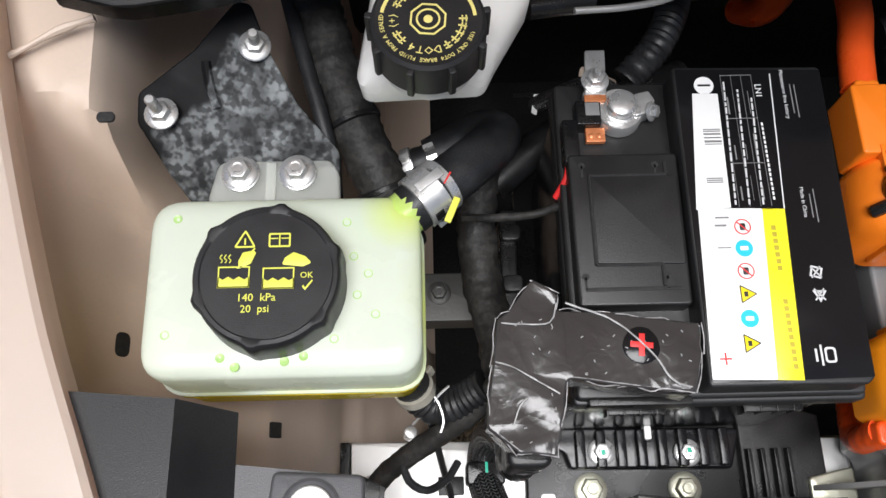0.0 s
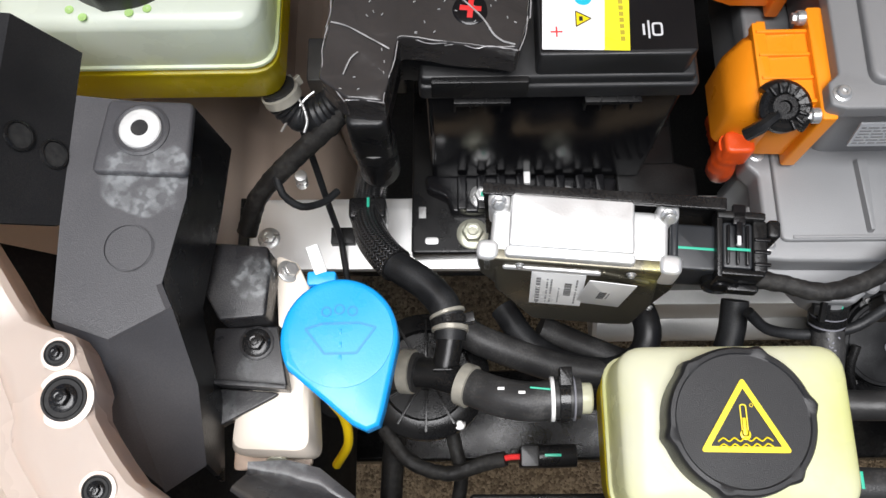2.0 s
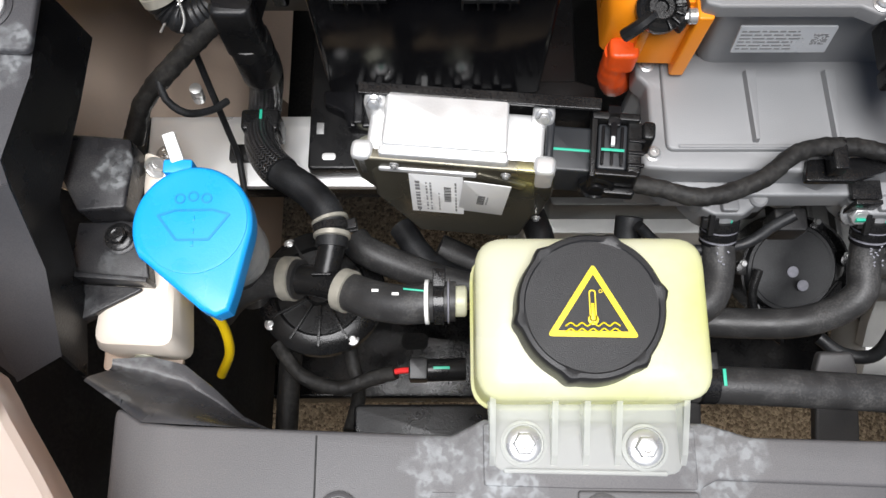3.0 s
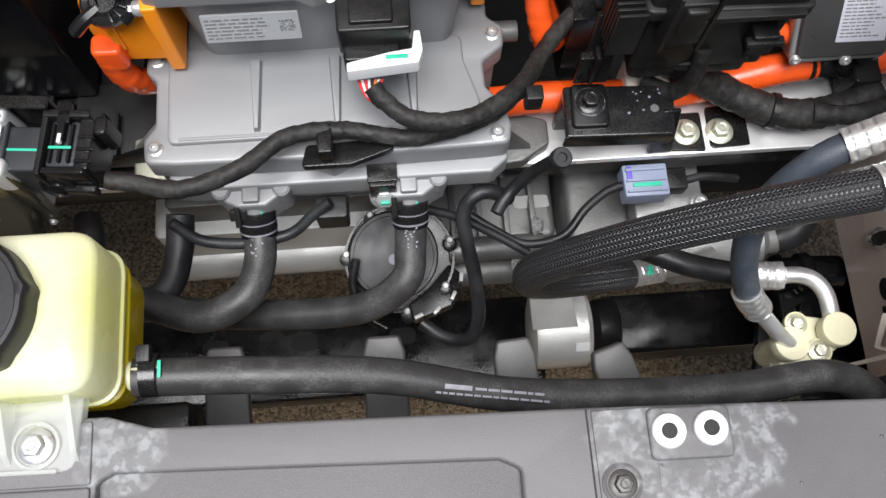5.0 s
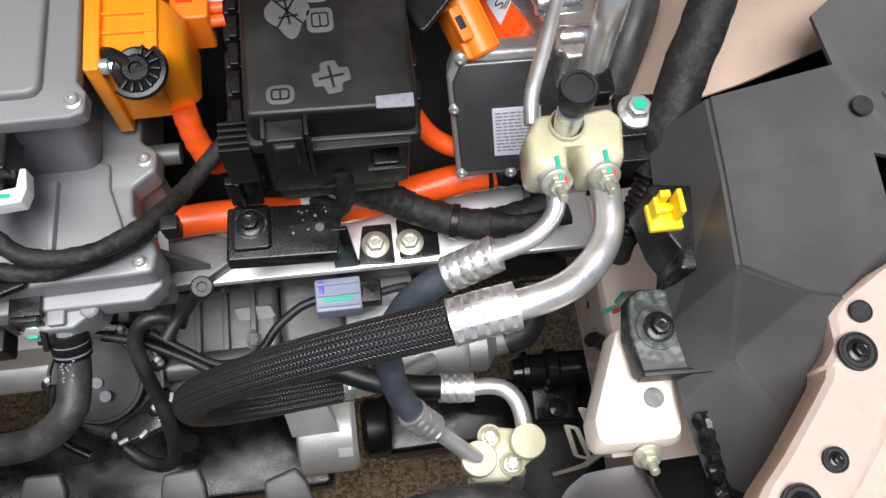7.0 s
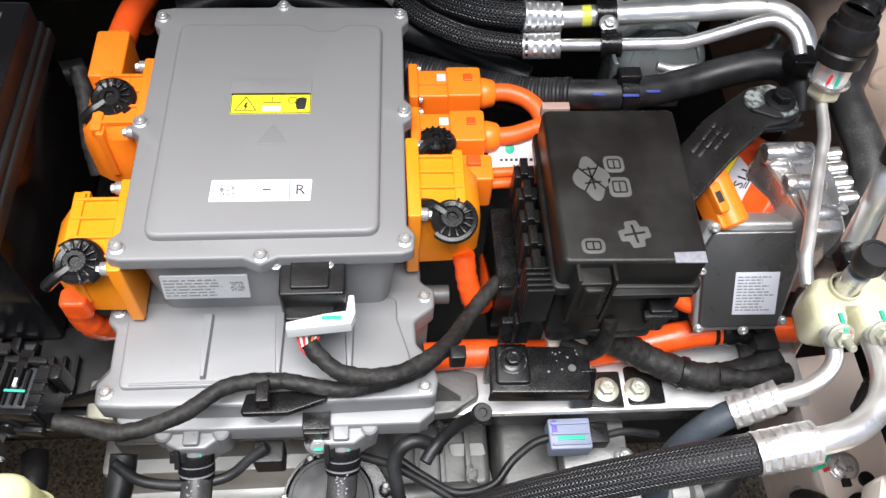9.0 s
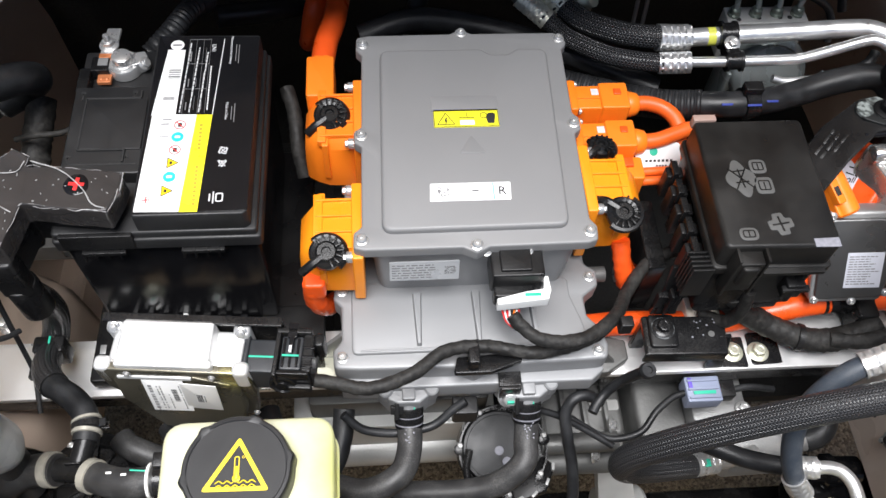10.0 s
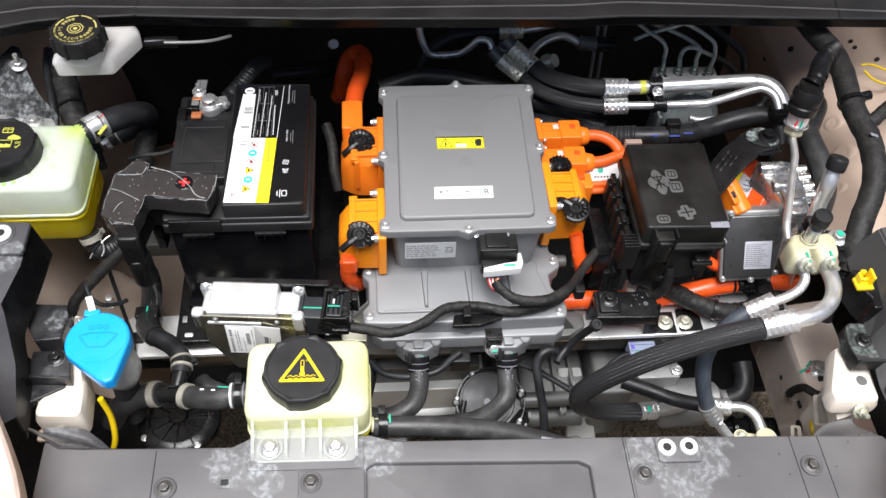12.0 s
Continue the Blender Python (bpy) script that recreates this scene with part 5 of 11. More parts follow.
part("rail", slab([(0.252, 0.012), (0.302, 0.012), (0.316, 0.02), (0.316, 0.075), (0.300, 0.080), (0.252, 0.080)], 0.700, 0.708, 0.003, 0.002), BLACK, tray)
part("gusset", moved(slab([(0, 0), (0.055, 0), (0.055, 0.028)], 0, 0.004, 0.001, 0.001), Matrix.Translation((0.262, 0.012, 0.706)) @ Matrix.Rotation(radians(90), 4, "X")), BLACK, tray)
hold = part("hold_down", slab([(0.098, 0.070), (0.252, 0.066), (0.248, 0.052), (0.243, 0.036), (0.120, 0.038), (0.116, 0.050), (0.100, 0.058)], 0.700, 0.713, 0.004, 0.003), GLOSS, tray)
for k in range(8):
    rx = 0.124 + 0.0155 * k
    part("rib", box(rx, rx + 0.0075, 0.038, 0.066, 0.711, 0.7205, 0.002, 0.002), GLOSS, hold)
part("clip", box(0.1765, 0.1815, 0.058, 0.068, 0.712, 0.7225, 0.001), WHITE, hold, "small white clip")
bolt(tray, 0.144, 0.050, 0.7145, 0.0066, material=STEEL)
bolt(tray, 0.209, 0.048, 0.7145, 0.0066, material=STEEL)
bolt(tray, 0.136, 0.0235, 0.700, 0.0085, material=ZINC, washer=1.5)
bolt(tray, 0.208, 0.0225, 0.700, 0.0085, material=ZINC, washer=1.5)
for bx in (0.1455, 0.2105):
    part("paint_mark", box(bx - 0.003, bx, 0.0475, 0.0510, 0.7225, 0.7232, 0.0005, 0.0002), GREEN, tray)
part("slot", moved(slab(rounded(rect(0.011, 0.006), 0.0028), 0, 0.0012), Matrix.Translation((0.1035, 0.0185, 0.6995))), ALU, tray)
part("slot", moved(slab(rect(0.006, 0.010), 0, 0.0012), Matrix.Translation((0.0960, 0.0425, 0.6995))), ALU_DARK, tray)
for rx in (0.255, 0.265, 0.275, 0.285):
    part("rib", box(rx, rx + 0.003, 0.014, 0.05, 0.706, 0.716, 0.0005), BLACK, tray)
part("side_rail", slab([(0.066, 0.115), (0.078, 0.115), (0.080, 0.215), (0.068, 0.215)], 0.76, 0.80, 0.003, 0.002), BLACK, tray)
for sy in (0.126, 0.158, 0.196):
    part("side_lug", slab([(0.068, sy - 0.006), (0.082, sy - 0.006), (0.082, sy + 0.006), (0.068, sy + 0.006)], 0.80, 0.806, 0.004, 0.001), BLACK, tray)

# ---- grey power unit ----
pdu = thing("power_unit", (0.457, 0.13, 0.70), "grey cast aluminium power electronics unit with bolted lid", "power unit")
low_pts = [(0.3295, -0.0235), (0.352, -0.0255), (0.445, -0.0270), (0.456, -0.0330), (0.467, -0.0270), (0.560, -0.0250), (0.5795, -0.0240), (0.582, -0.010), (0.578, 0.006), (0.5665, 0.020), (0.566, 0.040), (0.582, 0.052), (0.583, 0.068), (0.572, 0.076), (0.572, 0.300), (0.340, 0.300), (0.340, 0.064), (0.3300, 0.060), (0.3290, 0.046), (0.3365, 0.038), (0.3365, 0.004), (0.3285, -0.006)]
base = part("housing", slab(low_pts, 0.760, 0.7815, 0.006, 0.003), GREY_CAST, pdu)
part("housing_foot", slab(inset(rounded(low_pts, 0.006), 0.004), 0.700, 0.760, 0, 0.001, flare=0), GREY_CAST, base)
part("cover_step", slab([(0.346, -0.0120), (0.564, -0.0120), (0.560, 0.012), (0.552, 0.040), (0.552, 0.06), (0.346, 0.06)], 0.7815, 0.7855, 0.006, 0.003), GREY_CAST, base)
for rx in (0.4070, 0.4620, 0.5150):
    part("rib", moved(slab([(-0.0013, 0), (0.0013, 0), (0.0034, 0.052), (-0.0034, 0.052)], 0, 0.0060, 0.0005, 0.0022, flare=0.0012), Matrix.Translation((rx, -0.006, 0.7845))), GREY_CAST, base)
part("rib", box(0.354, 0.556, -0.0105, -0.0085, 0.7850, 0.7866, 0.0005), GREY_CAST, base)
# upper box: walls lean outwards a little towards the lid
lid_pts = [(0.3515, 0.0465), (0.361, 0.0440), (0.445, 0.0440), (0.457, 0.0380), (0.469, 0.0440), (0.555, 0.0450), (0.5635, 0.0480), (0.5645, 0.062), (0.5590, 0.070), (0.5600, 0.165), (0.5665, 0.170), (0.5665, 0.184), (0.5610, 0.190), (0.5620, 0.272), (0.5675, 0.280), (0.5665, 0.2925), (0.555, 0.2955), (0.473, 0.2955), (0.462, 0.3015), (0.451, 0.2955), (0.370, 0.2945), (0.3575, 0.2920), (0.3565, 0.275), (0.3620, 0.268), (0.3605, 0.178), (0.3535, 0.173), (0.3535, 0.160), (0.3600, 0.155), (0.3590, 0.068), (0.3520, 0.062)]
rings = []
for z, d, dy in ((0.780, 0.020, -0.004), (0.787, 0.017, -0.003), (0.840, 0.012, 0), (0.862, 0.008, 0)):
    rr = rounded([(0.3545 + d, 0.0465 + d * 0.6 + dy), (0.5635 - d, 0.0475 + d * 0.6 + dy), (0.5640 - d, 0.294), (0.3560 + d, 0.294)], 0.012, 5)
    rings.append([(x, y, z) for x, y in rr])
upper = part("upper_box", loft(rings), GREY_CAST, pdu)
top = part("lid", slab(lid_pts, 0.861, 0.8725, 0.004, 0.002), GREY_LID, pdu, "flat grey painted lid")
part("raised_panel", slab([(0.3765, 0.0590), (0.5390, 0.0600), (0.5450, 0.268), (0.5150, 0.2685), (0.5060, 0.2610), (0.4880, 0.2610), (0.4800, 0.2685), (0.3800, 0.2685)], 0.8720, 0.8790, 0.010, 0.005, n=5, steps=4), GREY_LID, top)
part("raised_panel", slab([(0.4260, 0.188), (0.4890, 0.188), (0.4890, 0.207), (0.4260, 0.207)], 0.8785, 0.8794, 0.003, 0.0005), GREY_LID, top)
part("triangle_mark", moved(slab(rounded(ngon(3, 0.014, math.pi / 2), 0.002), 0, 0.0006, 0, 0.0003), Matrix.Translation((0.461, 0.146, 0.8789))), GREY_LID, top)
for x, y in ((0.3635, 0.281), (0.462, 0.2955), (0.5602, 0.286), (0.3602, 0.167), (0.5602, 0.1765), (0.3590, 0.0540), (0.4572, 0.0455), (0.5570, 0.0560)):
    screw(pdu, x, y, 0.8722, 0.0046)
for x, y in ((0.3372, 0.0540), (0.3372, -0.0135), (0.5712, -0.0165), (0.5745, 0.0610), (0.4565, -0.0265)):
    screw(pdu, x, y, 0.7813, 0.0044)
PZ = 0.8790
yl = part("warning_label", slab([(0.4275, 0.1665), (0.4885, 0.1665), (0.4885, 0.1875), (0.4275, 0.1875)], PZ, PZ + 0.0004, 0.001, 0.0001), LEMON, top, "yellow high-voltage warning label")
part("label_edge", moved(outline(rect(0.0605, 0.0205), 0.0006, 0.001), Matrix.Translation((0.458, 0.177, PZ + 0.0004))), INK, yl)
part("triangle_sign", moved(outline(ngon(3, 0.0098, math.pi / 2), 0.0007), Matrix.Translation((0.4390, 0.1745, PZ + 0.0004))), INK, yl)
part("flash_sign", moved(slab([(0.0, 0.004), (0.0016, 0.004), (0.0003, 0.0006), (0.0018, 0.0006), (-0.0010, -0.0045), (-0.0002, -0.0006), (-0.0016, -0.0006)], 0, 0.0003), Matrix.Translation((0.4390, 0.1740, PZ + 0.0004))), INK, yl)
part("white_field", box(0.4520, 0.4655, 0.1690, 0.1745, PZ + 0.0003, PZ + 0.0007, 0.0005, 0.0001), LABEL, yl)
part("print", bars([(0.4515, 0.1775, 0.014, 0.0007), (0.4585, 0.181, 0.0006, 0.005)], Matrix.Translation((0, 0, PZ + 0.0004))), INK, yl)
part("glove_sign", moved(slab([(-0.003, -0.006), (0.003, -0.006), (0.004, 0.0), (0.0045, 0.005), (0.002, 0.0065), (-0.002, 0.006), (-0.0045, 0.002), (-0.004, -0.002)], 0, 0.0003, 0.001), Matrix.Translation((0.4810, 0.1765, PZ + 0.0004))), INK, yl)
part("print", moved(outline(ngon(14, 0.0035), 0.0006), Matrix.Translation((0.4745, 0.1800, PZ + 0.0004))), INK, yl)
wlb = part("code_label", slab([(0.4190, 0.0845), (0.4905, 0.0845), (0.4915, 0.1035), (0.4200, 0.1035)], PZ, PZ + 0.0004, 0.001, 0.0001), LABEL, top, "white code label")
part("code_square", join(*[box(0.4262 + 0.0012 * i, 0.4274 + 0.0012 * i, 0.0885 + 0.0012 * j, 0.0897 + 0.0012 * j, PZ + 0.0003, PZ + 0.0006, 0, 0.00005) for i in range(9) for j in range(9) if rnd.random() < 0.5]), GREY_INK, wlb)
part("print", bars([(0.4565, 0.0945, 0.006, 0.0012)], Matrix.Translation((0, 0, PZ + 0.0004)) @ Matrix.Rotation(0.0, 4, "Z")), INK, wlb)
part("cyan_rule", box(0.4752, 0.4761, 0.0850, 0.1030, PZ + 0.0003, PZ + 0.0006, 0, 0.00005), CYAN, wlb)
words(wlb, "R", Matrix.Translation((0.4832, 0.0938, PZ + 0.0005)), 0.0125, INK)
for sticker in (yl, wlb):
    sticker.location.y += 0.0028
# data plate on the sloping front
fm = Matrix.Translation((0.4130, 0.0455, 0.8330)) @ Matrix.Rotation(radians(78), 4, "X")
dp = part("data_plate", flat_plate(rect(0.062, 0.024), fm, 0.0014, 0.001), SILVER_LABEL, upper, "silver data plate")
part("print", bars(text_rows(-0.029, 0.012, [0.008 - 0.0032 * i for i in range(6)], 0.0014, rnd), fm @ Matrix.Translation((0, 0, 0.0014))), GREY_INK, dp)
part("code_square", moved(join(*[slab([(0.018 + 0.001 * i, -0.004 + 0.001 * j), (0.019 + 0.001 * i, -0.004 + 0.001 * j), (0.019 + 0.001 * i, -0.003 + 0.001 * j), (0.018 + 0.001 * i, -0.003 + 0.001 * j)], 0, 0.0003, 0, 0.00005) for i in range(10) for j in range(10) if rnd.random() < 0.5]), fm @ Matrix.Translation((0, 0, 0.0014))), GREY_INK, dp)
# signal plug on the front
sp = part("signal_plug", box(0.4690, 0.5150, 0.020, 0.050, 0.836, 0.862, 0.003, 0.002), BLACK, pdu, "black signal plug with white lever")
part("plug_shell", box(0.4715, 0.5075, 0.010, 0.022, 0.829, 0.844, 0.003, 0.002), SATIN, sp)
part("plug_ridge", box(0.477, 0.504, 0.024, 0.046, 0.8615, 0.8650, 0.002, 0.001), BLACK, sp)
part("lever", slab([(0.4735, 0.0015), (0.5185, 0.0055), (0.5215, 0.014), (0.5205, 0.028), (0.5165, 0.028), (0.5150, 0.0155), (0.500, 0.0135), (0.4735, 0.0075)], 0.834, 0.846, 0.0012, 0.001), WHITE, sp, "white plug lever")
part("paint_mark", box(0.498, 0.512, 0.0085, 0.0115, 0.8457, 0.8464, 0.0003, 0.0001), GREEN, sp)
for sx in (0.4665, 0.5030):
    screw(sp, sx, 0.0445, 0.8615, 0.0032)
for k, wm in enumerate((RED, WHITE, RED, LABEL, INK, ORANGE, WHITE, RED)):
    part("wire", tube([(0.4795 + 0.0022 * k, 0.006, 0.826), (0.4830 + 0.0012 * k, -0.002, 0.820), (0.4895 + 0.0004 * k, -0.007, 0.816)], 0.0009, 8, 0.003), wm, sp)
# coolant ports and feet under the front edge
for px in (0.396, 0.5075):
    port = part("coolant_port", slab([(px - 0.028, -0.0330), (px - 0.018, -0.0440), (px - 0.010, -0.0480), (px + 0.010, -0.0480), (px + 0.018, -0.0420), (px + 0.026, -0.0380), (px + 0.030, -0.022), (px - 0.030, -0.022)], 0.722, 0.752, 0.004, 0.003), GREY_CAST, pdu)
    for sx in (-0.021, 0.0215):
        part("boss", turned([(0.0065, 0), (0.0065, 0.012), (0.005, 0.0135), (0.0002, 0.0135)], 16, (px + sx, -0.036, 0.742)), GREY_CAST, port)
    part("nipple", tube([(px, -0.030, 0.748), (px, -0.038, 0.741), (px, -0.0475, 0.7315), (px, -0.056, 0.7235)], 0.0092, 20), GREY_CAST, port)
    part("web", moved(box(px - 0.006, px + 0.006, -0.046, -0.028, 0.748, 0.757, 0.002), Matrix.Identity(4)), GREY_CAST, port)
part("lower_step", slab([(0.352, -0.036), (0.5675, -0.036), (0.580, -0.026), (0.580, 0.0), (0.340, 0.0), (0.340, -0.026)], 0.738, 0.759, 0.004, 0.003), GREY_CAST, pdu)
part("mount_foot", slab([(0.572, 0.040), (0.575, -0.012), (0.598, -0.010), (0.620, 0.004), (0.620, 0.024), (0.600, 0.030)], 0.700, 0.712, 0.004, 0.002), DULL, pdu)
part("mount_web", moved(slab([(0, 0), (0.030, 0), (0, 0.045)], 0, 0.004, 0.001, 0.001), Matrix.Translation((0.576, 0.004, 0.710)) @ Matrix.Rotation(radians(90), 4, "X")), DULL, pdu)
part("mount_foot", slab([(0.300, -0.005), (0.335, -0.008), (0.335, 0.035), (0.300, 0.028)], 0.700, 0.712, 0.003, 0.002), ZINC, pdu)
part("mount_web", moved(slab([(0, 0), (-0.035, 0), (0, 0.050)], 0, 0.004, 0.001, 0.001), Matrix.Translation((0.336, 0.022, 0.712)) @ Matrix.Rotation(radians(90), 4, "X")), ALU_DARK, pdu)
part("vent_stub", rod((0.572, 0.074, 0.762), (1, 0.0, 0), 0.008, 0.024), DULL, pdu)
bolt(pdu, 0.6065, 0.074, 0.762, 0.0055, axis=(1, 0, 0))
part("paint_mark", box(0.6105, 0.6125, 0.071, 0.076, 0.761, 0.767, 0.0005, 0.0002), GREEN, pdu)
part("ground_bracket", slab([(0.479, -0.040), (0.500, -0.040), (0.500, -0.022), (0.479, -0.022)], 0.7600, 0.7640, 0.001, 0.0008), BLACK_PAINT, pdu)
part("ground_bracket", moved(slab([(-0.0095, 0), (0.0095, 0), (0.0095, 0.03), (-0.0095, 0.03)], 0, 0.003, 0.001, 0.0008), Matrix.Translation((0.4895, -0.0415, 0.736)) @ Matrix.Rotation(radians(90), 4, "X")), BLACK_PAINT, pdu)
bolt(pdu, 0.490, -0.0425, 0.7430, 0.0070, axis=(0, -0.75, 0.66))
part("paint_mark", box(0.487, 0.4935, -0.0515, -0.0495, 0.7455, 0.7495, 0.0004, 0.0002), GREEN, pdu)

# ---- orange high-voltage plugs ----


def lever(parent, at, axis, r, flip=1):
    """A black locking lever curled over a plug."""
    rot = Vector((0, 0, 1)).rotation_difference(Vector(axis).normalized()).to_matrix().to_4x4()
    m = Matrix.Translation(at) @ rot
    b = moved(turned([(r * 1.15, -0.005), (r * 1.22, -0.003), (r * 1.22, 0.002), (r * 1.05, 0.004), (r * 0.8, 0.003), (r * 0.62, 0.0055), (r * 0.35, 0.0055), (r * 0.3, 0.003), (0.0002, 0.003)], 28), m)
    for a in spread_range(-2.2, 1.2, 9):
        b = join(b, moved(box(r * 0.72, r * 1.24, -0.0009, 0.0009, 0.002, 0.0062, 0, 0.0004), m @ Matrix.Rotation(flip * a, 4, "Z")))
    arc = [(r * 1.25 * math.cos(a), flip * r * 1.25 * math.sin(a), 0) for a in spread_range(-2.4, 0.9, 12)]
    b = join(b, moved(tube(arc, 0.0034, 8, 0.004, flat=1.3), m))
    b = join(b, moved(tube([(-r * 0.3, flip * r * 0.3, 0.002), (-r * 1.1, flip * r * 0.9, 0.001), (-r * 1.7, flip * r * 1.2, -0.006)], 0.0044, 8, 0.004), m))
    return part("locking_lever", b, SATIN, parent, "black plastic locking lever")


def big_plug(name, y0, y1, side, x_flange, z_top, material, label, lever_at):
    """A ribbed orange plug bolted to the unit's side; side is -1 or 1."""
    t = thing(name, (x_flange + side * 0.02, (y0 + y1) / 2, 0.79), label, "high-voltage plug", "high-voltage plugs")

    def bx(a, b, *rest, **k):
        xa, xb = sorted((x_flange + side * a, x_flange + side * b))
        return box(xa, xb, *rest, **k)
    part("mounting_flange", bx(-0.006, 0.004, y0 - 0.004, y1 + 0.004, 0.790, z_top + 0.006, 0.002, 0.0015), material, t)
    body = part("plug_body", moved(loft([[(x_flange + side * d, y0 + k + (y1 - y0 - 2 * k) * u, z) for u, z in ((0, 0.795), (0, z_top - 0.010 - h), (0.14, z_top - h), (0.86, z_top - h), (1, z_top - 0.010 - h), (1, 0.795))] for d, k, h in ((0.0, 0.002, 0), (0.030, 0.003, 0.001), (0.040, 0.007, 0.004), (0.050, 0.013, 0.016), (0.052, 0.016, 0.030))]), Matrix.Identity(4)), material, t)
    for k in range(4):
        yy = y0 + 0.010 + (y1 - y0 - 0.022) * k / 3
        part("rib", bx(0.002, 0.036, yy, yy + 0.0022, z_top - 0.004, z_top + 0.0022, 0.0005, 0.0008), material, body)
    part("rib", bx(0.030, 0.038, y0 + 0.004, y1 - 0.004, z_top - 0.006, z_top + 0.001, 0.001, 0.001), material, body)
    part("collar", bx(0.028, 0.034, y0 + 0.001, y1 - 0.001, 0.81, z_top - 0.002, 0.001), material, body)
    for yy in (y0 + 0.001, y1 - 0.001):
        part("bolt_sleeve", rod((x_flange + side * 0.003, yy, z_top + 0.001), (side, 0, 0), 0.0050, 0.006, 0.001), STEEL, t)
        bolt(t, x_flange + side * 0.008, yy, z_top + 0.001, 0.0034, axis=(side, 0, 0), washer=1.3)
    lever(t, (x_flange + side * 0.026, lever_at, z_top + 0.001), (0, -0.25, 1), 0.0125, side)
    return t


pl = big_plug("orange_plug", 0.165, 0.236, -1, 0.357, 0.862, ORANGE, "orange ribbed high-voltage plug with black lever and cable", 0.200)
part("cable_sleeve", box(0.3075, 0.3345, 0.226, 0.278, 0.826, 0.862, 0.003, 0.003), ORANGE, pl)
part("cable_sleeve", box(0.313, 0.331, 0.268, 0.284, 0.830, 0.858, 0.004, 0.003), ORANGE, pl)
pl2 = big_plug("orange_plug", 0.046, 0.118, -1, 0.354, 0.856, AMBER, "amber ribbed high-voltage plug with black lever", 0.052)
part("cable_boot", box(0.304, 0.324, 0.040, 0.056, 0.797, 0.818, 0.005, 0.004), RED_ORANGE, pl2)
part("cable", tube([(0.312, 0.050, 0.808), (0.312, 0.048, 0.785), (0.316, 0.050, 0.765), (0.323, 0.059, 0.746), (0.334, 0.08, 0.725), (0.340, 0.12, 0.70)], 0.0092, 16, 0.003, shape=wrapped), RED_ORANGE, pl2)
pr = big_plug("orange_plug", 0.084, 0.150, 1, 0.5665, 0.862, AMBER, "amber ribbed high-voltage plug with black lever", 0.080)
part("cable", tube([(0.606, 0.090, 0.80), (0.610, 0.076, 0.782), (0.618, 0.068, 0.755), (0.634, 0.09, 0.735), (0.64, 0.14, 0.71)], 0.0085, 16, 0.003, shape=wrapped), RED_ORANGE, pr)
lever(pr, (0.585, 0.155, 0.862), (0, 0.2, 1), 0.010, -1)


def slim_plug(y, z, out):
    t = thing("slim_orange_plug", (0.60, y, z - 0.02), "slim orange high-voltage plug with red catch and cable", "high-voltage plug", "slim plugs")
    part("base", box(0.566, 0.574, y - 0.020, y + 0.018, z - 0.03, z + 0.012, 0.002), ORANGE, t)
    part("shell", box(0.570, 0.607, y - 0.016, y + 0.014, z - 0.024, z + 0.008, 0.003, 0.003), ORANGE, t)
    part("shell", box(0.598, 0.627, y - 0.0175, y + 0.0155, z - 0.026, z + 0.0105, 0.003, 0.003), ORANGE, t)
    part("rib", box(0.573, 0.598, y - 0.004, y - 0.0025, z + 0.007, z + 0.0095, 0.0003), ORANGE, t)
    part("catch", box(0.612, 0.6195, y - 0.001, y + 0.0065, z + 0.010, z + 0.0118, 0.001), RED_ORANGE, t, "red catch")
    part("catch_window", box(0.5900, 0.5975, y + 0.001, y + 0.009, z + 0.0072, z + 0.0086, 0.0004, 0.0003), PALE_INK, t)
    part("neck", moved(turned([(0.012, 0), (0.0135, 0.003), (0.0125, 0.008), (0.0115, 0.012), (0.0095, 0.014)], 20), Matrix.Translation((0.626, y, z - 0.006)) @ Matrix.Rotation(radians(90), 4, "Y")), ORANGE, t)
    for sy in (y - 0.018, y + 0.017):
        screw(t, 0.5745, sy, z + 0.006, 0.003, (1, 0, 0))
    part("cable", tube([(0.634, y, z - 0.006)] + out, 0.0078, 16), ORANGE_TUBE, t)
    return t


slim_plug(0.2285, 0.843, [(0.650, 0.2285, 0.838), (0.668, 0.222, 0.836), (0.679, 0.207, 0.832), (0.680, 0.190, 0.82), (0.678, 0.17, 0.79)])
slim_plug(0.1835, 0.839, [(0.652, 0.184, 0.834), (0.672, 0.190, 0.836), (0.69, 0.196, 0.836), (0.72, 0.20, 0.82)])
sp3 = thing("small_orange_plug", (0.62, 0.150, 0.80), "small orange plug with two cables", "high-voltage plug")
part("shell", box(0.606, 0.632, 0.137, 0.163, 0.800, 0.836, 0.003, 0.003), ORANGE, sp3)
part("latch", box(0.611, 0.622, 0.150, 0.160, 0.836, 0.8395, 0.001), RED_ORANGE, sp3)
for dy in (0.143, 0.154):
    part("cable", tube([(0.63, dy, 0.822), (0.655, dy + 0.001, 0.822), (0.685, dy + 0.002, 0.82), (0.72, dy, 0.80)], 0.0046, 12), ORANGE_TUBE, sp3)

oc = thing("orange_cable_loop", (0.325, 0.35, 0.80), "looped orange high-voltage cable behind the power unit", "cable")
part("cable", tube([(0.322, 0.282, 0.846), (0.326, 0.315, 0.845), (0.333, 0.345, 0.842), (0.337, 0.380, 0.836), (0.338, 0.405, 0.828), (0.330, 0.425, 0.820), (0.317, 0.425, 0.812), (0.309, 0.408, 0.802), (0.304, 0.402, 0.780), (0.300, 0.41, 0.755), (0.296, 0.43, 0.73)], 0.0122, 18, 0.006), RED_ORANGE, oc)

# ---- coolant tanks ----


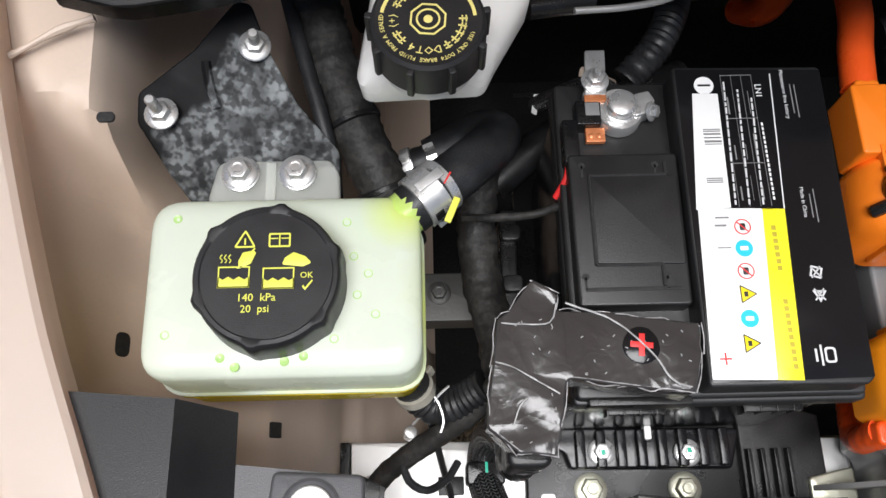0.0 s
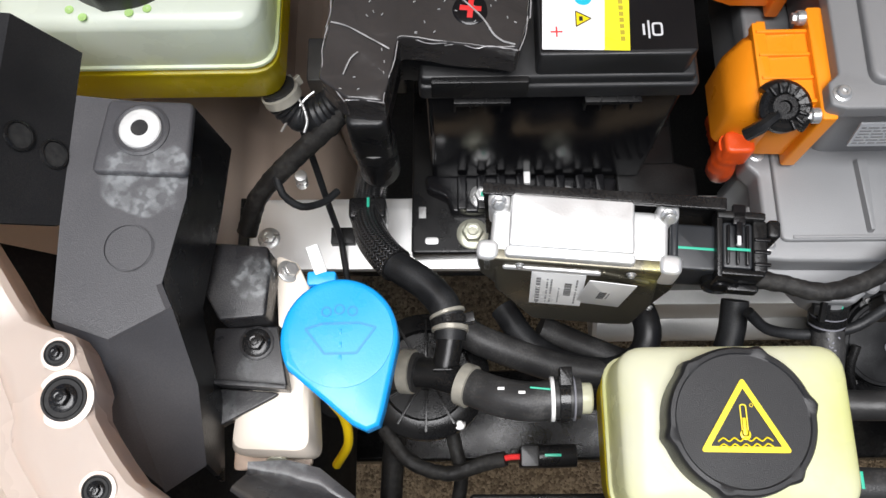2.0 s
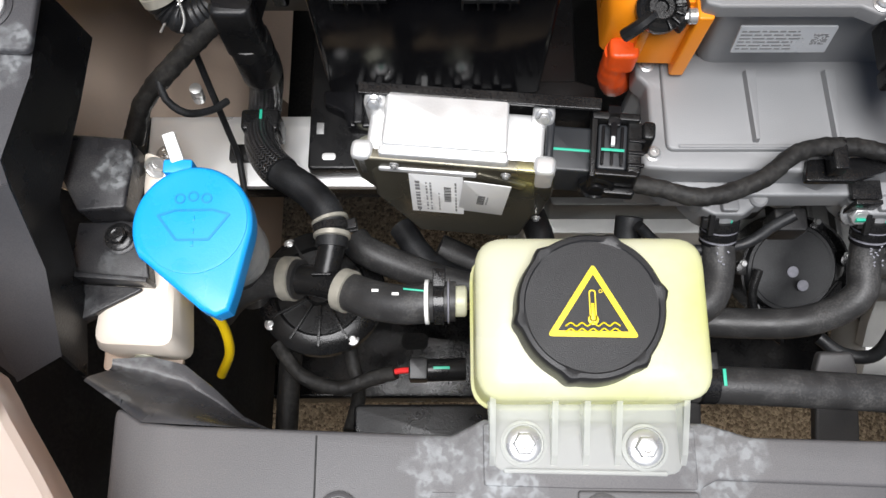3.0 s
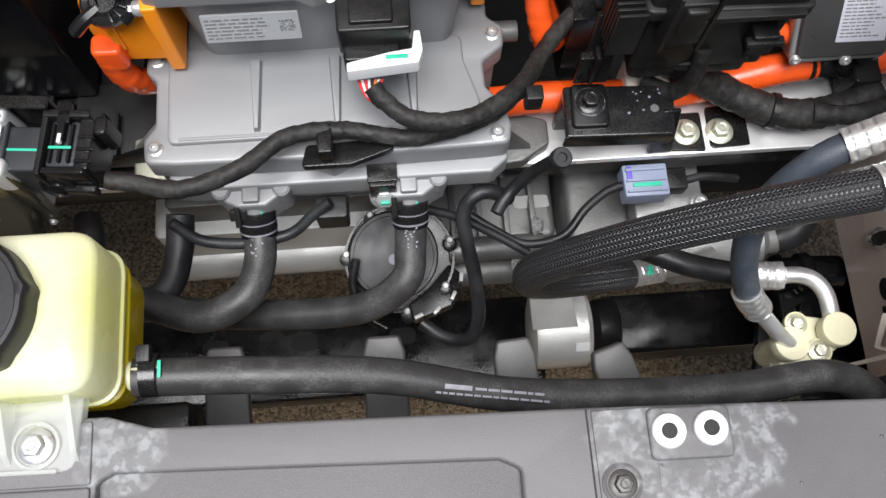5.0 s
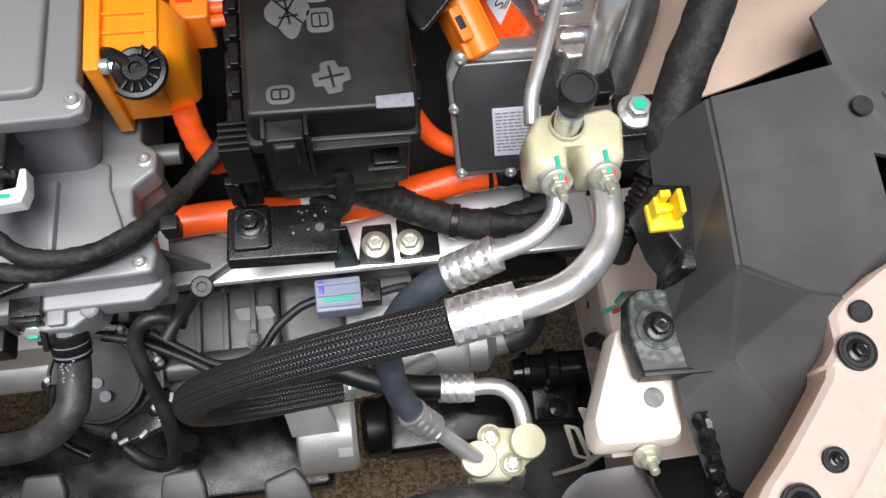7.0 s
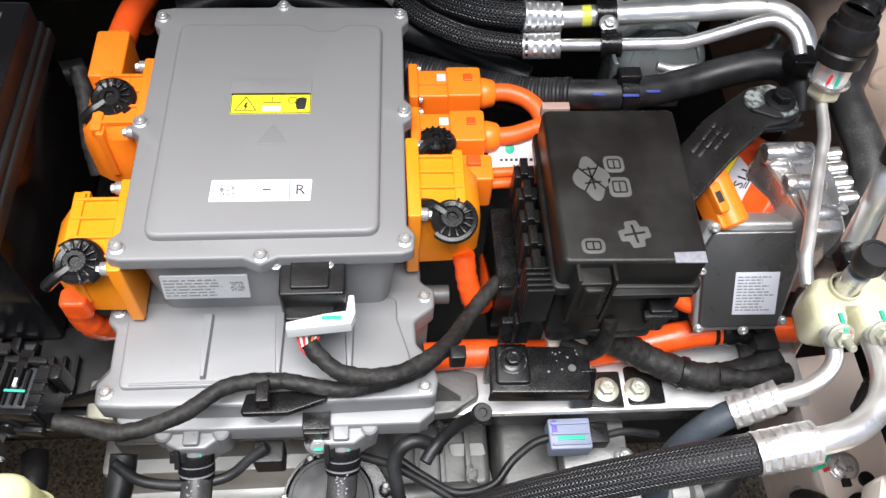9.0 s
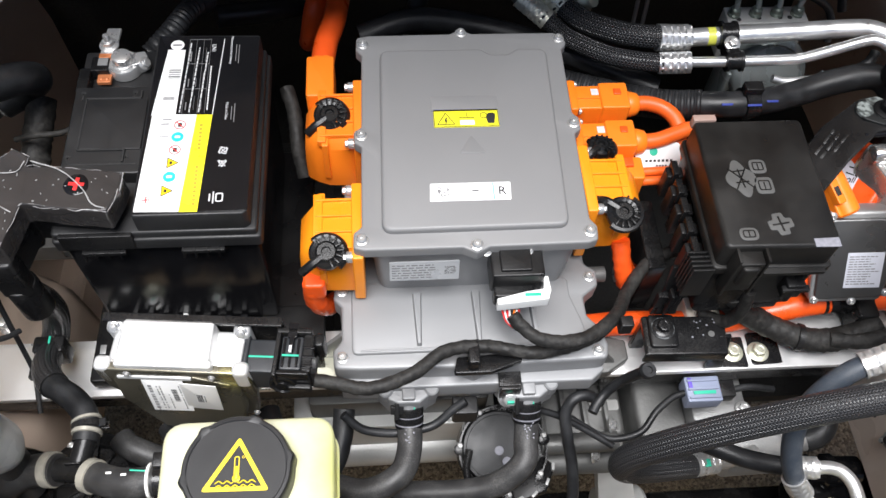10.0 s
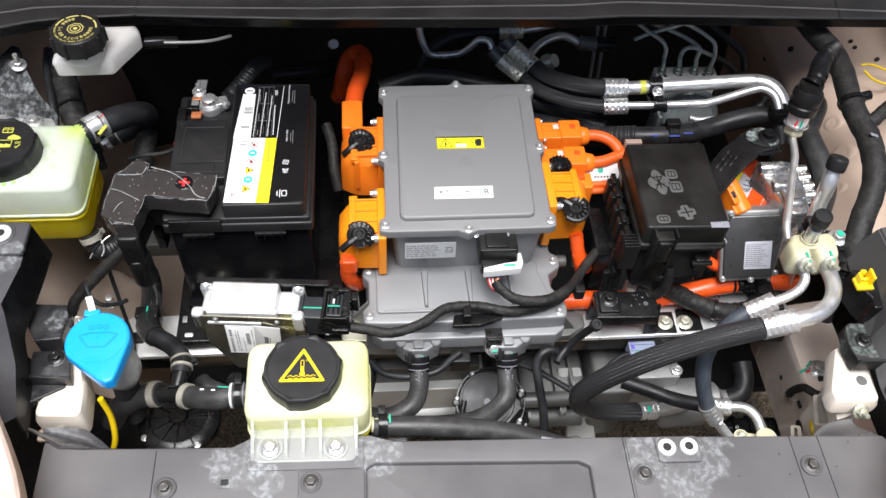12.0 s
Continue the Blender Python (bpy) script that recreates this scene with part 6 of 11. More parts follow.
def ridged_cap(parent, cx, cy, z0, z1, r, lobes=6, turn=0.0, name="cap", label="black ribbed screw cap"):
    """A screw cap with lobes round its rim and a flat top."""
    n = 96
    rings = []
    for z, k, e in ((z0, 1.0, 0.3), (z0 + 0.002, 1.02, 0.6), (z1 - 0.006, 1.0, 1.0), (z1 - 0.002, 0.985, 1.0), (z1 - 0.0005, 0.955, 0.8), (z1 - 0.0003, 0.90, 0.3), (z1 - 0.001, 0.88, 0.0), (z1 - 0.001, 0.87, 0.0), (z1 - 0.001, 0.86, 0.0), (z1 - 0.001, 0.3, 0)):
        ring = []
        for i in range(n):
            a = 2 * math.pi * i / n
            lob = max(0.0, math.cos((a - turn) * lobes)) ** 6
            rr = r * k * (0.945 + 0.06 * lob * e)
            ring.append((cx + rr * math.cos(a), cy + rr * math.sin(a), z))
        rings.append(ring)
    return part(name, loft(rings), CAP_BLACK, parent, label)


def tank_body(x0, x1, y0, y1, z0, z1, r, top_round, waist=None, seam=0.55, n=6):
    """A blow-moulded body: rounded corners, soft shoulders and a seam."""
    def ring(d, z):
        p = rounded([(x0 + d, y0 + d), (x1 - d, y0 + d), (x1 - d, y1 - d), (x0 + d, y1 - d)], max(r - d * 0.4, 0.004), n)
        return [(x, y, z) for x, y in p]
    zs = z0 + (z1 - z0) * seam
    rings = [ring(0.014, z0), ring(0.005, z0 + 0.003), ring(0.002, z0 + 0.010), ring(0.0015, zs - 0.002), ring(-0.0008, zs - 0.0012), ring(-0.0008, zs + 0.0012), ring(0.0008, zs + 0.002)]
    for s in range(7):
        a = s / 6 * math.pi / 2
        rings.append(ring(0.0008 + top_round * (1 - math.cos(a)), z1 - top_round * 0.55 * (1 - math.sin(a))))
    return loft(rings)


tk = thing("coolant_tank", (-0.062, 0.12, 0.83), "large milky coolant tank of yellow liquid, black screw cap", "coolant tank", "coolant tanks")
part("body", tank_body(-0.139, 0.0135, 0.072, 0.176, 0.8765, 0.930, 0.018, 0.014, seam=0.12), TANK, tk, "milky translucent plastic")
part("mount_flange", slab([(-0.112, 0.170), (-0.113, 0.186), (-0.108, 0.2085), (-0.041, 0.2085), (-0.036, 0.200), (-0.035, 0.170)], 0.898, 0.9055, 0.007, 0.002), FLANGE, tk)
part("web", box(-0.079, -0.073, 0.178, 0.206, 0.905, 0.9085, 0.001), FLANGE, tk)
for bx in (-0.0945, -0.0605):
    part("washer", turned([(0.0115, 0), (0.0115, 0.0014), (0.0105, 0.002), (0.0002, 0.002)], 28, (bx, 0.1995, 0.9055)), STEEL, tk)
    bolt(tk, bx, 0.1995, 0.907, 0.0068)
part("filler_neck", turned([(0.026, 0), (0.026, 0.012), (0.024, 0.016), (0.0002, 0.016)], 32, (-0.067, 0.124, 0.926)), TANK, tk)
cap = ridged_cap(tk, -0.067, 0.1215, 0.928, 0.9535, 0.0410, 6, 0.35)
CZ = 0.9530
CM = Matrix.Translation((-0.067, 0.1215, CZ)) @ Matrix.Rotation(0.0, 4, "Z")
part("warning_sign", moved(join(outline(ngon(3, 0.0068, math.pi / 2), 0.0009, 0.001), slab(rect(0.0009, 0.0035), 0, 0.0003)), CM @ Matrix.Translation((-0.0115, 0.0180, 0))), LIME, cap)
part("book_sign", moved(join(outline(rect(0.0115, 0.0078), 0.0009, 0.001), slab(rect(0.0007, 0.007), 0, 0.0003), moved(slab(rect(0.0045, 0.0006), 0, 0.0003), Matrix.Translation((-0.003, 0.001, 0))), moved(slab(rect(0.0045, 0.0006), 0, 0.0003), Matrix.Translation((0.003, 0.001, 0)))), CM @ Matrix.Translation((0.0065, 0.0185, 0))), LIME, cap)
for ox, oy in ((-0.0165, -0.0015), (0.0065, -0.0025)):
    wave = [(-0.0082, -0.0055), (0.0082, -0.0055), (0.0082, 0.0005), (0.0055, -0.0012), (0.0028, 0.0005), (0.0, -0.0012), (-0.0028, 0.0005), (-0.0055, -0.0012), (-0.0082, 0.0005)]
    part("tank_sign", moved(join(slab(wave, 0, 0.0003, 0, 0.0001), moved(outline(rect(0.0164, 0.0115), 0.0007), Matrix.Translation((0, 0.0002, 0)))), CM @ Matrix.Translation((ox, oy, 0))), LIME, cap)
for k in range(3):
    part("steam_sign", moved(tube([(0, 0, 0), (0.0008, 0.0014, 0), (-0.0006, 0.0028, 0), (0.0005, 0.0045, 0)], 0.0003, 6, 0.001), CM @ Matrix.Translation((-0.0235 + 0.0022 * k, 0.0065, 0.0002))), LIME, cap)
part("glove_sign", moved(slab([(-0.006, -0.003), (0.001, -0.0035), (0.006, 0.0005), (0.0055, 0.0022), (0.0, 0.004), (-0.004, 0.001)], 0, 0.0003, 0.0008), CM @ Matrix.Translation((-0.0105, 0.0085, 0)) @ Matrix.Rotation(0.5, 4, "Z")), LIME, cap)
part("cross_sign", moved(slab(rect(0.014, 0.0009), 0, 0.0003), CM @ Matrix.Translation((-0.0105, 0.0088, 0.0002)) @ Matrix.Rotation(0.9, 4, "Z")), LIME, cap)
part("glove_sign", moved(slab([(-0.007, -0.0022), (0.004, -0.0035), (0.0085, -0.0015), (0.005, 0.0022), (-0.001, 0.0045), (-0.0055, 0.0015)], 0, 0.0003, 0.001), CM @ Matrix.Translation((0.0150, 0.0072, 0))), LIME, cap)
words(cap, "OK", CM @ Matrix.Translation((0.0210, -0.0010, 0)), 0.0046, LIME)
part("tick_sign", moved(slab([(-0.0025, 0), (-0.0017, 0.0008), (-0.0008, -0.0006), (0.0026, 0.0036), (0.0032, 0.0030), (-0.0008, -0.0022)], 0, 0.0003), CM @ Matrix.Translation((0.0212, -0.0070, 0))), LIME, cap)
words(cap, "140  kPa", CM @ Matrix.Translation((-0.0045, -0.0125, 0)), 0.0058, LIME)
words(cap, "20  psi", CM @ Matrix.Translation((-0.0050, -0.0185, 0)), 0.0056, LIME)
for dx, dy in ((-0.122, 0.162), (-0.124, 0.096), (-0.094, 0.083), (-0.086, 0.078), (-0.050, 0.083), (-0.034, 0.092), (-0.022, 0.116), (-0.012, 0.105), (-0.024, 0.138), (-0.028, 0.158), (-0.060, 0.0805), (-0.016, 0.128)):
    part("dimple", turned([(0.0026, 0), (0.0024, 0.0005), (0.0016, 0.0002), (0.0002, 0.0)], 14, (dx, dy, 0.9297)), TANK_SPOT, tk, "greenish dimple")
# outlet with its hose to the back
# The outlet's lime tint paints in light coming through the coolant.
part("outlet", tube([(-0.024, 0.150, 0.910), (-0.012, 0.157, 0.913), (0.001, 0.165, 0.916), (0.010, 0.173, 0.917)], 0.0135, 18), poly_tank("lime_tank_plastic", (0.72, 0.92, 0.25), 0.4), tk, "lime-green outlet")
part("lower_shell", tank_body(-0.1385, 0.0130, 0.0725, 0.1755, 0.8310, 0.8795, 0.018, 0.002, seam=0.9), TANK_LOW, tk, "yellow coolant showing through the plastic")

h = thing("rear_coolant_hose", (0.05, 0.21, 0.88), "thick black rubber coolant hose with spring clamps", "coolant hose", "coolant hoses")
part("hose", tube([(0.006, 0.170, 0.915), (0.020, 0.1805, 0.917), (0.040, 0.198, 0.913), (0.056, 0.216, 0.903), (0.062, 0.232, 0.886), (0.052, 0.243, 0.868), (0.034, 0.238, 0.857), (0.02, 0.232, 0.852)], 0.0150, 20), RUBBER, h)
part("hose", tube([(0.03, 0.236, 0.857), (0.012, 0.230, 0.850), (0.0, 0.226, 0.846)], 0.0115, 18, shape=ribs(0.006, 0.04)), RUBBER, h)
clamp(h, (0.0165, 0.1785, 0.9165), (0.75, 0.62, 0.05), 0.0155, 0.016)
clamp(h, (0.0245, 0.1850, 0.9160), (0.75, 0.64, -0.08), 0.0155, 0.006, ears=False)
part("clamp_tab", moved(box(-0.002, 0.002, -0.008, 0.008, 0, 0.0015, 0.0008), Matrix.Translation((0.031, 0.166, 0.925)) @ Matrix.Rotation(-0.4, 4, "Z")), LIME, h, "yellowed clamp lug")
part("clamp_tab", moved(box(-0.009, 0.009, -0.003, 0.003, 0, 0.003, 0.001), Matrix.Translation((0.018, 0.1815, 0.931)) @ Matrix.Rotation(0.65, 4, "Z")), STEEL, h)
for k in range(4):
    cm = Matrix.Translation((0.0165, 0.1785, 0.9165)) @ Vector((0, 0, 1)).rotation_difference(Vector((0.75, 0.62, 0.05)).normalized()).to_matrix().to_4x4() @ Matrix.Rotation(-1.2 + 0.55 * k, 4, "Z")
    part("clamp_slot", moved(box(0.0158, 0.0172, -0.003, 0.003, -0.0055 + 0.003 * (k % 2), 0.0005 + 0.003 * (k % 2), 0.0006, 0.0003), cm), BLACK, h)
part("red_mark", moved(box(-0.0005, 0.0005, -0.004, 0.004, 0, 0.0006, 0), Matrix.Translation((0.0285, 0.1830, 0.9318)) @ Matrix.Rotation(-0.5, 4, "Z")), RED, h)
clamp(h, (0.022, 0.2335, 0.853), (-1, -0.3, -0.25), 0.0125, 0.007)
clamp(h, (0.006, 0.2285, 0.848), (-1, -0.3, -0.25), 0.0125, 0.007)
CLAMP_DULL = mat("dull_clamp_metal", (0.42, 0.40, 0.34), 0.4, metal=0.4, spread=0.3, stain=150)
h = thing("tank_drain_hose", (0.02, 0.06, 0.80), "corrugated black hose under the coolant tank with wire clamp", "coolant hose", "coolant hoses")
part("hose", tube([(0.004, 0.084, 0.835), (0.008, 0.078, 0.822), (0.020, 0.072, 0.816), (0.036, 0.074, 0.822), (0.052, 0.082, 0.832)], 0.0115, 18, 0.002, shape=ribs(0.004, 0.05)), RUBBER, h)
clamp(h, (0.006, 0.081, 0.829), (0.3, -0.4, -0.8), 0.0122, 0.007, CLAMP_DULL)
part("clamp_wire", tube([(0.012, 0.083, 0.83), (0.020, 0.074, 0.831), (0.024, 0.062, 0.829), (0.022, 0.054, 0.827)], 0.0009, 8, 0.002), STEEL, h)
part("clamp_wire", tube([(0.004, 0.061, 0.815), (0.012, 0.068, 0.824), (0.022, 0.078, 0.829), (0.028, 0.083, 0.83)], 0.0009, 8, 0.002), STEEL, h)

# black bracket behind the tank
bk = thing("tank_bracket", (-0.09, 0.235, 0.88), "black steel bracket with white dried stains", "bracket")
bm = slab([(-0.157, 0.232), (-0.155, 0.247), (-0.120, 0.268), (-0.093, 0.292), (-0.084, 0.290), (-0.076, 0.268), (-0.060, 0.240), (-0.036, 0.215), (-0.035, 0.178), (-0.122, 0.182), (-0.140, 0.205)], 0.915, 0.920, 0.006, 0.0015)
bmesh.ops.triangulate(bm, faces=[f for f in bm.faces if len(f.verts) > 4])
for v in bm.verts:
    v.co.z += 0.6 * (v.co.y - 0.2435)
part("plate", bm, WEATHERED, bk)
part("pressed_rib", tube([(-0.113, 0.262, 0.931), (-0.112, 0.252, 0.926), (-0.108, 0.238, 0.918)], 0.003, 8), WEATHERED, bk)
bolt(bk, -0.140, 0.233, 0.9205, 0.0065, axis=(0, -0.1, 1), stud=0.022)
bolt(bk, -0.083, 0.268, 0.937, 0.0062, axis=(0.15, -0.2, 1), stud=0.020)

# ---- front expansion tank ----
ft = thing("expansion_tank", (0.27, -0.14, 0.775), "pale yellow expansion tank, black cap with warning triangle", "coolant tank", "coolant tanks")
part("body", tank_body(0.2095, 0.3365, -0.1905, -0.1000, 0.8200, 0.8800, 0.017, 0.018, seam=0.2), TANK_PALE, ft, "pale yellow translucent plastic")
part("lower_shell", tank_body(0.2105, 0.3355, -0.1895, -0.1010, 0.775, 0.8240, 0.017, 0.002, seam=0.9), TANK_LOW, ft, "yellow coolant showing through the plastic")
part("mount_flange", slab([(0.2170, -0.184), (0.2195, -0.2250), (0.3210, -0.2275), (0.3245, -0.184)], 0.844, 0.852, [0.002, 0.008, 0.008, 0.002], 0.002), FLANGE, ft)
part("flange_rim", slab([(0.225, -0.2235), (0.3125, -0.2255), (0.3125, -0.2280), (0.225, -0.2260)], 0.8505, 0.8545, 0.001, 0.001), FLANGE, ft)
for rx in (0.2190, 0.2520, 0.2690, 0.2860, 0.3215):
    part("rib", moved(slab([(0, 0), (0.040, 0), (0.034, 0.006), (0.0, 0.022)], 0, 0.0032, 0.0005, 0.0008), Matrix.Translation((rx + 0.0016, -0.183, 0.851)) @ Matrix.Rotation(radians(90), 4, "X") @ Matrix.Rotation(radians(-90), 4, "Y") @ Matrix.Translation((0, 0, 0))), FLANGE, ft)
for bx, by in ((0.2360, -0.2110), (0.3010, -0.2130)):
    part("bolt_cup", turned([(0.0125, 0), (0.0125, 0.003), (0.011, 0.0035), (0.0108, 0.001), (0.0002, 0.001)], 28, (bx, by, 0.8515)), FLANGE, ft)
    part("washer", turned([(0.0095, 0), (0.0095, 0.0014), (0.0085, 0.002), (0.0002, 0.002)], 28, (bx, by, 0.8522)), STEEL, ft)
    bolt(ft, bx, by, 0.8535, 0.0062)
part("filler_neck", turned([(0.027, 0), (0.027, 0.012), (0.024, 0.013), (0.0002, 0.013)], 32, (0.269, -0.143, 0.870)), TANK_PALE, ft)
cap2 = ridged_cap(ft, 0.2692, -0.1440, 0.8755, 0.8960, 0.0412, 6, 0.2)
TM = Matrix.Translation((0.2690, -0.1483, 0.8955))
tri_pts = [(-0.0235, -0.0115), (0.0235, -0.0125), (0.0015, 0.0265)]
part("warning_triangle", moved(outline(tri_pts, 0.0030, 0.0016), TM), YELLOW, cap2, "yellow warning triangle")
part("thermometer_sign", moved(join(outline([(-0.0014, -0.004), (0.0022, -0.004), (0.0022, 0.0125), (-0.0014, 0.0125)], 0.0006, 0.0016), moved(slab(ngon(14, 0.0028), 0, 0.0003), Matrix.Translation((0.0004, -0.0030, 0))), moved(slab(rect(0.0017, 0.009), 0, 0.0004), Matrix.Translation((0.0004, 0.001, 0))), moved(outline(ngon(10, 0.001), 0.0003), Matrix.Translation((0.0048, 0.0118, 0)))), TM), YELLOW, cap2)
for k in range(2):
    part("wave_sign", moved(tube([(-0.014 + 0.0028 * i, -0.0055 - 0.0030 * k + (0.0009 if i % 2 else -0.0009), 0.0002) for i in range(11)], 0.0004, 6, 0.001), TM), YELLOW, cap2)
part("side_outlet", rod((0.336, -0.1735, 0.8180), (1, 0.02, -0.05), 0.0085, 0.02), TANK_PALE, ft)
part("left_outlet", rod((0.208, -0.1190, 0.7935), (-1, 0, 0), 0.010, 0.014), TANK_PALE, ft)

# hoses of the front tank
h = thing("front_coolant_hose", (0.57, -0.19, 0.77), "long black rubber coolant hose with faded white print", "coolant hose", "coolant hoses")
part("hose", tube([(0.338, -0.1742, 0.8155), (0.3476, -0.1745, 0.8149), (0.4110, -0.1774, 0.8131), (0.4854, -0.1815, 0.7991), (0.5616, -0.1958, 0.7794), (0.6377, -0.2004, 0.7649), (0.7178, -0.2006, 0.7550), (0.7824, -0.1960, 0.7495), (0.8210, -0.2110, 0.7305), (0.830, -0.228, 0.70)], 0.0112, 20), HOSE, h)
clamp(h, (0.3485, -0.1735, 0.8170), (1, 0, -0.08), 0.0118, 0.010, BLACK_PAINT)
part("clamp_catch", box(0.344, 0.352, -0.168, -0.158, 0.826, 0.832, 0.001), BLACK, h)
part("paint_mark", moved(box(-0.001, 0.001, -0.005, 0.005, 0, 0.0006, 0), Matrix.Translation((0.3565, -0.172, 0.8275))), GREEN, h)
pm = Matrix.Translation((0.525, -0.1930, 0.8005)) @ Matrix.Rotation(-0.14, 4, "Z") @ Matrix.Rotation(0.15, 4, "Y") @ Matrix.Rotation(0.35, 4, "X")
part("print", bars([(-0.005, 0.002, 0.017, 0.0030)] + text_rows(0.014, 0.060, [0.0020], 0.0016, rnd, 0.001, 0.95) + text_rows(-0.010, 0.062, [-0.0022], 0.0013, rnd, 0.001, 0.95), pm, 0.0008), FADED, h, "faded white print")

h = thing("tee_hose", (0.14, -0.11, 0.77), "black rubber hose with plastic tee and white clamp marks", "coolant hose", "coolant hoses")
part("hose", tube([(0.2010, -0.1190, 0.7930), (0.188, -0.1190, 0.7925), (0.170, -0.1205, 0.7900), (0.150, -0.1165, 0.7840), (0.132, -0.1085, 0.7740)], 0.0128, 20), HOSE, h)
part("tee", tube([(0.135, -0.1095, 0.775), (0.122, -0.103, 0.768), (0.105, -0.0975, 0.762), (0.088, -0.095, 0.757)], 0.0105, 18), SATIN, h, "glossy black plastic tee")
part("tee", tube([(0.113, -0.099, 0.765), (0.116, -0.085, 0.768), (0.118, -0.074, 0.770)], 0.009, 16), SATIN, h)
part("tee_rib", box(0.106, 0.119, -0.098, -0.0965, 0.768, 0.780, 0.0005), SATIN, h)
part("hose", tube([(0.096, -0.0965, 0.760), (0.082, -0.0935, 0.755), (0.064, -0.0935, 0.747), (0.045, -0.100, 0.737), (0.03, -0.11, 0.72)], 0.0138, 20), HOSE, h)
clamp(h, (0.1285, -0.107, 0.7725), (0.9, -0.4, 0.35), 0.0134, 0.008, CLAMP_DULL, ears=False)
clamp(h, (0.0885, -0.095, 0.7575), (0.95, -0.12, 0.3), 0.0142, 0.009, CLAMP_DULL, ears=False)
clamp(h, (0.1905, -0.1190, 0.7927), (1, 0, 0.03), 0.0134, 0.007, BLACK_PAINT)
clamp(h, (0.1830, -0.1192, 0.7922), (1, 0, 0.05), 0.0132, 0.003, WHITE, ears=False, name="paint_ring", label="white paint ring")
clamp(h, (0.1965, -0.1190, 0.7929), (1, 0, 0.02), 0.0130, 0.0016, FADED, ears=False, name="paint_ring", label="white paint ring")
part("clamp_catch", box(0.1865, 0.1945, -0.113, -0.101, 0.802, 0.809, 0.001), BLACK, h)
part("paint_mark", moved(box(-0.008, 0.008, -0.0006, 0.0006, 0, 0.0006, 0), Matrix.Translation((0.176, -0.114, 0.8035)) @ Matrix.Rotation(-0.1, 4, "Z")), GREEN, h)
for px, py in ((0.150, -0.113), (0.163, -0.116)):
    part("paint_mark", moved(box(-0.0022, 0.0022, -0.0009, 0.0009, 0, 0.0006, 0), Matrix.Translation((px, py, 0.7985 + 0.25 * (px - 0.15)))), WHITE, h)
h = thing("braided_hose", (0.08, -0.03, 0.75), "black braided hose running to a clamped elbow", "hose", "coolant hoses")
part("elbow", tube([(0.1175, -0.076, 0.769), (0.1175, -0.064, 0.770), (0.113, -0.050, 0.770), (0.101, -0.036, 0.768), (0.085, -0.024, 0.764), (0.074, -0.015, 0.758)], 0.0112, 18), RUBBER, h)
part("sleeve", tube([(0.080, -0.020, 0.762), (0.071, -0.010, 0.755), (0.0615, 0.006, 0.742), (0.0560, 0.022, 0.728), (0.0540, 0.038, 0.718), (0.0560, 0.055, 0.722), (0.0610, 0.062, 0.745), (0.066, 0.056, 0.78), (0.069, 0.046, 0.81)], 0.0128, 18, 0.003), BRAID_FINE, h, "braided sleeve")
clamp(h, (0.1178, -0.068, 0.770), (0, 1, 0), 0.0116, 0.004, CLAMP_DULL, ears=False)
clamp(h, (0.1160, -0.0575, 0.770), (-0.3, 1, 0), 0.0116, 0.003, CLAMP_DULL, ears=False)
clamp(h, (0.1172, -0.063, 0.770), (-0.15, 1, 0), 0.0118, 0.006, BLACK_PAINT)
part("clip", box(0.0405, 0.0690, 0.0275, 0.0440, 0.703, 0.7325, 0.003, 0.002), SATIN, h, "black retaining clip")
part("paint_mark", box(0.0545, 0.0565, 0.024, 0.0435, 0.7322, 0.7332, 0.0003, 0.0002), GREEN, h)

# ---- washer filler ----
ws = thing("washer_filler", (0.058, -0.10, 0.78), "blue washer-fluid cap on a white filler neck", "washer filler")
part("neck", tube([(0.060, -0.098, 0.872), (0.060, -0.097, 0.855), (0.062, -0.094, 0.83), (0.062, -0.091, 0.805), (0.061, -0.089, 0.79)], 0.0262, 28, 0.003, shape=lambda s, a: 1.0 - 2.0 * s if s < 0.06 else 0.88 - 12 * (s - 0.06)), WHITE_POLY, ws, "white translucent filler neck")
part("filler_pipe", tube([(0.061, -0.093, 0.83), (0.060, -0.090, 0.80), (0.056, -0.088, 0.76), (0.05, -0.09, 0.70)], 0.0145, 20), HOSE, ws)
spout = [(0.0305, -0.1145), (0.0655, -0.1435), (0.0735, -0.1470), (0.0805, -0.1440), (0.0830, -0.1350), (0.0895, -0.1040)]
hull = [(0.0575 + 0.0325 * math.cos(a), -0.0965 + 0.0335 * math.sin(a)) for a in spread_range(-0.22, math.pi + 0.58, 40)] + spout[0:1] + [(0.046, -0.1275)] + spout[1:5]
bcap = part("cap", slab(hull, 0.8715, 0.8855, 0, 0.003, steps=4), BLUE, ws, "bright blue flip cap")
part("cap_disc", turned([(0.0290, 0), (0.0288, 0.0008), (0.0275, 0.0009), (0.0002, 0.0009)], 40, (0.0585, -0.0955, 0.8852)), BLUE, bcap)
wsm = Matrix.Translation((0.0585, -0.0985, 0.8862)) @ Matrix.Rotation(0.02, 4, "Z") @ Matrix.Diagonal((1.2, 1.2, 1, 1))
part("windscreen_sign", moved(outline([(-0.0075, -0.0065), (0.0075, -0.0065), (0.0170, 0.0060), (0.0085, 0.0085), (-0.0085, 0.0085), (-0.0170, 0.0060)], 0.0011, 0.001), wsm), BLUE_LINE, bcap)
for k in range(3):
    part("spray_sign", moved(outline(ngon(10, 0.0026), 0.0008), wsm @ Matrix.Translation((-0.0065 + 0.006 * k, 0.0135 + (0.001 if k == 1 else 0), 0))), BLUE_LINE, bcap)
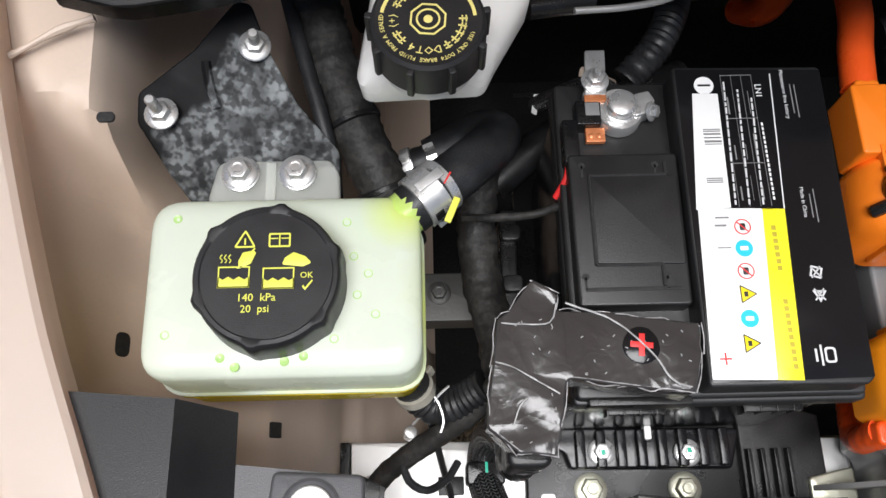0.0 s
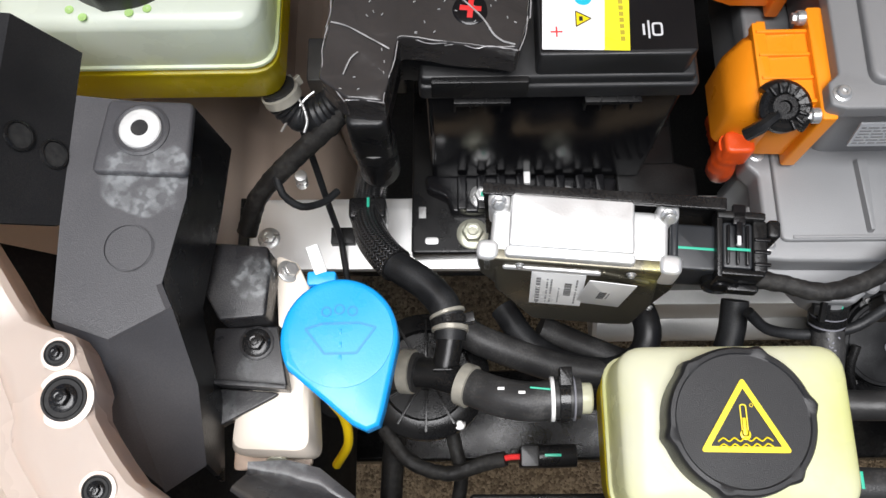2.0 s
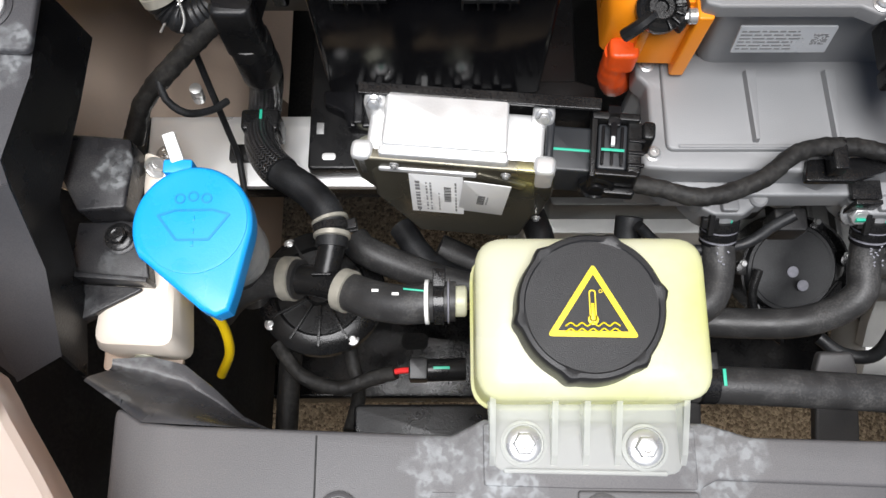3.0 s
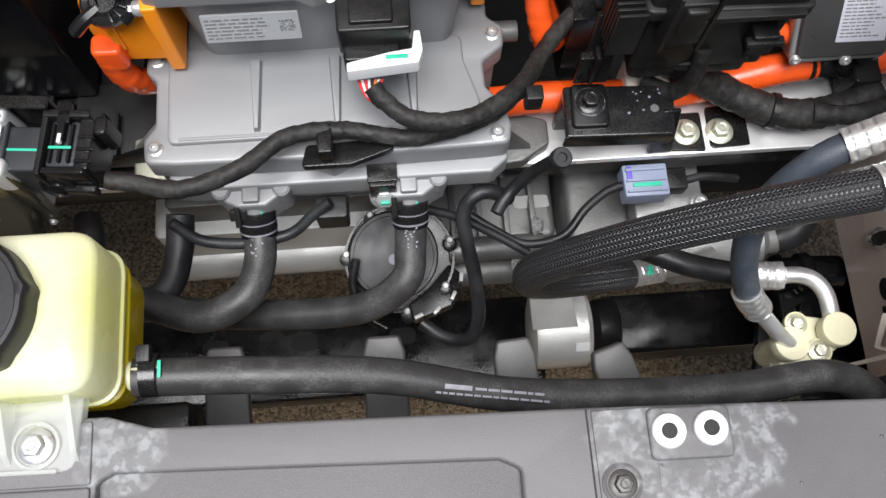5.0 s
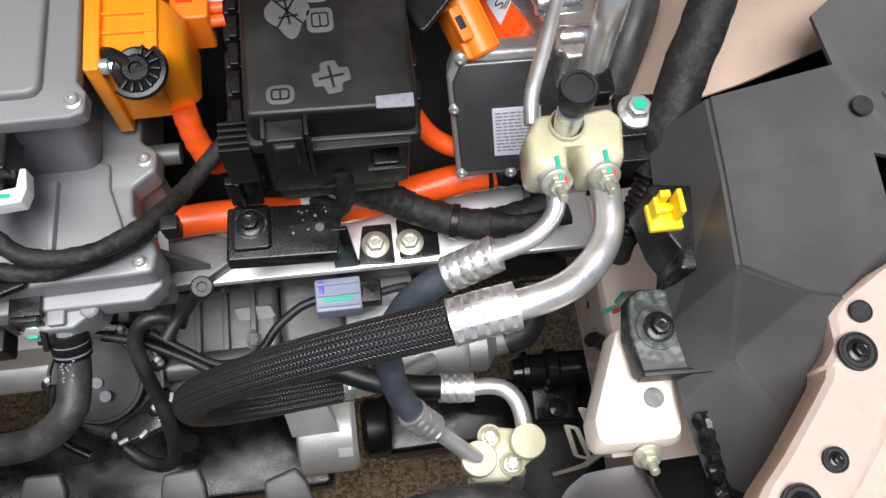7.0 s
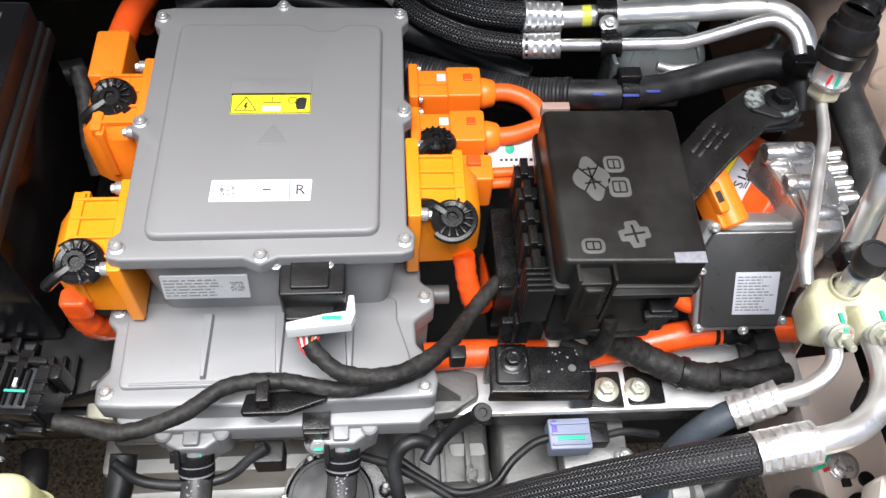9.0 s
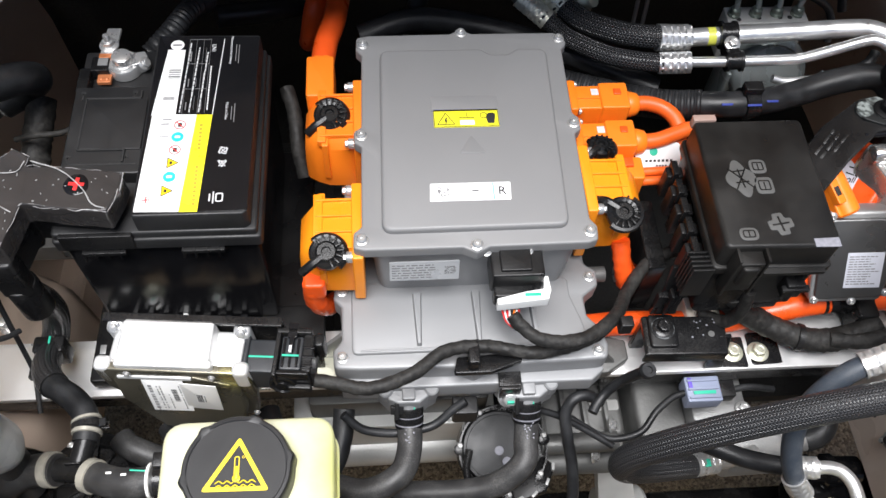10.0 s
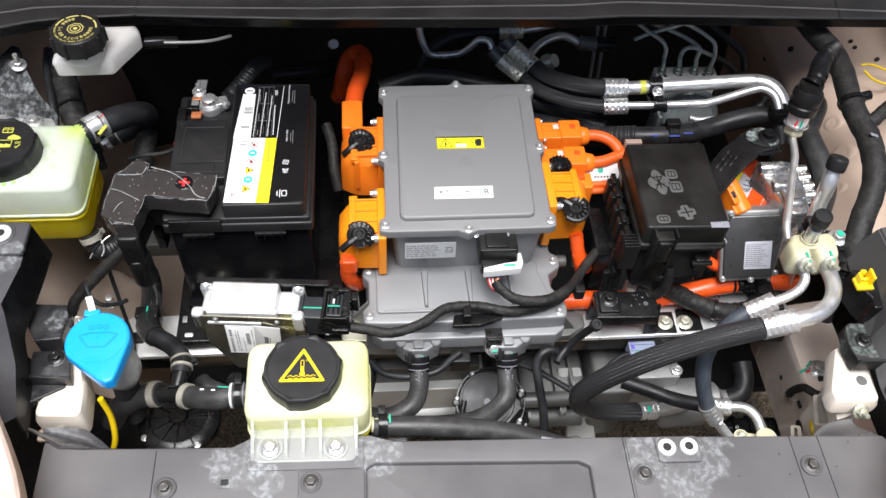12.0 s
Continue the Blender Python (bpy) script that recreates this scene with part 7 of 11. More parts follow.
for k in range(3):
    part("spray_sign", moved(slab(rect(0.0012, 0.0024), 0, 0.0004), wsm @ Matrix.Translation((0, -0.008 + 0.006 * k, 0))), BLUE, bcap)
part("hinge", box(0.0385, 0.0545, -0.0665, -0.0585, 0.874, 0.884, 0.0015), BLUE, bcap)
part("strap", moved(box(-0.0035, 0.0035, -0.008, 0.009, 0, 0.003, 0.001), Matrix.Translation((0.0435, -0.0520, 0.883)) @ Matrix.Rotation(0.35, 4, "Z") @ Matrix.Rotation(0.25, 4, "X")), WHITE, ws, "white strap end")

# bracket of the filler
wb = thing("filler_bracket", (0.01, -0.13, 0.78), "cream painted steel bracket with hex bolt", "bracket")
part("upper_arm", slab([(0.010, -0.034), (0.024, -0.040), (0.040, -0.072), (0.030, -0.085), (0.014, -0.080)], 0.834, 0.838, 0.003, 0.001), WHITE_BRACKET, wb)
bolt(wb, 0.0185, -0.0455, 0.838, 0.0048, axis=(0.5, 0.2, 0.8))
rings = []
for z, d in ((0.79, 0.0), (0.815, 0.0), (0.826, 0.003), (0.829, 0.008)):
    p = rounded([(-0.016 + d, -0.154 + d), (0.0365 - d, -0.156 + d), (0.0330 - d * 0.5, -0.112), (0.022, -0.085), (0.008, -0.095), (-0.014 + d, -0.128)], 0.008, 4)
    rings.append([(x, y, z) for x, y in p])
part("block", loft(rings), WHITE_BRACKET, wb)
bolt(wb, 0.0105, -0.1585, 0.802, 0.0048, axis=(0, -0.8, 0.6), material=ZINC, stud=0.010)
part("foot", slab([(-0.020, -0.162), (0.028, -0.161), (0.030, -0.157), (0.028, -0.148), (-0.020, -0.148)], 0.786, 0.790, 0.003, 0.001), PRIMER, wb)
part("yellow_hose", tube([(0.042, -0.120, 0.80), (0.047, -0.128, 0.77), (0.046, -0.142, 0.74), (0.035, -0.155, 0.715)], 0.0034, 12), YELLOW_CLIP, wb, "yellow tube")

# horn or fan motor below the tee
hn = thing("horn", (0.10, -0.09, 0.60), "round black horn with radial ribs", "horn")
part("disc", turned([(0.045, 0), (0.050, 0.004), (0.050, 0.014), (0.046, 0.018), (0.036, 0.020), (0.034, 0.016), (0.012, 0.016), (0.010, 0.022), (0.0002, 0.022)], 40, (0.098, -0.085, 0.66)), SATIN, hn)
for k in range(12):
    part("rib", moved(box(0.012, 0.044, -0.001, 0.001, 0.674, 0.681, 0.0003), Matrix.Translation((0.098, -0.085, 0)) @ Matrix.Rotation(k * math.pi / 6, 4, "Z")), SATIN, hn)
for k in range(4):
    a = k * math.pi / 2 + 0.6
    bolt(hn, 0.098 + 0.046 * math.cos(a), -0.085 + 0.046 * math.sin(a), 0.676, 0.003)

# ---- control unit on its bracket ----
CUM = Matrix.Translation((0.2015, -0.0165, 0.8380)) @ Matrix.Rotation(radians(-6.0), 4, "Z") @ Matrix.Rotation(radians(-3.0), 4, "Y")
# a frame whose x and y lie in the unit's upright front, facing forward
CUF = CUM @ Matrix.Rotation(radians(90), 4, "X")
cu = thing("control_unit", (0.20, -0.02, 0.735), "silver die-cast control unit with olive cover and barcode labels", "control unit")
OLIVE = mat("olive_anodised_cover", (0.135, 0.125, 0.095), 0.30, metal=0.75, spread=0.25, stain=18, spots=[(0.252, -0.048, 0.822, 0.020, (0.46, 0.42, 0.16), 0.85, 0.5)])
part("case_top", moved(slab([(-0.0450, -0.0180), (0.0330, -0.0180), (0.0315, 0.0185), (-0.0455, 0.0185)], -0.050, 0.0030, 0.003, 0.003), CUM), ALU, cu)
part("case", moved(slab([(-0.0570, -0.0180), (0.0555, -0.0180), (0.0555, 0.0160), (-0.0570, 0.0160)], -0.088, -0.0120, 0.005, 0.004), CUM), ALU, cu)
part("front_lip", moved(slab([(-0.0470, -0.0235), (0.0340, -0.0235), (0.0340, -0.0165), (-0.0470, -0.0165)], -0.012, -0.0005, 0.003, 0.002), CUM), ALU, cu)
for sx, sy, zt in ((-0.0530, 0.0135, 0.001), (0.0535, 0.0135, -0.002), (-0.0580, -0.0190, -0.004), (0.0565, -0.0200, -0.006)):
    part("screw_ear", moved(slab(rounded(rect(0.0140, 0.0130), 0.005), -0.030, zt, 0, 0.003), CUM @ Matrix.Translation((sx, sy, 0))), ALU, cu)
    if sy > 0:
        q = CUM @ Vector((sx, sy - 0.003, zt - 0.001))
        bolt(cu, q.x, q.y, q.z, 0.0040, axis=(0, -0.75, 0.66), washer=1.35, stud=0.005)
flange_pts = [(-0.0640, -0.0060), (0.0630, -0.0085), (0.0640, -0.0480), (0.0570, -0.0950), (0.0500, -0.0985), (-0.0300, -0.0985), (-0.0560, -0.0560), (-0.0630, -0.0400)]
part("flange", moved(slab(flange_pts, 0.0180, 0.0255, 0.005, 0.002), CUF), OLIVE, cu, "dull olive metal flange")
CUS = CUM @ Matrix.Translation((0, -0.0248, -0.0130)) @ Matrix.Rotation(radians(80), 4, "X")
fc = part("front_cover", moved(slab([(-0.0500, 0.0010), (0.0180, 0.0010), (0.0520, -0.0120), (0.0540, -0.0500), (0.0450, -0.0860), (0.0300, -0.0880), (-0.0260, -0.0880), (-0.0530, -0.0420), (-0.0540, -0.0120)], -0.012, 0.0, 0.006, 0.004), CUS), OLIVE, cu, "dull olive metal cover")
part("stiffener", moved(slab([(0.0150, -0.0010), (0.0470, -0.0120), (0.0440, -0.0180), (0.0140, -0.0070)], -0.002, 0.0018, 0.002, 0.0015), CUS), OLIVE, fc)
part("stiffener", moved(slab([(-0.0480, -0.0030), (0.0150, -0.0030), (0.0150, -0.0075), (-0.0480, -0.0075)], -0.002, 0.0014, 0.002, 0.0012), CUS), ALU, fc)
la = part("label", moved(slab(rect(0.035, 0.048), 0, 0.0005, 0.0005, 0.0001), CUS @ Matrix.Translation((-0.0115, -0.0330, 0.0002))), LABEL, fc, "white barcode label")
LAM = CUS @ Matrix.Translation((-0.0115, -0.0330, 0.0007))
for k, (px, pw) in enumerate(((-0.0140, 0.0030), (-0.0072, 0.0012), (-0.0045, 0.0012), (0.0010, 0.0009), (0.0120, 0.0012))):
    part("print", join(*[moved(slab([(px, y), (px + pw, y), (px + pw, y + h), (px, y + h)], 0, 0.0003, 0, 0.00005), LAM) for y, h in [(-0.020 + 0.0042 * i, 0.0030 if rnd.random() < 0.7 else 0.0016) for i in range(9 if k != 3 else 6)]]), GREY_INK, la)
part("barcode", join(*[moved(slab([(0.0048, y), (0.0095, y), (0.0095, y + h), (0.0048, y + h)], 0, 0.0003, 0, 0.00005), LAM) for y, h in ((-0.008, 0.0006), (-0.0062, 0.0012), (-0.004, 0.0005), (-0.0026, 0.0011), (-0.0005, 0.0005), (0.001, 0.0014), (0.0038, 0.0005), (0.0054, 0.001), (0.0075, 0.0006), (0.0092, 0.0013))]), INK, la)
words(la, "Y", LAM @ Matrix.Translation((-0.0125, -0.0222, 0)), 0.0050, INK)
LBM = CUS @ Matrix.Translation((0.0195, -0.0290, 0.0035)) @ Matrix.Rotation(-0.10, 4, "Z") @ Matrix.Rotation(0.16, 4, "X")
lb = part("label", moved(slab(rect(0.030, 0.056), 0, 0.0005, 0.0005, 0.0001), LBM), LABEL, fc, "curled white barcode label")
part("barcode", join(*[moved(slab([(0.0000, y), (0.0048, y), (0.0048, y + h), (0.0000, y + h)], 0, 0.0003, 0, 0.00005), LBM @ Matrix.Translation((-0.004, 0, 0.0005))) for y, h in ((-0.009, 0.0007), (-0.007, 0.0012), (-0.0045, 0.0006), (-0.003, 0.0012), (-0.0005, 0.0006), (0.001, 0.0012), (0.0035, 0.0006), (0.005, 0.001))]), INK, lb)
part("print", join(*[moved(slab([(0.0060, y), (0.0070, y), (0.0070, y + 0.0025), (0.0060, y + 0.0025)], 0, 0.0003, 0, 0.00005), LBM @ Matrix.Translation((-0.004, 0, 0.0005))) for y in (-0.008, -0.0045, -0.001, 0.0025)]), GREY_INK, lb)
for sx, sy, sz in ((-0.0370, -0.0100, 0.0262), (0.0330, -0.0130, 0.0262), (-0.0330, -0.0950, 0.0262), (0.0360, -0.0955, 0.0262), (0.0560, -0.0900, 0.0262)):
    q = CUF @ Vector((sx, sy, sz))
    screw(cu, q.x, q.y, q.z, 0.0026, CUF.to_3x3() @ Vector((0, 0, 1)))
# its locking connector
CHARCOAL = mat("charcoal_connector", (0.022, 0.024, 0.027), 0.35, grain=1200, bump=0.15, spec=0.4)
cn = part("connector", moved(box(0.0560, 0.0860, -0.0210, 0.0090, -0.0450, -0.0110, 0.003, 0.002), CUM), CHARCOAL, cu, "black locking connector")
part("collar", moved(box(0.0560, 0.0610, -0.0240, 0.0120, -0.0480, -0.0080, 0.003, 0.002), CUM), CHARCOAL, cn)
part("lock_frame", moved(join(box(0.0835, 0.0870, -0.0260, 0.0180, -0.0420, -0.0040, 0.001), box(0.0835, 0.1130, 0.0120, 0.0170, -0.0300, -0.0030, 0.0015), box(0.0835, 0.1130, -0.0240, -0.0200, -0.0300, -0.0060, 0.0015)), CUM), SATIN, cn)
part("lock_slide", moved(box(0.0880, 0.1060, -0.0190, 0.0110, -0.0360, -0.0080, 0.002, 0.002), CUM), CHARCOAL, cn)
for k in range(3):
    part("rib", moved(box(0.0900 + 0.0058 * k, 0.0918 + 0.0058 * k, -0.0170, 0.0085, -0.0085, -0.0050, 0.0006, 0.0006), CUM), GLOSS, cn)
part("latch", moved(join(box(0.0930, 0.1010, 0.0080, 0.0215, -0.0060, -0.0030, 0.001), box(0.0950, 0.0990, -0.0040, 0.0100, -0.0060, -0.0025, 0.001)), CUM), GLOSS, cn)
part("lock_wheel", moved(join(turned([(0.0115, -0.004), (0.0115, 0.001), (0.0095, 0.0018), (0.0085, 0.0005), (0.0050, 0.0005), (0.0045, 0.0022), (0.0002, 0.0022)], 24, (0.0900, -0.0255, -0.0250), (0, -1, 0.2)), box(0.0940, 0.1140, -0.0290, -0.0240, -0.0320, -0.0240, 0.002)), CUM), SATIN, cn)
part("strain_relief", moved(join(box(0.1060, 0.1150, -0.0210, 0.0130, -0.0380, -0.0070, 0.002, 0.002), box(0.1150, 0.1230, 0.0020, 0.0140, -0.0300, -0.0060, 0.003, 0.002)), CUM), SATIN, cn)
for k in range(3):
    part("rib", moved(box(0.1068, 0.1165, -0.0170 + 0.0080 * k, -0.0150 + 0.0080 * k, -0.0075, -0.0050, 0.0005), CUM), GLOSS, cn)
part("paint_mark", moved(box(0.0600, 0.0850, -0.0078, -0.0062, -0.0112, -0.0105, 0.0002, 0.0001), CUM), GREEN, cn)
part("paint_mark", moved(box(0.0900, 0.1040, -0.0085, -0.0068, -0.0052, -0.0046, 0.0002, 0.0001), CUM), GREEN, cn)
part("label_tab", moved(box(0.0955, 0.0978, -0.0055, 0.0005, -0.0050, -0.0022, 0.0004), CUM), PALE_INK, cn)
part("mount_plate", moved(join(box(-0.0640, 0.0880, 0.0200, 0.0230, -0.0900, 0.0020, 0.001), box(-0.0640, 0.0880, 0.0150, 0.0230, 0.0005, 0.0030, 0.001)), CUM), BLACK_PAINT, cu, "black steel mounting plate")
part("mount_leg", box(0.150, 0.168, -0.006, 0.008, 0.699, 0.79, 0.001), BLACK_PAINT, cu)
part("mount_leg", box(0.225, 0.243, -0.012, 0.004, 0.699, 0.79, 0.001), BLACK_PAINT, cu)

# ---- brake fluid reservoir ----
br = thing("brake_reservoir", (0.022, 0.225, 0.94), "white brake fluid reservoir with black printed cap", "fluid reservoir")
rings = []
for z, d in ((0.966, 0.006), (0.969, 0.001), (0.986, 0.0), (0.992, 0.003), (0.996, 0.010)):
    p = rounded([(-0.019 + d, 0.2100 + d), (0.0490 - d, 0.2125 + d), (0.0560 - d, 0.228), (0.075 - d, 0.262), (0.070, 0.275 - d), (-0.010 + d, 0.272 - d)], 0.008, 5)
    rings.append([(x, y, z) for x, y in p])
part("body", loft(rings), WHITE_POLY, br, "white plastic reservoir")
part("neck", turned([(0.0245, 0), (0.0245, 0.012), (0.023, 0.014), (0.0002, 0.014)], 28, (0.0195, 0.2235, 0.992)), WHITE_POLY, br)
n = 60
rings = []
for z, k, e in ((1.008, 1.0, 1), (1.024, 0.99, 1), (1.028, 0.965, 0.6), (1.0295, 0.90, 0), (1.0288, 0.80, 0), (1.0288, 0.2, 0)):
    rings.append([(0.0195 + 0.0285 * k * (1 - 0.006 * e) * math.cos(2 * math.pi * i / n), 0.2215 + 0.0285 * k * (1 - 0.006 * e) * math.sin(2 * math.pi * i / n), z) for i in range(n)])
bc = part("cap", loft(rings), CAP_BLACK, br, "black ribbed cap with gold print")
BM = Matrix.Translation((0.0195, 0.2215, 1.0290))
part("octagon_sign", moved(join(outline(ngon(8, 0.0092, 0.3), 0.0009), outline(ngon(24, 0.0058), 0.0009), moved(slab(ngon(16, 0.0022), 0, 0.0003), Matrix.Translation((0, 0, 0)))), BM), GOLD, bc)
part("lettering", ring_words("USE ONLY DOT4 BRAKE FLUID FROM A SEALED", 0.0222, 0.0030, 338, 4.3, BM), GOLD, bc, "gold ring lettering")
part("lettering", ring_words("DOT4", 0.0168, 0.0056, 284, 14.0, BM), GOLD, bc, "gold ring lettering")
part("lettering", ring_words("(+)", 0.0168, 0.0050, 192, 10.0, BM), GOLD, bc, "gold ring lettering")
for a in (360, 346, 332, 318, 302, 222, 209, 150, 136, 122, 108):
    part("print", moved(bars([(-0.0018, 0.0012, 0.0036, 0.0007), (-0.0018, -0.0006, 0.0036, 0.0007), (-0.0004, -0.0002, 0.0008, 0.0042)], Matrix.Identity(4)), BM @ Matrix.Rotation(radians(a), 4, "Z") @ Matrix.Translation((0.0168, 0, 0)) @ Matrix.Rotation(radians(-90), 4, "Z")), GOLD, bc)
for k in range(24):
    if k % 6 == 5:
        continue
    part("print", moved(slab(rect(0.0028, 0.0017), 0, 0.0003), BM @ Matrix.Rotation(radians(166 - 7.2 * k), 4, "Z") @ Matrix.Translation((0.0222, 0, 0)) @ Matrix.Rotation(radians(-90), 4, "Z")), GOLD, bc)
for k in range(9):
    part("grip", moved(box(-0.002, 0.002, -0.0018, 0.0018, 1.008, 1.0275, 0.0012, 0.0012), Matrix.Translation((0.0195, 0.2215, 0)) @ Matrix.Rotation(radians(40 * k + 12), 4, "Z") @ Matrix.Translation((0.0286, 0, 0))), CAP_BLACK, bc)
part("level_sensor", tube([(0.075, 0.268, 0.970), (0.095, 0.272, 0.968), (0.112, 0.276, 0.964)], 0.007, 14), BLACK, br)
part("pipe", tube([(0.10, 0.262, 0.975), (0.13, 0.266, 0.972), (0.155, 0.274, 0.968), (0.175, 0.29, 0.962)], 0.0020, 10), ALU_DARK, br)

# ---- fuse box ----
fb = thing("fuse_box", (0.712, 0.085, 0.79), "black plastic fuse box with moulded symbols on the lid", "fuse box")
lidf = part("lid", slab([(0.661, 0.0185), (0.7610, 0.0165), (0.7635, 0.1535), (0.6625, 0.1535)], 0.868, 0.9000, 0.006, 0.004), LID_BLACK, fb, "satin black lid with grey symbols")
part("lid_rim", slab([(0.658, 0.0150), (0.7640, 0.0130), (0.7660, 0.1560), (0.6600, 0.1560)], 0.862, 0.871, 0.006, 0.002), LID_BLACK, lidf)
part("body", slab([(0.664, 0.020), (0.758, 0.019), (0.758, 0.150), (0.664, 0.150)], 0.795, 0.863, 0.005, 0.002), BLACK, fb)
part("base", slab([(0.668, 0.020), (0.752, 0.022), (0.752, 0.150), (0.668, 0.150)], 0.780, 0.800, 0.006, 0.002), BLACK, fb)
part("latch", box(0.671, 0.694, 0.005, 0.019, 0.850, 0.893, 0.002, 0.002), LID_BLACK, fb)
part("latch_tongue", box(0.675, 0.690, 0.001, 0.009, 0.866, 0.890, 0.004, 0.002), LID_BLACK, fb)
for sx in (0.6700, 0.6945):
    part("latch_rail", box(sx, sx + 0.0025, 0.005, 0.019, 0.840, 0.898, 0.0006), LID_BLACK, fb)
part("front_ledge", box(0.697, 0.757, 0.009, 0.019, 0.8655, 0.870, 0.001), LID_BLACK, fb)
part("front_latch", box(0.733, 0.750, 0.008, 0.020, 0.826, 0.846, 0.002), BLACK, fb)
part("front_latch", box(0.729, 0.754, 0.006, 0.012, 0.838, 0.842, 0.001), BLACK, fb)
for k in range(5):
    part("side_latch", box(0.645, 0.661, 0.040 + 0.021 * k, 0.052 + 0.021 * k, 0.822, 0.855, 0.002, 0.002), BLACK, fb)
    part("side_latch", box(0.649, 0.655, 0.038 + 0.021 * k, 0.054 + 0.021 * k, 0.845, 0.862, 0.001), SATIN, fb)
for k in range(5):
    part("side_rib", box(0.641, 0.660, 0.014 + 0.0045 * k, 0.0160 + 0.0045 * k, 0.825, 0.870, 0.0005), SATIN, fb)
for k in range(4):
    part("side_latch", box(0.758, 0.768, 0.045 + 0.025 * k, 0.060 + 0.025 * k, 0.83, 0.858, 0.002), BLACK, fb)
part("hinge_tab", box(0.663, 0.684, 0.153, 0.160, 0.890, 0.901, 0.001), mat("brownish_tag", (0.35, 0.24, 0.20), 0.4), fb)
part("tag", slab([(0.7370, 0.0165), (0.7590, 0.0160), (0.7592, 0.0250), (0.7372, 0.0245)], 0.8995, 0.9006, 0.0005, 0.0002), FADED, fb, "small clear grey tag")
FZM = 0.9000
for cx, cy, w, hh, rr in ((0.7085, 0.1005, 0.0150, 0.0150, 0.0050), (0.7095, 0.0800, 0.0160, 0.0175, 0.0045), (0.6830, 0.0310, 0.0165, 0.0125, 0.0055)):
    mk = part("symbol", moved(slab(rounded(rect(w, hh), rr), 0, 0.0006, 0, 0.0003), Matrix.Translation((cx, cy, FZM - 0.0001))), MARK, lidf, "grey moulded symbol")
    part("symbol_line", moved(join(outline(rect(w * 0.66, hh * 0.6), 0.0010, rr * 0.4), moved(slab(rect(0.0010, hh * 0.5), 0, 0.0003), Matrix.Translation((0, -hh * 0.05, 0)))), Matrix.Translation((cx, cy, FZM + 0.0006))), LID_BLACK, mk)
lobes = [((0.0120 + 0.0018 * math.cos(4 * a)) * math.cos(a), 1.45 * (0.0120 + 0.0018 * math.cos(4 * a)) * math.sin(a)) for a in spread_range(0, 2 * math.pi, 49)[:-1]]
FLM = Matrix.Translation((0.6905, 0.0880, FZM - 0.0001)) @ Matrix.Rotation(0.12, 4, "Z")
mk = part("symbol", moved(slab(lobes, 0, 0.0006, 0, 0.0003), FLM), MARK, lidf, "grey moulded symbol")
part("symbol_line", join(*[moved(slab(rect(0.0013, ln), 0, 0.0003), FLM @ Matrix.Translation((0, oy, 0.0007)) @ Matrix.Rotation(an, 4, "Z")) for ln, oy, an in ((0.030, 0, 0.62), (0.030, 0, -0.62), (0.012, 0.008, 1.57), (0.012, -0.004, 1.57), (0.020, 0.000, 0.0))]), LID_BLACK, mk)
PLM = Matrix.Translation((0.7130, 0.0400, FZM - 0.0001)) @ Matrix.Rotation(0.15, 4, "Z")
mk = part("symbol", moved(slab(rounded([(-0.0045, -0.011), (0.0045, -0.011), (0.0055, -0.005), (0.011, -0.0045), (0.011, 0.0045), (0.0055, 0.005), (0.0045, 0.011), (-0.0045, 0.011), (-0.0055, 0.005), (-0.011, 0.0045), (-0.011, -0.0045), (-0.0055, -0.005)], 0.002), 0, 0.0006, 0, 0.0003), PLM), MARK, lidf, "grey moulded symbol")
part("symbol_line", moved(join(slab(rect(0.015, 0.0016), 0, 0.0003), slab(rect(0.0016, 0.015), 0, 0.0004)), PLM @ Matrix.Translation((0, 0, 0.0007))), LID_BLACK, mk)
part("strut", moved(slab([(-0.010, 0), (0.010, 0), (0.013, 0.055), (-0.004, 0.062)], 0, 0.004, 0.002, 0.001), Matrix.Translation((0.645, 0.026, 0.770)) @ Matrix.Rotation(radians(72), 4, "X")), BLACK, fb)
part("strut", box(0.632, 0.652, 0.026, 0.032, 0.765, 0.80, 0.001), BLACK, fb)
part("strut_rib", box(0.6405, 0.6435, 0.020, 0.030, 0.775, 0.81, 0.0006), BLACK, fb)

bb = thing("fuse_box_bracket", (0.664, 0.008, 0.70), "black steel bracket with specks of white residue", "bracket")
bm = slab([(0.624, -0.0125), (0.704, -0.0150), (0.7085, 0.0250), (0.626, 0.0285)], 0.752, 0.757, 0.003, 0.002)
part("plate", bm, BLACK_PAINT, bb)
part("front_lip", slab([(0.624, -0.0125), (0.704, -0.0150), (0.704, -0.0120), (0.624, -0.0095)], 0.740, 0.756, 0.001, 0.001), BLACK_PAINT, bb)
part("leg", moved(slab([(-0.005, 0), (0.014, 0), (0.008, 0.055), (-0.005, 0.055)], 0, 0.003, 0.001, 0.001), Matrix.Translation((0.703, -0.004, 0.703)) @ Matrix.Rotation(radians(80), 4, "X")), BLACK_PAINT, bb)
part("leg", box(0.626, 0.640, 0.020, 0.026, 0.70, 0.754, 0.001), BLACK_PAINT, bb)
part("pad", slab([(0.629, -0.0065), (0.6565, -0.0070), (0.6565, 0.0270), (0.631, 0.0280)], 0.757, 0.7615, 0.004, 0.0015), BLACK, bb)
part("washer", turned([(0.0115, 0), (0.0115, 0.0012), (0.010, 0.0018), (0.0002, 0.0018)], 24, (0.643, 0.012, 0.7612)), WEATHERED, bb)
bolt(bb, 0.643, 0.012, 0.7622, 0.0068, material=BLACK_PAINT)
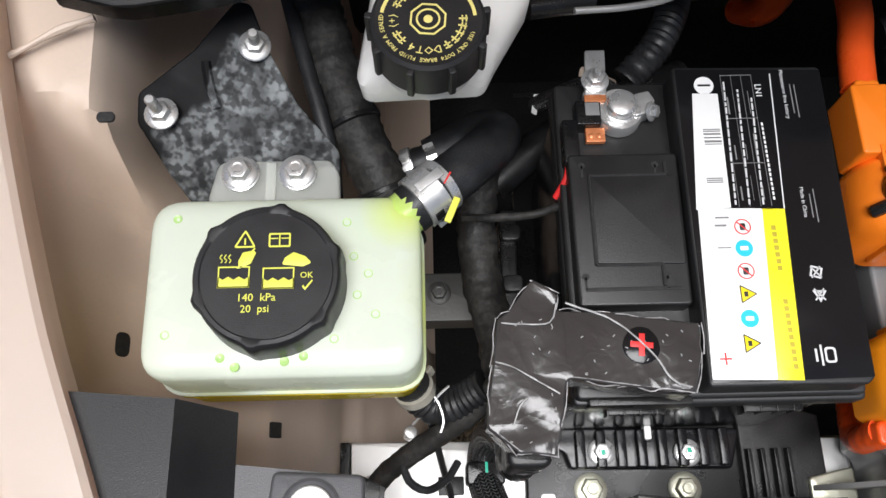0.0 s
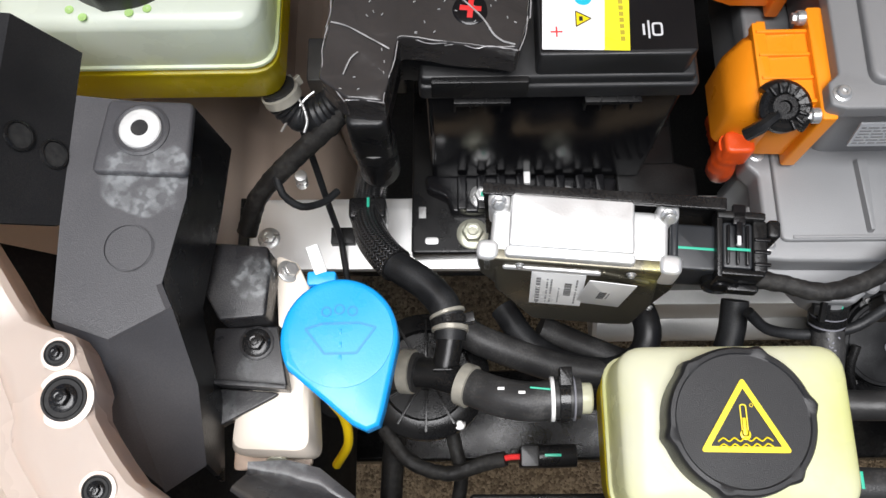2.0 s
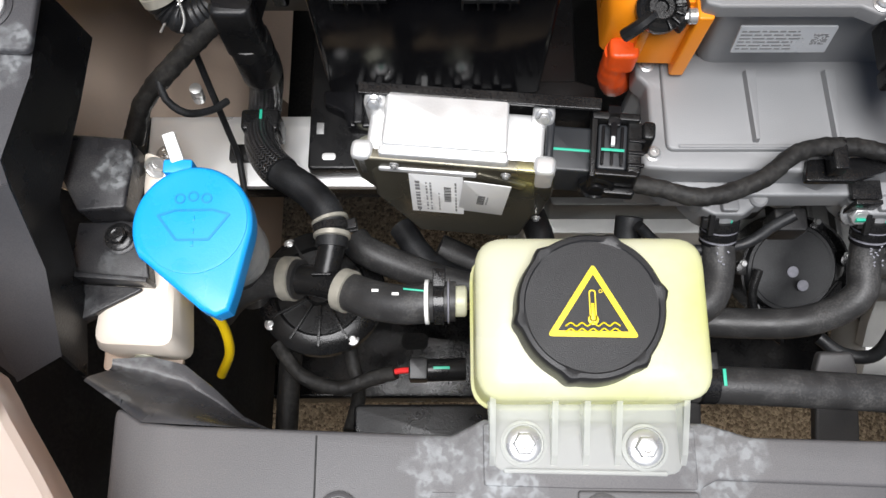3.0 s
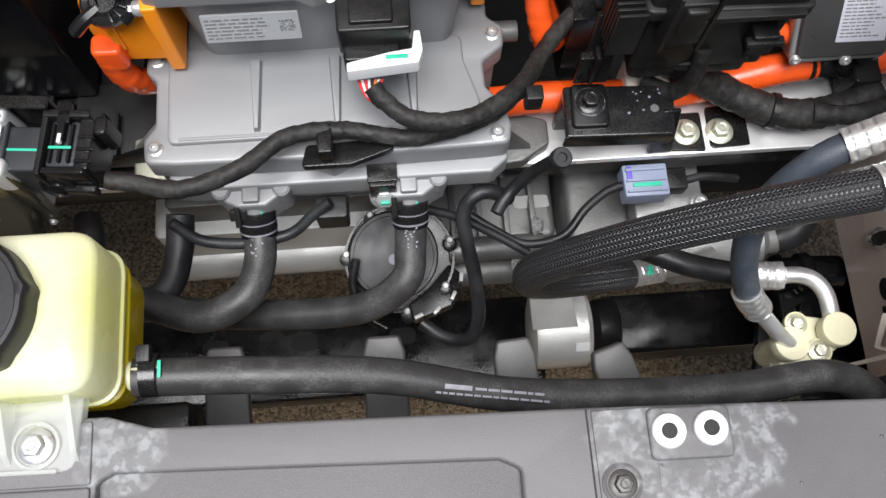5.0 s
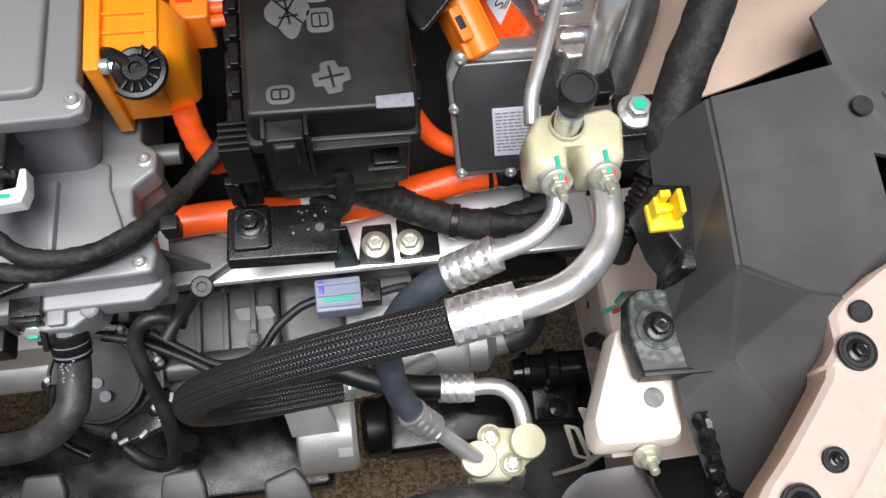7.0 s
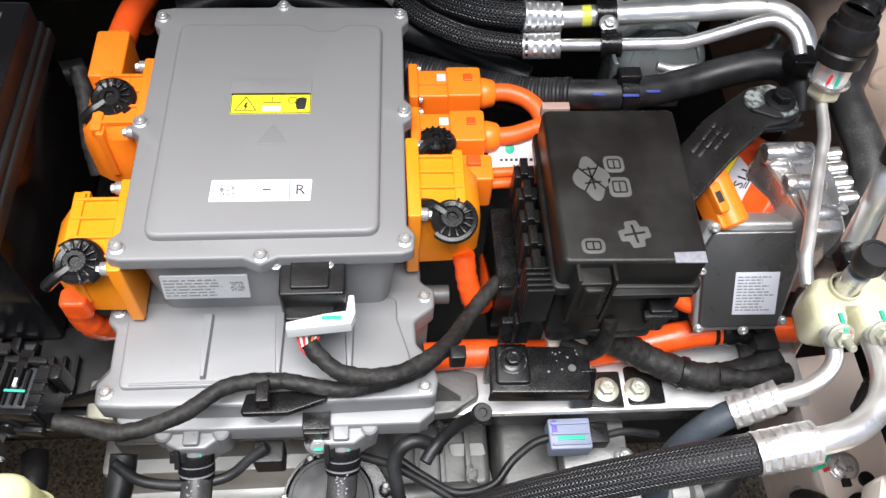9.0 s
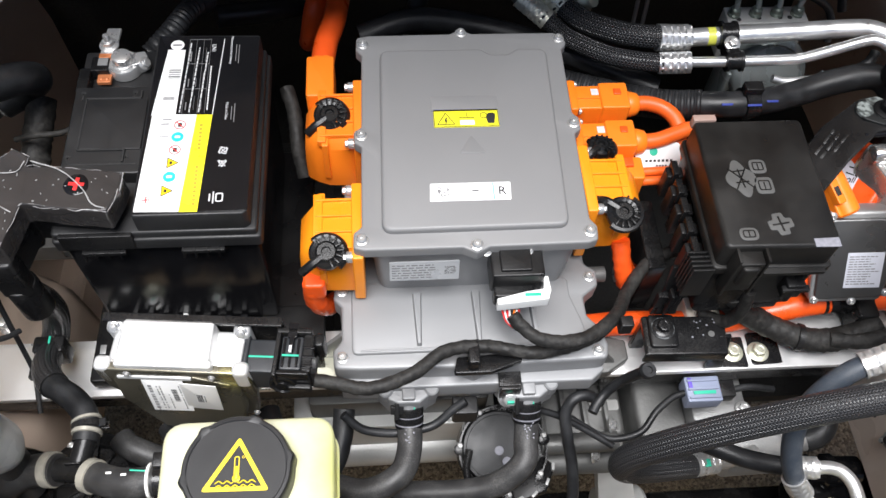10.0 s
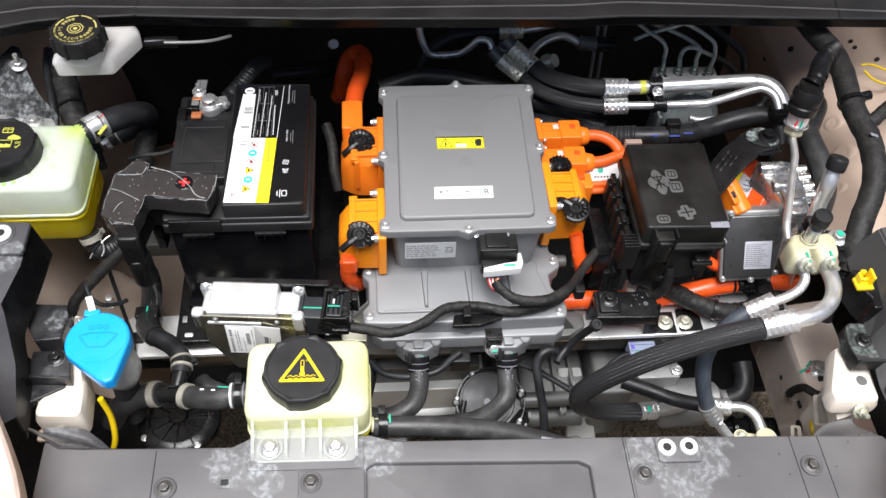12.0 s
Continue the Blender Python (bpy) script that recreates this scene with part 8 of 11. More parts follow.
part("hole", turned([(0.0032, 0), (0.0032, 0.0006), (0.0002, 0.0006)], 16, (0.6915, 0.0065, 0.7568)), DULL, bb)
for k in range(9):
    part("residue_spot", turned([(0.0007 + 0.0003 * (k % 3), 0), (0.0006, 0.0003), (0.0002, 0.0003)], 9, (0.664 + 0.0265 * rnd.random() + 0.008, 0.004 + 0.018 * rnd.random(), 0.7569)), FADED, bb)

# wiring looms
lm = thing("wiring_loom", (0.46, -0.03, 0.78), "wiring loom wrapped in black cloth tape", "wiring loom", "looms")
part("loom", tube([(0.3150, -0.0450, 0.8080), (0.3331, -0.0479, 0.8066), (0.3628, -0.0539, 0.8070), (0.3997, -0.0415, 0.8060), (0.4290, -0.0209, 0.8040), (0.4664, -0.0160, 0.7990), (0.5130, -0.0216, 0.7938), (0.5629, -0.0093, 0.7932), (0.5883, 0.0089, 0.7960)], 0.0058, 14, 0.0025, shape=wrapped), TAPE, lm)
part("loom", tube([(0.4884, 0.0000, 0.8280), (0.4950, -0.0080, 0.8230), (0.5146, -0.0203, 0.8170), (0.5522, -0.0181, 0.8120), (0.5881, 0.0099, 0.7980), (0.6077, 0.0409, 0.7823), (0.6357, 0.0751, 0.7786), (0.6669, 0.0912, 0.7739)], 0.0060, 14, 0.0025, shape=wrapped), TAPE, lm)
part("clip", box(0.449, 0.459, -0.034, -0.013, 0.793, 0.806, 0.002, 0.002), SATIN, lm, "black loom clip")
part("clip_base", slab([(0.436, -0.036), (0.470, -0.036), (0.500, -0.026), (0.496, -0.018), (0.440, -0.020)], 0.7825, 0.788, 0.003, 0.001), SATIN, lm)
part("clip", box(0.590, 0.602, -0.005, 0.006, 0.790, 0.806, 0.002), SATIN, lm)
lm2 = thing("wiring_loom", (0.76, 0.02, 0.72), "thick taped wiring loom below the fuse box", "wiring loom", "looms")
part("loom", tube([(0.705, 0.030, 0.80), (0.712, 0.032, 0.775), (0.728, 0.034, 0.752), (0.748, 0.030, 0.738), (0.770, 0.022, 0.730), (0.795, 0.012, 0.727), (0.82, 0.008, 0.727), (0.85, 0.012, 0.73), (0.875, 0.02, 0.735)], 0.0115, 18, 0.003, shape=wrapped), TAPE, lm2)
part("loom", tube([(0.712, 0.022, 0.815), (0.713, 0.016, 0.79), (0.708, 0.016, 0.765), (0.700, 0.024, 0.752), (0.69, 0.034, 0.748)], 0.0062, 14, 0.003, shape=wrapped), TAPE, lm2)
clamp(lm2, (0.793, 0.0125, 0.7272), (1, -0.3, 0), 0.0128, 0.006, BLACK)
hv = thing("orange_conduit", (0.74, 0.035, 0.715), "red-orange high-voltage conduit lying behind the cross-member", "cable")
part("conduit", tube([(0.575, 0.036, 0.722), (0.62, 0.038, 0.722), (0.68, 0.036, 0.722), (0.72, 0.036, 0.723), (0.76, 0.040, 0.728), (0.80, 0.044, 0.735), (0.828, 0.046, 0.738)], 0.0125, 18, 0.004, shape=lambda s, a: 1 + 0.04 * noise.noise(Vector((s * 40, a, 1)))), RED_ORANGE, hv)
part("collar", tube([(0.822, 0.046, 0.737), (0.85, 0.046, 0.738), (0.872, 0.046, 0.738)], 0.0125, 18, 0.003, shape=ribs(0.012, 0.05)), SATIN, hv)
part("conduit", tube([(0.870, 0.046, 0.738), (0.892, 0.045, 0.738), (0.915, 0.044, 0.738)], 0.011, 16), RED_ORANGE, hv)
part("clip", box(0.852, 0.873, 0.022, 0.062, 0.715, 0.748, 0.003), SATIN, hv)
part("conduit", tube([(0.760, 0.080, 0.80), (0.778, 0.064, 0.775), (0.800, 0.056, 0.765), (0.815, 0.07, 0.76)], 0.0075, 14), RED_ORANGE, hv)
sh = thing("steel_cover", (0.64, 0.09, 0.70), "dark steel cover strip beside the fuse box", "cover")
part("strip", box(0.634, 0.652, 0.066, 0.145, 0.70, 0.785, 0.002), BLACK_PAINT, sh)
part("strip", box(0.678, 0.712, 0.030, 0.055, 0.700, 0.742, 0.002), WHITE_BRACKET, sh)
wt = thing("paper_tag", (0.655, 0.172, 0.80), "white printed tag with a green dot", "tag")
WTM = Matrix.Translation((0.654, 0.1715, 0.822)) @ Matrix.Rotation(radians(38), 4, "X")
part("tag", moved(slab(rounded(rect(0.046, 0.030), 0.006), 0, 0.0006, 0, 0.0002), WTM), LABEL, wt)
part("dot", moved(slab(ngon(18, 0.0042), 0.0006, 0.0009), WTM @ Matrix.Translation((-0.0045, 0.006, 0))), GREEN, wt)
part("print", bars([(-0.013 + 0.0042 * i, -0.003, 0.0026, 0.0024) for i in range(7)] + [(-0.002 + 0.003 * i, -0.008, 0.002, 0.0016) for i in range(4)], WTM @ Matrix.Translation((0, 0, 0.0006))), INK, wt)

# low plug with its leads, stand-off and black thin pipes in front of the cross-member
lp = thing("sensor_plug", (0.70, -0.024, 0.672), "slate-blue sensor plug with dark lead", "plug")
part("shell", box(0.680, 0.716, -0.037, -0.010, 0.672, 0.690, 0.002, 0.002), PLUG_BLUE, lp)
for k in range(3):
    part("rib", box(0.682, 0.714, -0.034 + 0.009 * k, -0.032 + 0.009 * k, 0.689, 0.6925, 0.0005), PLUG_BLUE, lp)
part("mark", box(0.687, 0.710, -0.0295, -0.026, 0.690, 0.6912, 0.0005, 0.0002), GREEN, lp)
part("mark", box(0.683, 0.687, -0.024, -0.012, 0.690, 0.6918, 0.0005, 0.0002), mat("violet_mark", (0.12, 0.08, 0.45), 0.4), lp)
part("socket", box(0.714, 0.732, -0.032, -0.014, 0.674, 0.688, 0.002), BLACK, lp)
part("seal", box(0.716, 0.7172, -0.027, -0.018, 0.676, 0.688, 0.0004), RED, lp)
part("lead", tube([(0.682, -0.024, 0.682), (0.668, -0.028, 0.682), (0.648, -0.042, 0.680), (0.630, -0.060, 0.672), (0.60, -0.063, 0.665), (0.575, -0.050, 0.668), (0.550, -0.034, 0.675)], 0.0036, 12), RUBBER, lp)
part("lead", tube([(0.732, -0.023, 0.681), (0.75, -0.020, 0.680), (0.78, -0.02, 0.67)], 0.0034, 12), RUBBER, lp)
so = thing("breather_pipe", (0.60, -0.05, 0.70), "thin black breather pipe with a capped upright", "pipe")
part("pipe", tube([(0.6125, -0.0395, 0.784), (0.609, -0.0360, 0.770), (0.599, -0.033, 0.745), (0.588, -0.036, 0.728), (0.578, -0.045, 0.722), (0.572, -0.054, 0.720)], 0.0050, 14), RUBBER, so)
part("cap", turned([(0.0068, 0), (0.0076, 0.002), (0.0076, 0.007), (0.0066, 0.0085), (0.0035, 0.0085), (0.003, 0.007), (0.0002, 0.007)], 22, (0.6115, -0.0390, 0.780), (0.15, -0.2, 1)), RUBBER, so)
part("pipe", tube([(0.585, -0.040, 0.712), (0.568, -0.037, 0.722), (0.556, -0.040, 0.722), (0.548, -0.050, 0.712), (0.550, -0.068, 0.695), (0.556, -0.090, 0.67), (0.558, -0.115, 0.64), (0.550, -0.128, 0.62), (0.53, -0.124, 0.61), (0.512, -0.11, 0.61)], 0.0058, 14), RUBBER, so)
part("pipe", tube([(0.520, -0.040, 0.70), (0.545, -0.045, 0.69), (0.575, -0.058, 0.678), (0.60, -0.072, 0.67)], 0.0036, 12), RUBBER, so)
part("pipe", tube([(0.335, -0.050, 0.735), (0.352, -0.060, 0.722), (0.375, -0.063, 0.716), (0.395, -0.063, 0.716)], 0.0042, 12), RUBBER, so)
part("pipe", tube([(0.397, -0.063, 0.716), (0.42, -0.058, 0.718), (0.437, -0.048, 0.728), (0.450, -0.042, 0.735)], 0.0042, 12), RUBBER, so)
part("plug", box(0.438, 0.462, -0.052, -0.034, 0.705, 0.728, 0.003), BLACK, so)

# coolant hoses from the power unit's ports
for px, low in ((0.396, [(0.3955, -0.0797, 0.7185), (0.3850, -0.1042, 0.7185), (0.3520, -0.1157, 0.7120), (0.3045, -0.1000, 0.7020), (0.25, -0.09, 0.69), (0.20, -0.082, 0.69), (0.14, -0.062, 0.70), (0.125, -0.05, 0.70)]),
                (0.5075, [(0.5060, -0.0757, 0.7130), (0.5000, -0.0983, 0.7080), (0.4641, -0.1119, 0.6861), (0.3899, -0.1070, 0.6669), (0.3151, -0.0940, 0.6514), (0.24, -0.065, 0.65), (0.19, -0.045, 0.66)])):
    h = thing("port_hose", (px, -0.09, 0.66), "dusty black rubber coolant hose with striped clamp", "coolant hose", "coolant hoses")
    part("hose", tube([(px, -0.0455, 0.733), (px, -0.0540, 0.7235)] + low, 0.0118, 20), HOSE, h)
    for dz, w, cm in ((-0.0030, 0.0075, SATIN), (0.0016, 0.0012, FADED), (0.0050, 0.0060, SATIN), (0.0092, 0.0014, FADED), (0.0112, 0.0030, WEATHERED)):
        clamp(h, (px, -0.0490 - dz * 0.76, 0.7288 - dz * 0.65), (0, -0.76, -0.65), 0.0121 + (0.0006 if cm is SATIN else 0.0), w, cm, ears=False, name="hose_clamp" if cm is SATIN else "clamp_edge")
    part("clamp_catch", moved(join(box(-0.006, 0.006, -0.002, 0.006, 0.0, 0.005, 0.001), box(-0.002, 0.002, -0.006, 0.010, 0.004, 0.008, 0.0008)), Matrix.Translation((px - 0.011, -0.0500, 0.7385)) @ Matrix.Rotation(radians(40), 4, "X")), SATIN, h)
    for gx, gy in ((-0.0035, -0.0530), (0.0045, -0.0490), (0.0010, -0.0560)):
        part("paint_mark", moved(box(-0.0012, 0.0012, -0.0014, 0.0014, 0, 0.0008, 0.0003, 0.0002), Matrix.Translation((px + gx, gy, 0.7400 + (gy + 0.049) * 0.85)) @ Matrix.Rotation(radians(40), 4, "X")), GREEN, h)
    for k in range(12):
        t = rnd_panel.uniform(0.2, 1.0)
        part("scuff", moved(box(-0.0009, 0.0009, -0.0005, 0.0005, 0, 0.0003, 0), Matrix.Translation((px + rnd_panel.uniform(-0.005, 0.004), -0.060 - 0.020 * t, 0.7320 - 0.0016 * k / 12)) @ Matrix.Rotation(rnd_panel.uniform(0, 3), 4, "Z")), FADED, h)
h = thing("lower_hose", (0.22, -0.06, 0.68), "black hose looping under the control unit", "coolant hose", "coolant hoses")
part("hose", tube([(0.262, -0.03, 0.70), (0.268, -0.055, 0.705), (0.262, -0.075, 0.70), (0.24, -0.085, 0.69), (0.21, -0.078, 0.68), (0.18, -0.06, 0.675), (0.16, -0.03, 0.67)], 0.0105, 18), RUBBER, h)
part("hose", tube([(0.335, -0.035, 0.71), (0.332, -0.06, 0.70), (0.322, -0.085, 0.69), (0.30, -0.10, 0.685), (0.27, -0.105, 0.68)], 0.0105, 18), RUBBER, h)

# ---- air-conditioning lines at the front right ----
ac = thing("air_conditioning_hose", (0.70, -0.10, 0.61), "thick braided air-conditioning hose with crimped alloy ends", "air-conditioning hose", "air-conditioning lines")
part("sleeve", tube([(0.7659, -0.1101, 0.8837), (0.7027, -0.1110, 0.8559), (0.6433, -0.1091, 0.8092), (0.5978, -0.1055, 0.7484), (0.5941, -0.1056, 0.7106), (0.6278, -0.0969, 0.6660), (0.7008, -0.0833, 0.6260)], 0.0128, 22, 0.004), BRAID, ac, "braided black sleeve")
part("crimp", tube([(0.764, -0.1105, 0.883), (0.783, -0.1082, 0.886), (0.801, -0.1062, 0.888)], 0.0136, 40, 0.0008, shape=crimp_shape), PIPE, ac, "crimped alloy ferrule")
part("pipe", tube([(0.799, -0.1063, 0.888), (0.812, -0.1045, 0.889), (0.825, -0.1010, 0.889), (0.838, -0.0945, 0.889), (0.850, -0.0840, 0.889), (0.858, -0.0720, 0.888), (0.8620, -0.0600, 0.888), (0.8630, -0.0480, 0.888), (0.8625, -0.0340, 0.888)], 0.0088, 20, 0.004), PIPE, ac, "bent alloy pipe")
part("crimp", tube([(0.690, -0.0860, 0.634), (0.705, -0.0830, 0.629), (0.717, -0.0810, 0.626)], 0.0122, 40, 0.0008, shape=crimp_shape), PIPE, ac)
part("pipe", tube([(0.716, -0.0810, 0.626), (0.735, -0.078, 0.62), (0.755, -0.072, 0.612), (0.77, -0.065, 0.605)], 0.0085, 18), PIPE, ac)
part("paint_mark", moved(box(-0.004, 0.004, -0.004, 0.004, 0, 0.0008, 0.0005, 0.0003), Matrix.Translation((0.703, -0.086, 0.6415))), GREEN, ac)
ac2 = thing("thin_air_conditioning_line", (0.77, -0.09, 0.70), "thin rubber and alloy air-conditioning line", "air-conditioning hose", "air-conditioning lines")
part("crimp", tube([(0.7686, -0.0731, 0.855), (0.7835, -0.0706, 0.862), (0.7980, -0.0676, 0.869)], 0.0112, 40, 0.0008, shape=crimp_shape), PIPE, ac2)
part("pipe", tube([(0.7960, -0.0680, 0.868), (0.806, -0.0670, 0.872), (0.817, -0.0640, 0.876), (0.8265, -0.0590, 0.880), (0.8325, -0.0520, 0.884), (0.8340, -0.0440, 0.887), (0.8330, -0.0320, 0.889)], 0.0055, 16, 0.004), PIPE, ac2)
part("hose", tube([(0.774, -0.0722, 0.858), (0.758, -0.0765, 0.848), (0.741, -0.0850, 0.829), (0.7305, -0.0970, 0.802), (0.7310, -0.1110, 0.775), (0.7375, -0.1240, 0.750), (0.7465, -0.1330, 0.730)], 0.0092, 18), BLUE_RUBBER, ac2, "blue-black rubber hose")
part("crimp", tube([(0.7425, -0.1300, 0.737), (0.7490, -0.1350, 0.726), (0.7570, -0.1400, 0.716)], 0.0108, 30, 0.0008, shape=crimp_shape), PIPE, ac2)
part("pipe", tube([(0.755, -0.1390, 0.718), (0.766, -0.1460, 0.706), (0.780, -0.1560, 0.692), (0.790, -0.1620, 0.684)], 0.0062, 16), PIPE, ac2)
ac3 = thing("lower_air_conditioning_line", (0.76, -0.10, 0.66), "rubber line with crimped alloy elbow", "air-conditioning hose", "air-conditioning lines")
part("hose", tube([(0.660, -0.070, 0.692), (0.690, -0.083, 0.692), (0.720, -0.096, 0.690), (0.750, -0.1035, 0.687), (0.772, -0.1060, 0.685)], 0.0092, 18), RUBBER, ac3)
part("crimp", tube([(0.768, -0.1060, 0.685), (0.780, -0.1075, 0.684), (0.794, -0.1085, 0.684)], 0.0112, 40, 0.0008, shape=crimp_shape), PIPE, ac3)
part("pipe", tube([(0.793, -0.1085, 0.684), (0.808, -0.1090, 0.684), (0.820, -0.1140, 0.683), (0.827, -0.1250, 0.682), (0.829, -0.1400, 0.680), (0.829, -0.150, 0.678)], 0.0066, 16, 0.004), PIPE, ac3)
vb = thing("condenser_valve", (0.81, -0.155, 0.60), "cream alloy valve block with two capped ports", "valve block")
for vx, vy in ((0.7905, -0.1625), (0.8290, -0.1540)):
    part("port_cap", turned([(0.0105, -0.05), (0.0105, -0.012), (0.0132, -0.010), (0.0135, 0.0), (0.0128, 0.0015), (0.0002, 0.0018)], 28, (vx, vy, 0.687)), CREAM, vb)
part("block", slab([(0.782, -0.178), (0.812, -0.180), (0.842, -0.160), (0.838, -0.145), (0.806, -0.138), (0.796, -0.145)], 0.640, 0.674, 0.006, 0.003), CREAM, vb)
for vx, vy in ((0.8020, -0.1460), (0.8160, -0.1680)):
    part("bolt_cup", turned([(0.0095, 0), (0.0095, 0.004), (0.008, 0.0045), (0.0078, 0.002), (0.0002, 0.002)], 22, (vx, vy, 0.673)), CREAM, vb)
    bolt(vb, vx, vy, 0.6745, 0.0052, material=ZINC)
part("pipe", tube([(0.788, -0.176, 0.66), (0.788, -0.186, 0.64), (0.788, -0.196, 0.60)], 0.006, 14), PIPE, vb)
part("pipe", tube([(0.822, -0.172, 0.66), (0.822, -0.182, 0.64), (0.822, -0.192, 0.60)], 0.006, 14), PIPE, vb)

# expansion valve block and service ports
xv = thing("service_valve_block", (0.850, -0.018, 0.86), "cream cast valve block with capped service ports", "valve block")
def lobe_ring(z, d):
    """Two rounded lobes side by side, joined by a waist behind."""
    p = rounded([(0.8175 + d, -0.034 + d), (0.8410 - d, -0.038 + d), (0.8425 - d, -0.022), (0.8475 + d, -0.022), (0.8480 + d, -0.039 + d), (0.8745 - d, -0.033 + d), (0.8785 - d, -0.004 - d), (0.8700, 0.0030 - d), (0.8545, 0.0010 - d), (0.8500, -0.0050 - d), (0.8440, 0.0020 - d), (0.8275, 0.0020 - d), (0.8190 + d, -0.010 - d)], [0.008, 0.008, 0.002, 0.002, 0.008, 0.008, 0.008, 0.006, 0.004, 0.003, 0.004, 0.006, 0.008], 5)
    return [(x, y, z) for x, y in p]


part("block", loft([lobe_ring(z, d) for z, d in ((0.872, 0.003), (0.874, 0.0008), (0.878, 0.0), (0.892, 0.0), (0.900, 0.0008), (0.904, 0.0022), (0.9058, 0.0045))]), CREAM, xv)
for vx, vy in ((0.8325, -0.0310), (0.8605, -0.0300)):
    part("collar", turned([(0.0092, 0), (0.0092, 0.007), (0.0080, 0.0085), (0.0002, 0.0085)], 24, (vx, vy - 0.004, 0.8960), (0, -0.85, 0.52)), ALU_CAST, xv)
    bolt(xv, vx, vy - 0.0100, 0.9010, 0.0058, axis=(0, -0.85, 0.52), stud=0.016, material=ZINC)
    part("paint_mark", moved(box(-0.0012, 0.0012, -0.007, 0.009, 0, 0.0010, 0.0003), Matrix.Translation((vx + 0.0012, vy - 0.0060, 0.9068))), GREEN, xv)
    part("paint_mark", moved(box(-0.0008, 0.0008, -0.003, 0.003, 0, 0.0012, 0.0003), Matrix.Translation((vx + 0.0040, vy - 0.0110, 0.9050))), RED, xv)
part("port", turned([(0.0078, 0), (0.0078, 0.030), (0.007, 0.031), (0.0002, 0.031)], 22, (0.8425, -0.0100, 0.900), (-0.05, -0.05, 1)), STEEL, xv)
part("port_cap", turned([(0.0098, 0), (0.0104, 0.002), (0.0104, 0.013), (0.0096, 0.0150), (0.0078, 0.0150), (0.0074, 0.0142), (0.0002, 0.0142)], 30, (0.8405, -0.0120, 0.9400), (-0.05, -0.05, 1)), CAP_BLACK, xv, "black knurled cap")
part("clip_ring", moved(turned([(0.0105, 0), (0.0105, 0.003), (0.0095, 0.004), (0.0085, 0.0)], 24, (0.843, -0.009, 0.906)), Matrix.Identity(4)), CREAM, xv)
part("thin_pipe", tube([(0.826, 0.000, 0.894), (0.829, 0.019, 0.898), (0.842, 0.050, 0.899), (0.853, 0.077, 0.900), (0.866, 0.108, 0.901), (0.872, 0.122, 0.902), (0.877, 0.140, 0.901), (0.8805, 0.156, 0.901), (0.8816, 0.1632, 0.907)], 0.0046, 14), PIPE, xv, "thin alloy pipe")
SA = Vector((0.05, 0.23, 0.97)).normalized()
SB = Vector((0.8816, 0.1630, 0.904))
ps = part("pressure_sensor", turned([(0.0060, -0.004), (0.0118, 0.0), (0.0130, 0.003), (0.0130, 0.0105), (0.0118, 0.012)], 6, SB, SA), CREAM, xv, "cream hexagonal sensor nut")
part("collar", turned([(0.0118, 0), (0.0155, 0.0006), (0.0160, 0.0022), (0.0155, 0.0038), (0.0125, 0.0045)], 28, SB + SA * 0.0115, SA), CAST_BRIGHT, ps, "bright alloy collar")
part("sensor_body", turned([(0.0128, 0), (0.0132, 0.014), (0.0120, 0.015)], 28, SB + SA * 0.0155, SA), ALU, ps, "silver sensor body")
part("plug", turned([(0.0140, 0), (0.0178, 0.002), (0.0188, 0.012), (0.0172, 0.014), (0.0186, 0.016), (0.0188, 0.028), (0.0168, 0.033), (0.0150, 0.034), (0.0146, 0.042), (0.0110, 0.043)], 14, SB + SA * 0.0290, SA), SATIN, ps, "black plug")
for turn_z, cm in ((-0.55, RED), (-0.10, GREEN)):
    off = Vector((math.sin(turn_z), -math.cos(turn_z), 0))
    part("paint_mark", moved(box(-0.0011, 0.0011, -0.0008, 0.0005, -0.006, 0.006, 0), Matrix.Translation(SB + SA * 0.022 + off * 0.0131) @ Matrix.Rotation(turn_z, 4, "Z") @ Matrix.Rotation(radians(-12), 4, "X")), cm, ps)
sv = thing("service_port", (0.868, 0.035, 0.86), "steel service port with a black cap on a pipe", "service port")
part("stem", turned([(0.0085, 0), (0.0085, 0.030), (0.0092, 0.031), (0.0092, 0.055), (0.0075, 0.058), (0.0075, 0.066)], 24, (0.8680, 0.032, 0.895), (0.15, 0.38, 0.91)), PIPE, sv)
part("port_cap", turned([(0.0108, 0), (0.0114, 0.002), (0.0114, 0.013), (0.0102, 0.0155), (0.0002, 0.0150)], 28, (0.8775, 0.0560, 0.9525), (0.15, 0.38, 0.91)), CAP_BLACK, sv, "black cap")
part("hose", tube([(0.945, 0.262, 0.86), (0.950, 0.240, 0.878), (0.936, 0.215, 0.876), (0.925, 0.195, 0.873), (0.924, 0.167, 0.872), (0.9265, 0.133, 0.868), (0.9225, 0.105, 0.86), (0.911, 0.080, 0.85), (0.898, 0.055, 0.83)], 0.0148, 20), HOSE, sv, "wide dull rubber hose")
part("clip", box(0.854, 0.878, 0.012, 0.030, 0.888, 0.902, 0.004), SATIN, sv)
bp_t = thing("pipe_bracket", (0.895, 0.008, 0.86), "black bracket with a green-marked bolt", "bracket")
part("plate", slab([(0.880, -0.008), (0.912, -0.008), (0.912, 0.020), (0.882, 0.022)], 0.878, 0.883, 0.003, 0.0015), BLACK_PAINT, bp_t)
part("plate", slab([(0.872, -0.022), (0.911, -0.022), (0.911, -0.006), (0.874, -0.006)], 0.855, 0.878, 0.002, 0.0015), BLACK_PAINT, bp_t)
